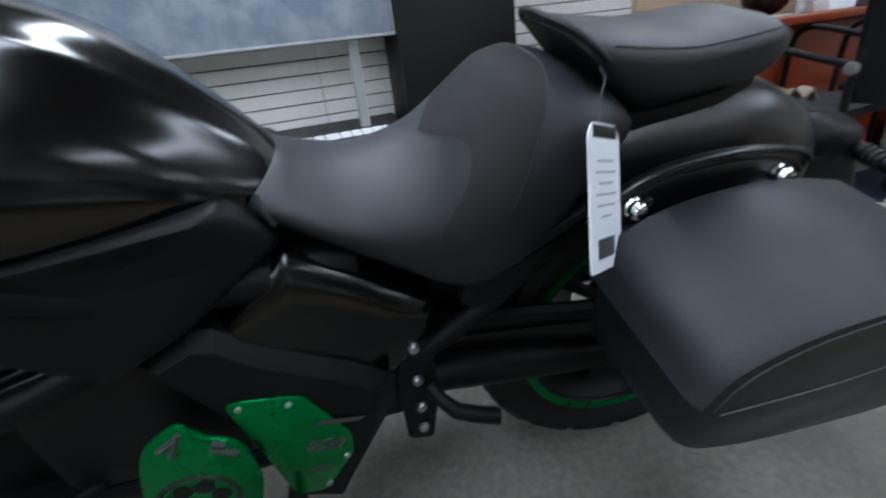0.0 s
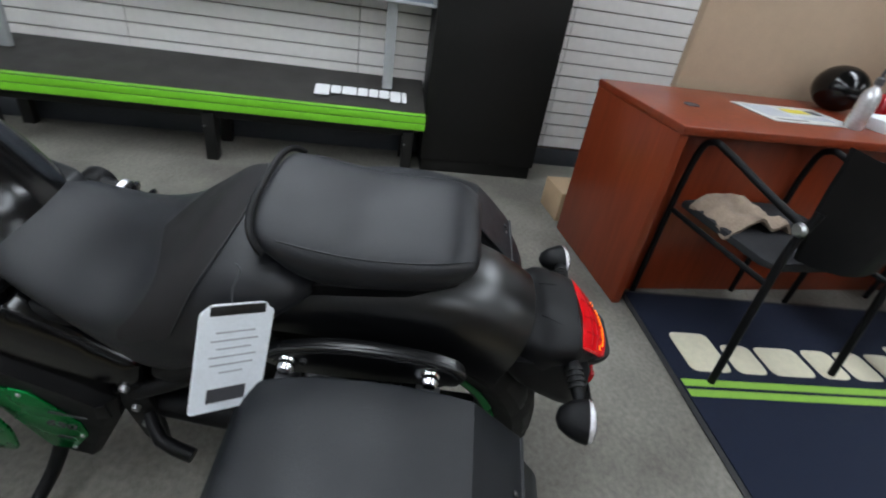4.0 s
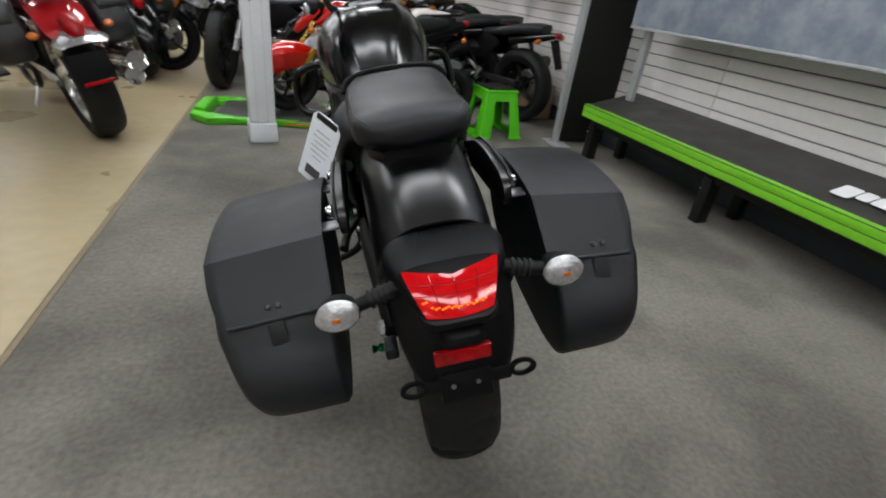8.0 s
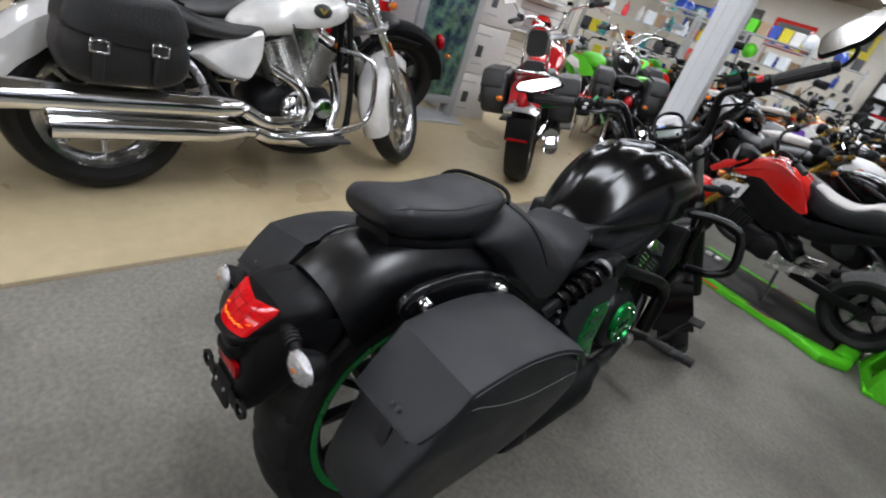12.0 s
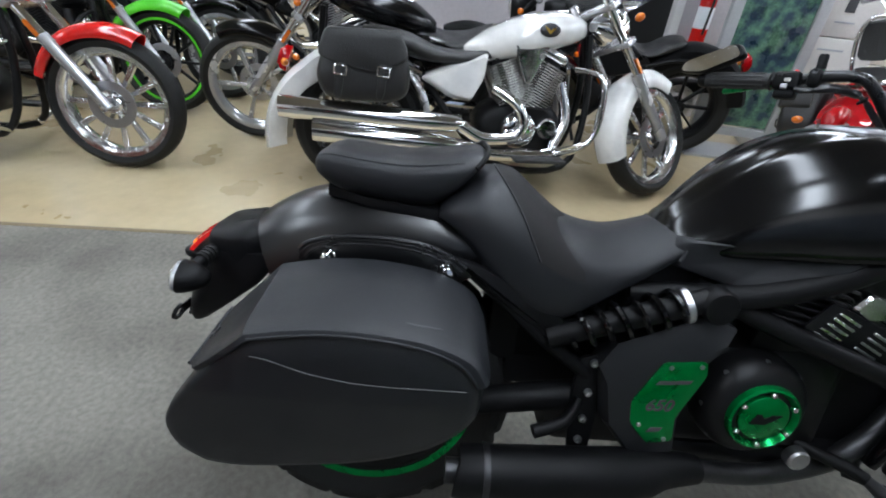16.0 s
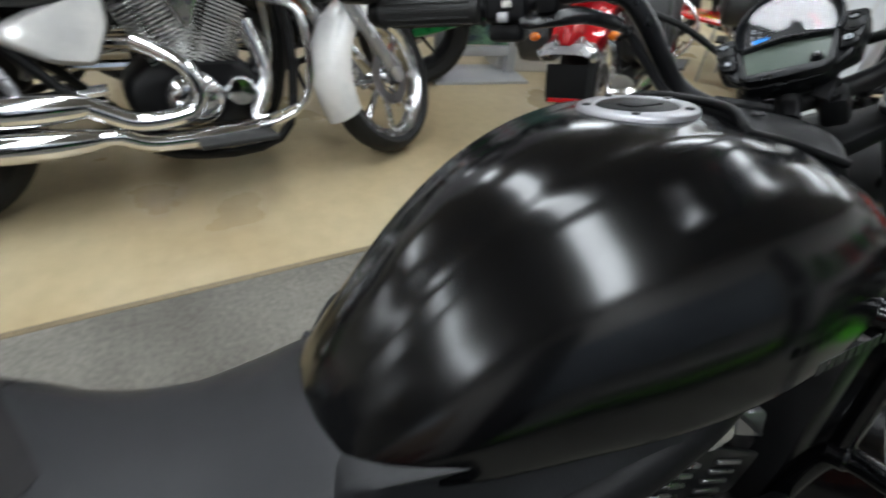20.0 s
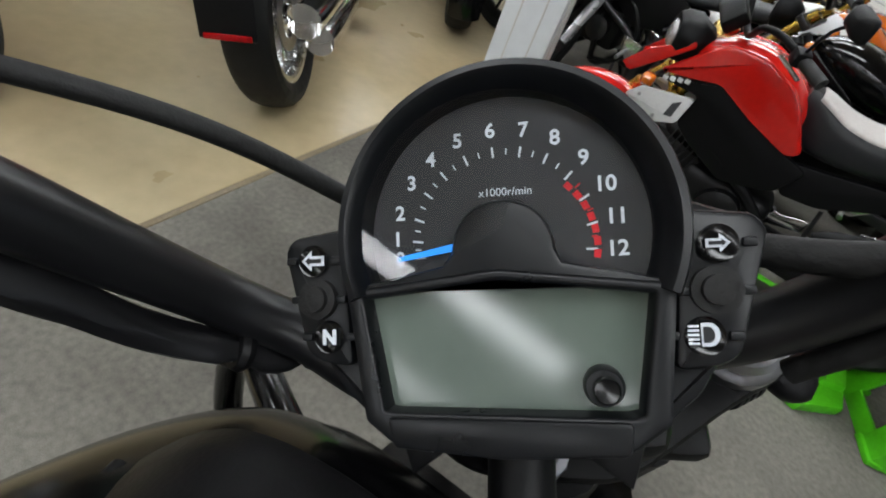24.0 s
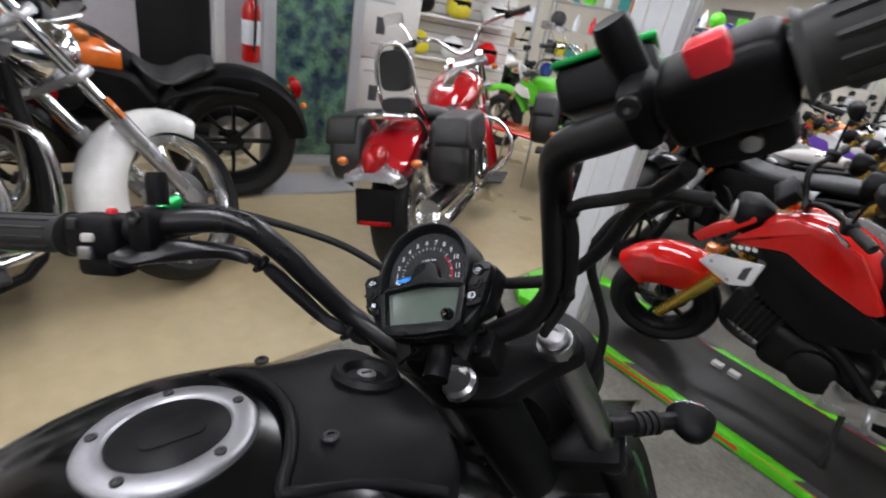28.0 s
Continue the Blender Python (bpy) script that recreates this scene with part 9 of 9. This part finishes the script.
    bars(b, head + V((0, -0.02, 0.07)), 0.36, 0.10, 0.12, M["matt_black"], r=0.011)
    part("side_stand", tube([(-0.09, 0.50, 0.24), (-0.17, 0.46, 0.03)], 0.010, 8), M["dark_metal"], b)
    steer(b, fr, head, 28)
    return b


def fender_hug(c, R0, width):
    """A short mudguard over the front upper quarter of a wheel."""
    rows_ = []
    for k in range(15):
        a = radians(-22 + 78 * k / 14)
        d = V((0, math.sin(a), math.cos(a)))
        o = [c + d * (R0 - 0.03) + V((-width / 2, 0, 0)), c + d * R0 + V((-width * 0.42, 0, 0)), c + d * (R0 + 0.012), c + d * R0 + V((width * 0.42, 0, 0)), c + d * (R0 - 0.03) + V((width / 2, 0, 0))]
        rows_.append(o + [p - d * 0.005 for p in o[::-1]])
    return loft(rows_)


mini_bike(pose(0.57, 2.96, 0.045, 0, -3, 90), "small red and white road bike on a green platform")
n_red = naked(pose(-0.75, 5.2, 0, 0, -6, 84), "black road bike with red inserts behind the column", M["satin_black"], M["red_paint"], M["grey_seat"])
n_blk = naked(pose(1.35, 3.35, 0, 0, -6, 30), "black road bike with dark panels", M["satin_black"], M["silver_paint"], M["vinyl"])
n_wht = naked(pose(0.75, 4.60, 0, 0, -6, 82), "white and purple road bike in the back row", M["white_plastic"], M["purple"], M["grey_seat"])
n_org = naked(pose(1.00, 5.35, 0, 0, -6, 78), "orange and black road bike in the back row", M["orange"], M["silver_paint"], M["grey_seat"])
dirt = naked(pose(-2.35, 5.05, 0, 0, -6, 96), "tall green dirt bike", M["lime"], M["white_plastic"], M["lime"], tall=True, fork_mat=M["steel"], R=0.33, scale=0.82)
for k, (x, y, turn, src, lab) in enumerate([
        (0.55, 6.1, 80, n_blk, "black road bike in the far row"), (0.25, 6.9, 84, n_wht, "white road bike in the far row"), (-0.35, 4.3, 86, n_blk, "black road bike behind the platform"),
        (0.95, 3.75, 80, n_blk, "black road bike with dark panels in the back row"), (1.35, 4.15, 50, n_blk, "black road bike near the wall"), (-3.1, 6.6, 40, dirt, "green dirt bike in the far corner"),
        (-0.2, 7.6, 80, n_wht, "white road bike in the far row"), (-2.3, 7.2, 60, n_red, "red dirt-style bike far back"), (1.2, 6.6, 70, n_org, "orange road bike by the far wall")]):
    tagged(copy_thing(src, pose(x, y, 0, 0, -6, turn)), lab)

# ---------- further back in the showroom ----------
pd = thing("poster_display", "tall grey metal poster frame with dark green artwork", "poster display", pose(-2.80, 2.36, 0, 0, 0, 82))
part("artwork", box(0.46, 0.02, 1.70, (0, 0, 1.05), 0.003), M["poster_art"], pd, "dark green abstract artwork")
for x in (-0.26, 0.26):
    part("upright", box(0.07, 0.06, 2.05, (x, 0, 1.03), 0.006), M["grey_metal"], pd, "grey metal upright")
part("cross_bar", box(0.52, 0.05, 0.06, (0, 0, 0.16), 0.006), M["grey_metal"], pd)
part("base_plate", box(0.66, 0.36, 0.02, (0, -0.02, 0.01), 0.004), M["grey_metal"], pd)
cart_me = mesh_of("carton", box(0.50, 0.40, 0.415, (0, 0, 0.2075), 0.006), M["cabinet_white"])
for k in range(3):
    ct = thing("carton", "white storage carton with dark print in a stack", "carton", pose(-2.98, 2.86, 0.42 * k, 0, 0, 76 + 2 * k), "stacked cartons")
    share("box", cart_me, ct, Matrix())
    part("print_block", box(0.06, 0.004, 0.10, (-0.02, -0.202, 0.20), 0.001), M["print_dark"], ct)
    part("print_bar", box(0.16, 0.004, 0.012, (-0.02, -0.202, 0.34)), M["print_grey"], ct)
    part("print_bar", box(0.12, 0.004, 0.010, (-0.02, -0.202, 0.09)), M["print_grey"], ct)
# inner wall with a dark doorway and an extinguisher
solid("wall_inner", join(box(0.10, 0.67, CEIL, (-3.78, 2.44, CEIL / 2)), box(0.10, 1.66, CEIL, (-3.78, 0.78, CEIL / 2)), box(0.10, 0.495, CEIL - 2.1, (-3.78, 1.8575, 2.1 + (CEIL - 2.1) / 2))), M["lavender"], "pale grey inner wall with a doorway", "wall", "structure")
solid("door_1", box(0.04, 0.49, 2.08, (-3.80, 1.8575, 1.04), 0.004), M["door_dark"], "dark closed door in the inner wall", "door", "structure")
solid("trim", box(0.14, 0.07, 2.1, (-3.76, 2.10, 1.05), 0.005), M["white_plastic"], "white door frame upright", "trim", "structure")
ext = thing("fire_extinguisher", "red fire extinguisher hanging on the inner wall", "fire extinguisher", pose(-3.66, 2.30, 0.62, 0, 0, 0))
part("cylinder", lathe([(0.05, 0), (0.062, 0.01), (0.062, 0.33), (0.05, 0.38), (0.02, 0.41), (0.02, 0.43)], None, 24), M["red_paint"], ext)
part("label", lathe([(0.0625, 0.12), (0.0628, 0.13), (0.0628, 0.27), (0.0625, 0.28)], None, 24, cap=False), M["paper"], ext)
part("valve", box(0.05, 0.03, 0.05, (0, 0, 0.45), 0.006), M["dark_metal"], ext)
part("handle", box(0.10, 0.02, 0.012, (0.03, 0, 0.485), 0.004), M["print_dark"], ext)
part("hose", tube([(0.03, 0, 0.44), (0.09, 0, 0.40), (0.08, 0, 0.20), (0.066, 0, 0.08)], 0.01, 8, 4), M["rubber"], ext)

# helmet shelves on a pale slatted wall behind the cartons
hs = thing("helmet_shelf", "pale slatted shelf wall carrying motorcycle helmets", "shelf", pose(-4.75, 4.3, 0, 0, 0, 62))
part("back_panel", box(2.6, 0.05, 2.4, (0, 0, 1.2), 0.004), M["groove"], hs)
sl_me = mesh_of("slat", box(2.6, 0.016, 0.092, bevel=0.003, seg=1), M["slat_white"])
for k in range(23):
    share("slat", sl_me, hs, Matrix.Translation((0, -0.032, 0.12 + 0.10 * k)))
for k in range(3):
    part("shelf_board", box(2.4, 0.30, 0.02, (0, -0.18, 0.72 + 0.42 * k), 0.003), M["white_plastic"], hs)


def helmet(m, mat_, label):
    h = thing("helmet", label, "helmet", m, "helmets on the shelf")
    part("shell", loft([ring(v, lo, hi, hw, 20, 2, 2.4) for v, lo, hi, hw in ((-0.14, 0.10, 0.17, 0.05), (-0.11, 0.03, 0.22, 0.10), (-0.04, 0.0, 0.25, 0.125), (0.04, 0.0, 0.25, 0.125), (0.10, 0.02, 0.21, 0.10), (0.14, 0.04, 0.14, 0.06))]), mat_, h, sharp=60)
    part("visor", loft([[V((x * (0.115 if k == 0 else 0.112), 0.05 + 0.09 * math.sqrt(max(0, 1 - x * x)) + (0.005 if k else 0), 0.105 + 0.075 * k)) for x in (-1, -0.7, -0.3, 0.3, 0.7, 1)] for k in (0, 1)], cap=False, closed=False), M["satin_black"], h, sharp=80)
    return h


cols = [M["satin_black"], M["red_paint"], M["white_plastic"], M["yellow"], M["matt_black"], M["blue_paint"]]
base_hs = pose(-4.75, 4.3, 0, 0, 0, 62)
for k in range(12):
    helmet(base_hs @ pose(-1.0 + 0.40 * (k % 6), -0.19, 0.73 + 0.42 * (k // 6), 0, 0, 170 + 13 * (k % 4)), cols[(k * 5 + k // 6) % 6], "shelf helmet, " + ("black", "red", "white", "yellow", "dull black", "blue")[(k * 5 + k // 6) % 6] + " shell with dark visor")
tb = thing("side_table", "small red side table on thin legs", "table", pose(-2.62, 4.2, 0, 0, 0, 20))
part("tabletop", box(0.44, 0.44, 0.02, (0, 0, 0.41), 0.006), M["red_paint"], tb)
for sx in (-1, 1):
    for sy in (-1, 1):
        part("leg", tube([(sx * 0.19, sy * 0.19, 0.40), (sx * 0.21, sy * 0.21, 0.0)], 0.009, 8), M["steel"], tb)

# product wall far at the back: rows of white and black cartons on hooks
pw = thing("product_wall", "far display wall with tiers of white cartons under black headers", "display wall", pose(-0.1, 12.95, 0))
part("board", box(3.3, 0.06, 2.2, (0, 0.02, 1.15), 0.004), M["panel_black"], pw)
carton_w = mesh_of("package", box(0.47, 0.22, 0.27, bevel=0.008, seg=1), M["white_plastic"])
label_w = mesh_of("header_label", box(0.17, 0.012, 0.17, bevel=0.003, seg=1), M["paper"])
strip_r = mesh_of("price_strip", box(0.30, 0.012, 0.05, bevel=0.002, seg=1), M["dark_red"])
bar_g = mesh_of("print_bar", box(0.16, 0.006, 0.035), M["print_grey"])
for tier in range(3):
    z0 = 0.16 + 0.62 * tier
    part("shelf_board", box(3.2, 0.26, 0.02, (0, -0.12, z0 - 0.012), 0.003), M["shelf_black"], pw)
    for c_ in range(6):
        x_ = -1.30 + 0.52 * c_
        share("package", carton_w, pw, Matrix.Translation((x_, -0.13, z0 + 0.136)))
        share("print_bar", bar_g, pw, Matrix.Translation((x_ - 0.06 + 0.03 * ((c_ * 5 + tier) % 4), -0.244, z0 + 0.17)))
        share("header_label", label_w, pw, Matrix.Translation((x_ - 0.08, -0.03, z0 + 0.43)))
        share("price_strip", strip_r, pw, Matrix.Translation((x_ + 0.05, -0.025, z0 + 0.305)))
# racks of riding gear along the slat wall
def jacket(m, mat_, trim_mat, label):
    j_ = thing("jacket", label, "jacket", m, "hanging riding gear")
    part("body", loft([[V((x * hw, y * dp, z)) for x, y in rounded([(-1, -1), (1, -1), (1, 1), (-1, 1)], 0.6, 3)] for z, hw, dp in ((0.0, 0.20, 0.07), (0.25, 0.21, 0.09), (0.5, 0.23, 0.09), (0.62, 0.19, 0.07), (0.66, 0.07, 0.05))]), mat_, j_, sharp=60)
    for s in (-1, 1):
        part("sleeve", tube([(s * 0.20, 0, 0.57), (s * 0.27, 0.02, 0.38), (s * 0.27, 0.05, 0.08)], [0.075, 0.065, 0.045], 10, 3), trim_mat, j_)
    part("chest_band", box(0.36, 0.17, 0.07, (0, 0, 0.42), 0.03), trim_mat, j_)
    return j_


jm = [(M["lime"], M["print_dark"]), (M["white_plastic"], M["print_dark"]), (M["red_switch"], M["cloth_grey"]), (M["cloth_grey"], M["lime"]), (M["print_dark"], M["white_plastic"]), (M["teal"], M["cloth_grey"])]
jl = ("lime green", "white", "red", "grey and green", "black and white", "teal")
for k in range(16):
    s_ = 3.1 + 0.42 * k
    jacket(wall_m(s_, 0.30 - 0.03 * (k % 2), 1.02 + (0.0 if k % 3 else 0.08)) @ pose(0, 0, 0, 0, 0, 60 + 9 * (k % 5)), *jm[(k * 7 + k // 4) % 6], "riding jacket in " + jl[(k * 7 + k // 4) % 6] + " hanging on the wall rail")
rl = thing("clothes_rail", "long steel clothes rail on the slat wall", "clothes rail", wall_m(0, 0.28, 1.74))
part("bar", tube([(2.8, 0, 0), (9.8, 0, 0)], 0.012, 8), M["steel"], rl)
for s_ in (2.9, 5.2, 7.5, 9.7):
    part("arm", tube([(s_, 0, 0), (s_, 0.15, 0.0)], 0.010, 8), M["steel"], rl)
for k in range(9):
    bx = solid("cardboard_box", box(0.40, 0.34, 0.30, (0, 0, 0.15), 0.004), (M["cardboard"], M["white_plastic"], M["print_dark"])[k % 3], ("brown", "white", "black")[k % 3] + " merchandise box on the floor by the wall", "box", m=wall_m(3.4 + 0.62 * k, 0.20) @ pose(0, 0, 0, 0, 0, 5 * (k % 4)), group="merchandise boxes")
# posters high on the far walls
for k, (x, z, w_, h_, mt_) in enumerate(((-3.8, 2.0, 0.9, 0.6, "red_paint"), (-4.9, 1.9, 0.7, 0.9, "print_dark"), (-2.6, 2.2, 0.8, 0.5, "yellow"), (-5.9, 1.7, 0.8, 0.8, "blue_paint"), (2.6, 2.2, 0.9, 0.5, "red_switch"))):
    ps = thing("wall_poster", "printed wall poster on the far wall", "poster", pose(x, 13.10, z))
    part("sheet", box(w_, 0.012, h_, bevel=0.003), M[mt_], ps)
    part("print_block", box(w_ * 0.8, 0.004, h_ * 0.55, (0, -0.008, h_ * 0.1)), M["cloth_grey"], ps)
    part("print_bar", box(w_ * 0.6, 0.004, h_ * 0.07, (0, -0.008, -h_ * 0.33)), M["letter_white"], ps)
# more machines far back
for k, (x, y, turn, src, lab) in enumerate([(-1.9, 8.6, 70, n_red, "red road bike near the back"), (-0.6, 8.7, 80, n_org, "orange road bike near the back"), (0.5, 8.2, 85, n_blk, "black road bike near the back"), (-3.6, 8.2, 50, dirt, "green dirt bike near the back"), (-4.6, 6.4, 60, n_wht, "white road bike near the side wall"), (-0.3, 9.8, 84, n_wht, "white road bike at the far end"), (0.9, 9.4, 80, n_red, "red road bike at the far end")]):
    tagged(copy_thing(src, pose(x, y, 0, 0, -6, turn)), lab)


# freestanding racks of packaged goods between the far bikes
PACK_MATS = [M[k] for k in ("white_plastic", "red_switch", "yellow", "lime", "blue_paint", "print_dark", "orange", "paper", "teal", "cardboard")]
PACK_WORDS = ("white", "red", "yellow", "lime green", "blue", "black", "orange", "pale", "teal", "brown")
pack_box = [mesh_of("package", box(0.15, 0.12, 0.20, (0, 0, 0.10), 0.006, seg=1), mt_) for mt_ in PACK_MATS]
pack_btl = [mesh_of("bottle", lathe([(0.045, 0), (0.05, 0.01), (0.05, 0.15), (0.02, 0.19), (0.02, 0.23), (0, 0.235)], None, 12), mt_) for mt_ in PACK_MATS]
pack_ball = [mesh_of("helmet", ball(0.115, 0.135, 0.12, (0, 0, 0.12), u=14, v=9), mt_) for mt_ in PACK_MATS]


def goods_rack(m, width, seed):
    """A steel rack with shelves and goods standing on them."""
    g = random.Random(seed)
    r_ = thing("goods_rack", "grey metal shop rack with crowded shelves", "rack", m, "shop racks")
    for sx in (-1, 1):
        for sy in (-0.2, 0.2):
            part("upright", box(0.03, 0.03, 1.75, (sx * width / 2, sy, 0.875), 0.003, seg=1), M["grey_metal"], r_)
    for k in range(5):
        part("shelf_board", box(width, 0.44, 0.02, (0, 0, 0.14 + 0.38 * k), 0.003, seg=1), M["grey_metal"], r_)
        x = -width / 2 + 0.12
        while x < width / 2 - 0.08:
            kind = g.choice((0, 0, 1, 0, 1, 1, 0, 2))
            c = g.randrange(10)
            name = ("package", "bottle", "helmet")[kind]
            ob = new(name, (pack_box, pack_btl, pack_ball)[kind][c])
            ob.matrix_world = m @ pose(x, g.uniform(-0.08, 0.04), 0.1505 + 0.38 * k, 0, 0, g.uniform(-25, 25))
            tagged(ob, PACK_WORDS[c] + " " + ("packaged goods box", "plastic bottle of goods", "open face helmet") [kind] + " on a shop rack", name, "goods on the shop racks")
            x += g.uniform(0.15, 0.30) + (0.06 if kind == 2 else 0)


goods_rack(pose(-4.55, 8.0, 0, 0, 0, 30), 1.8, 1)
goods_rack(pose(-3.05, 9.2, 0, 0, 0, 20), 1.8, 2)
goods_rack(pose(-2.6, 11.2, 0, 0, 0, 8), 1.8, 3)
goods_rack(pose(-5.7, 6.4, 0, 0, 0, 45), 1.6, 4)
goods_rack(pose(-4.4, 10.2, 0, 0, 0, 24), 1.6, 5)
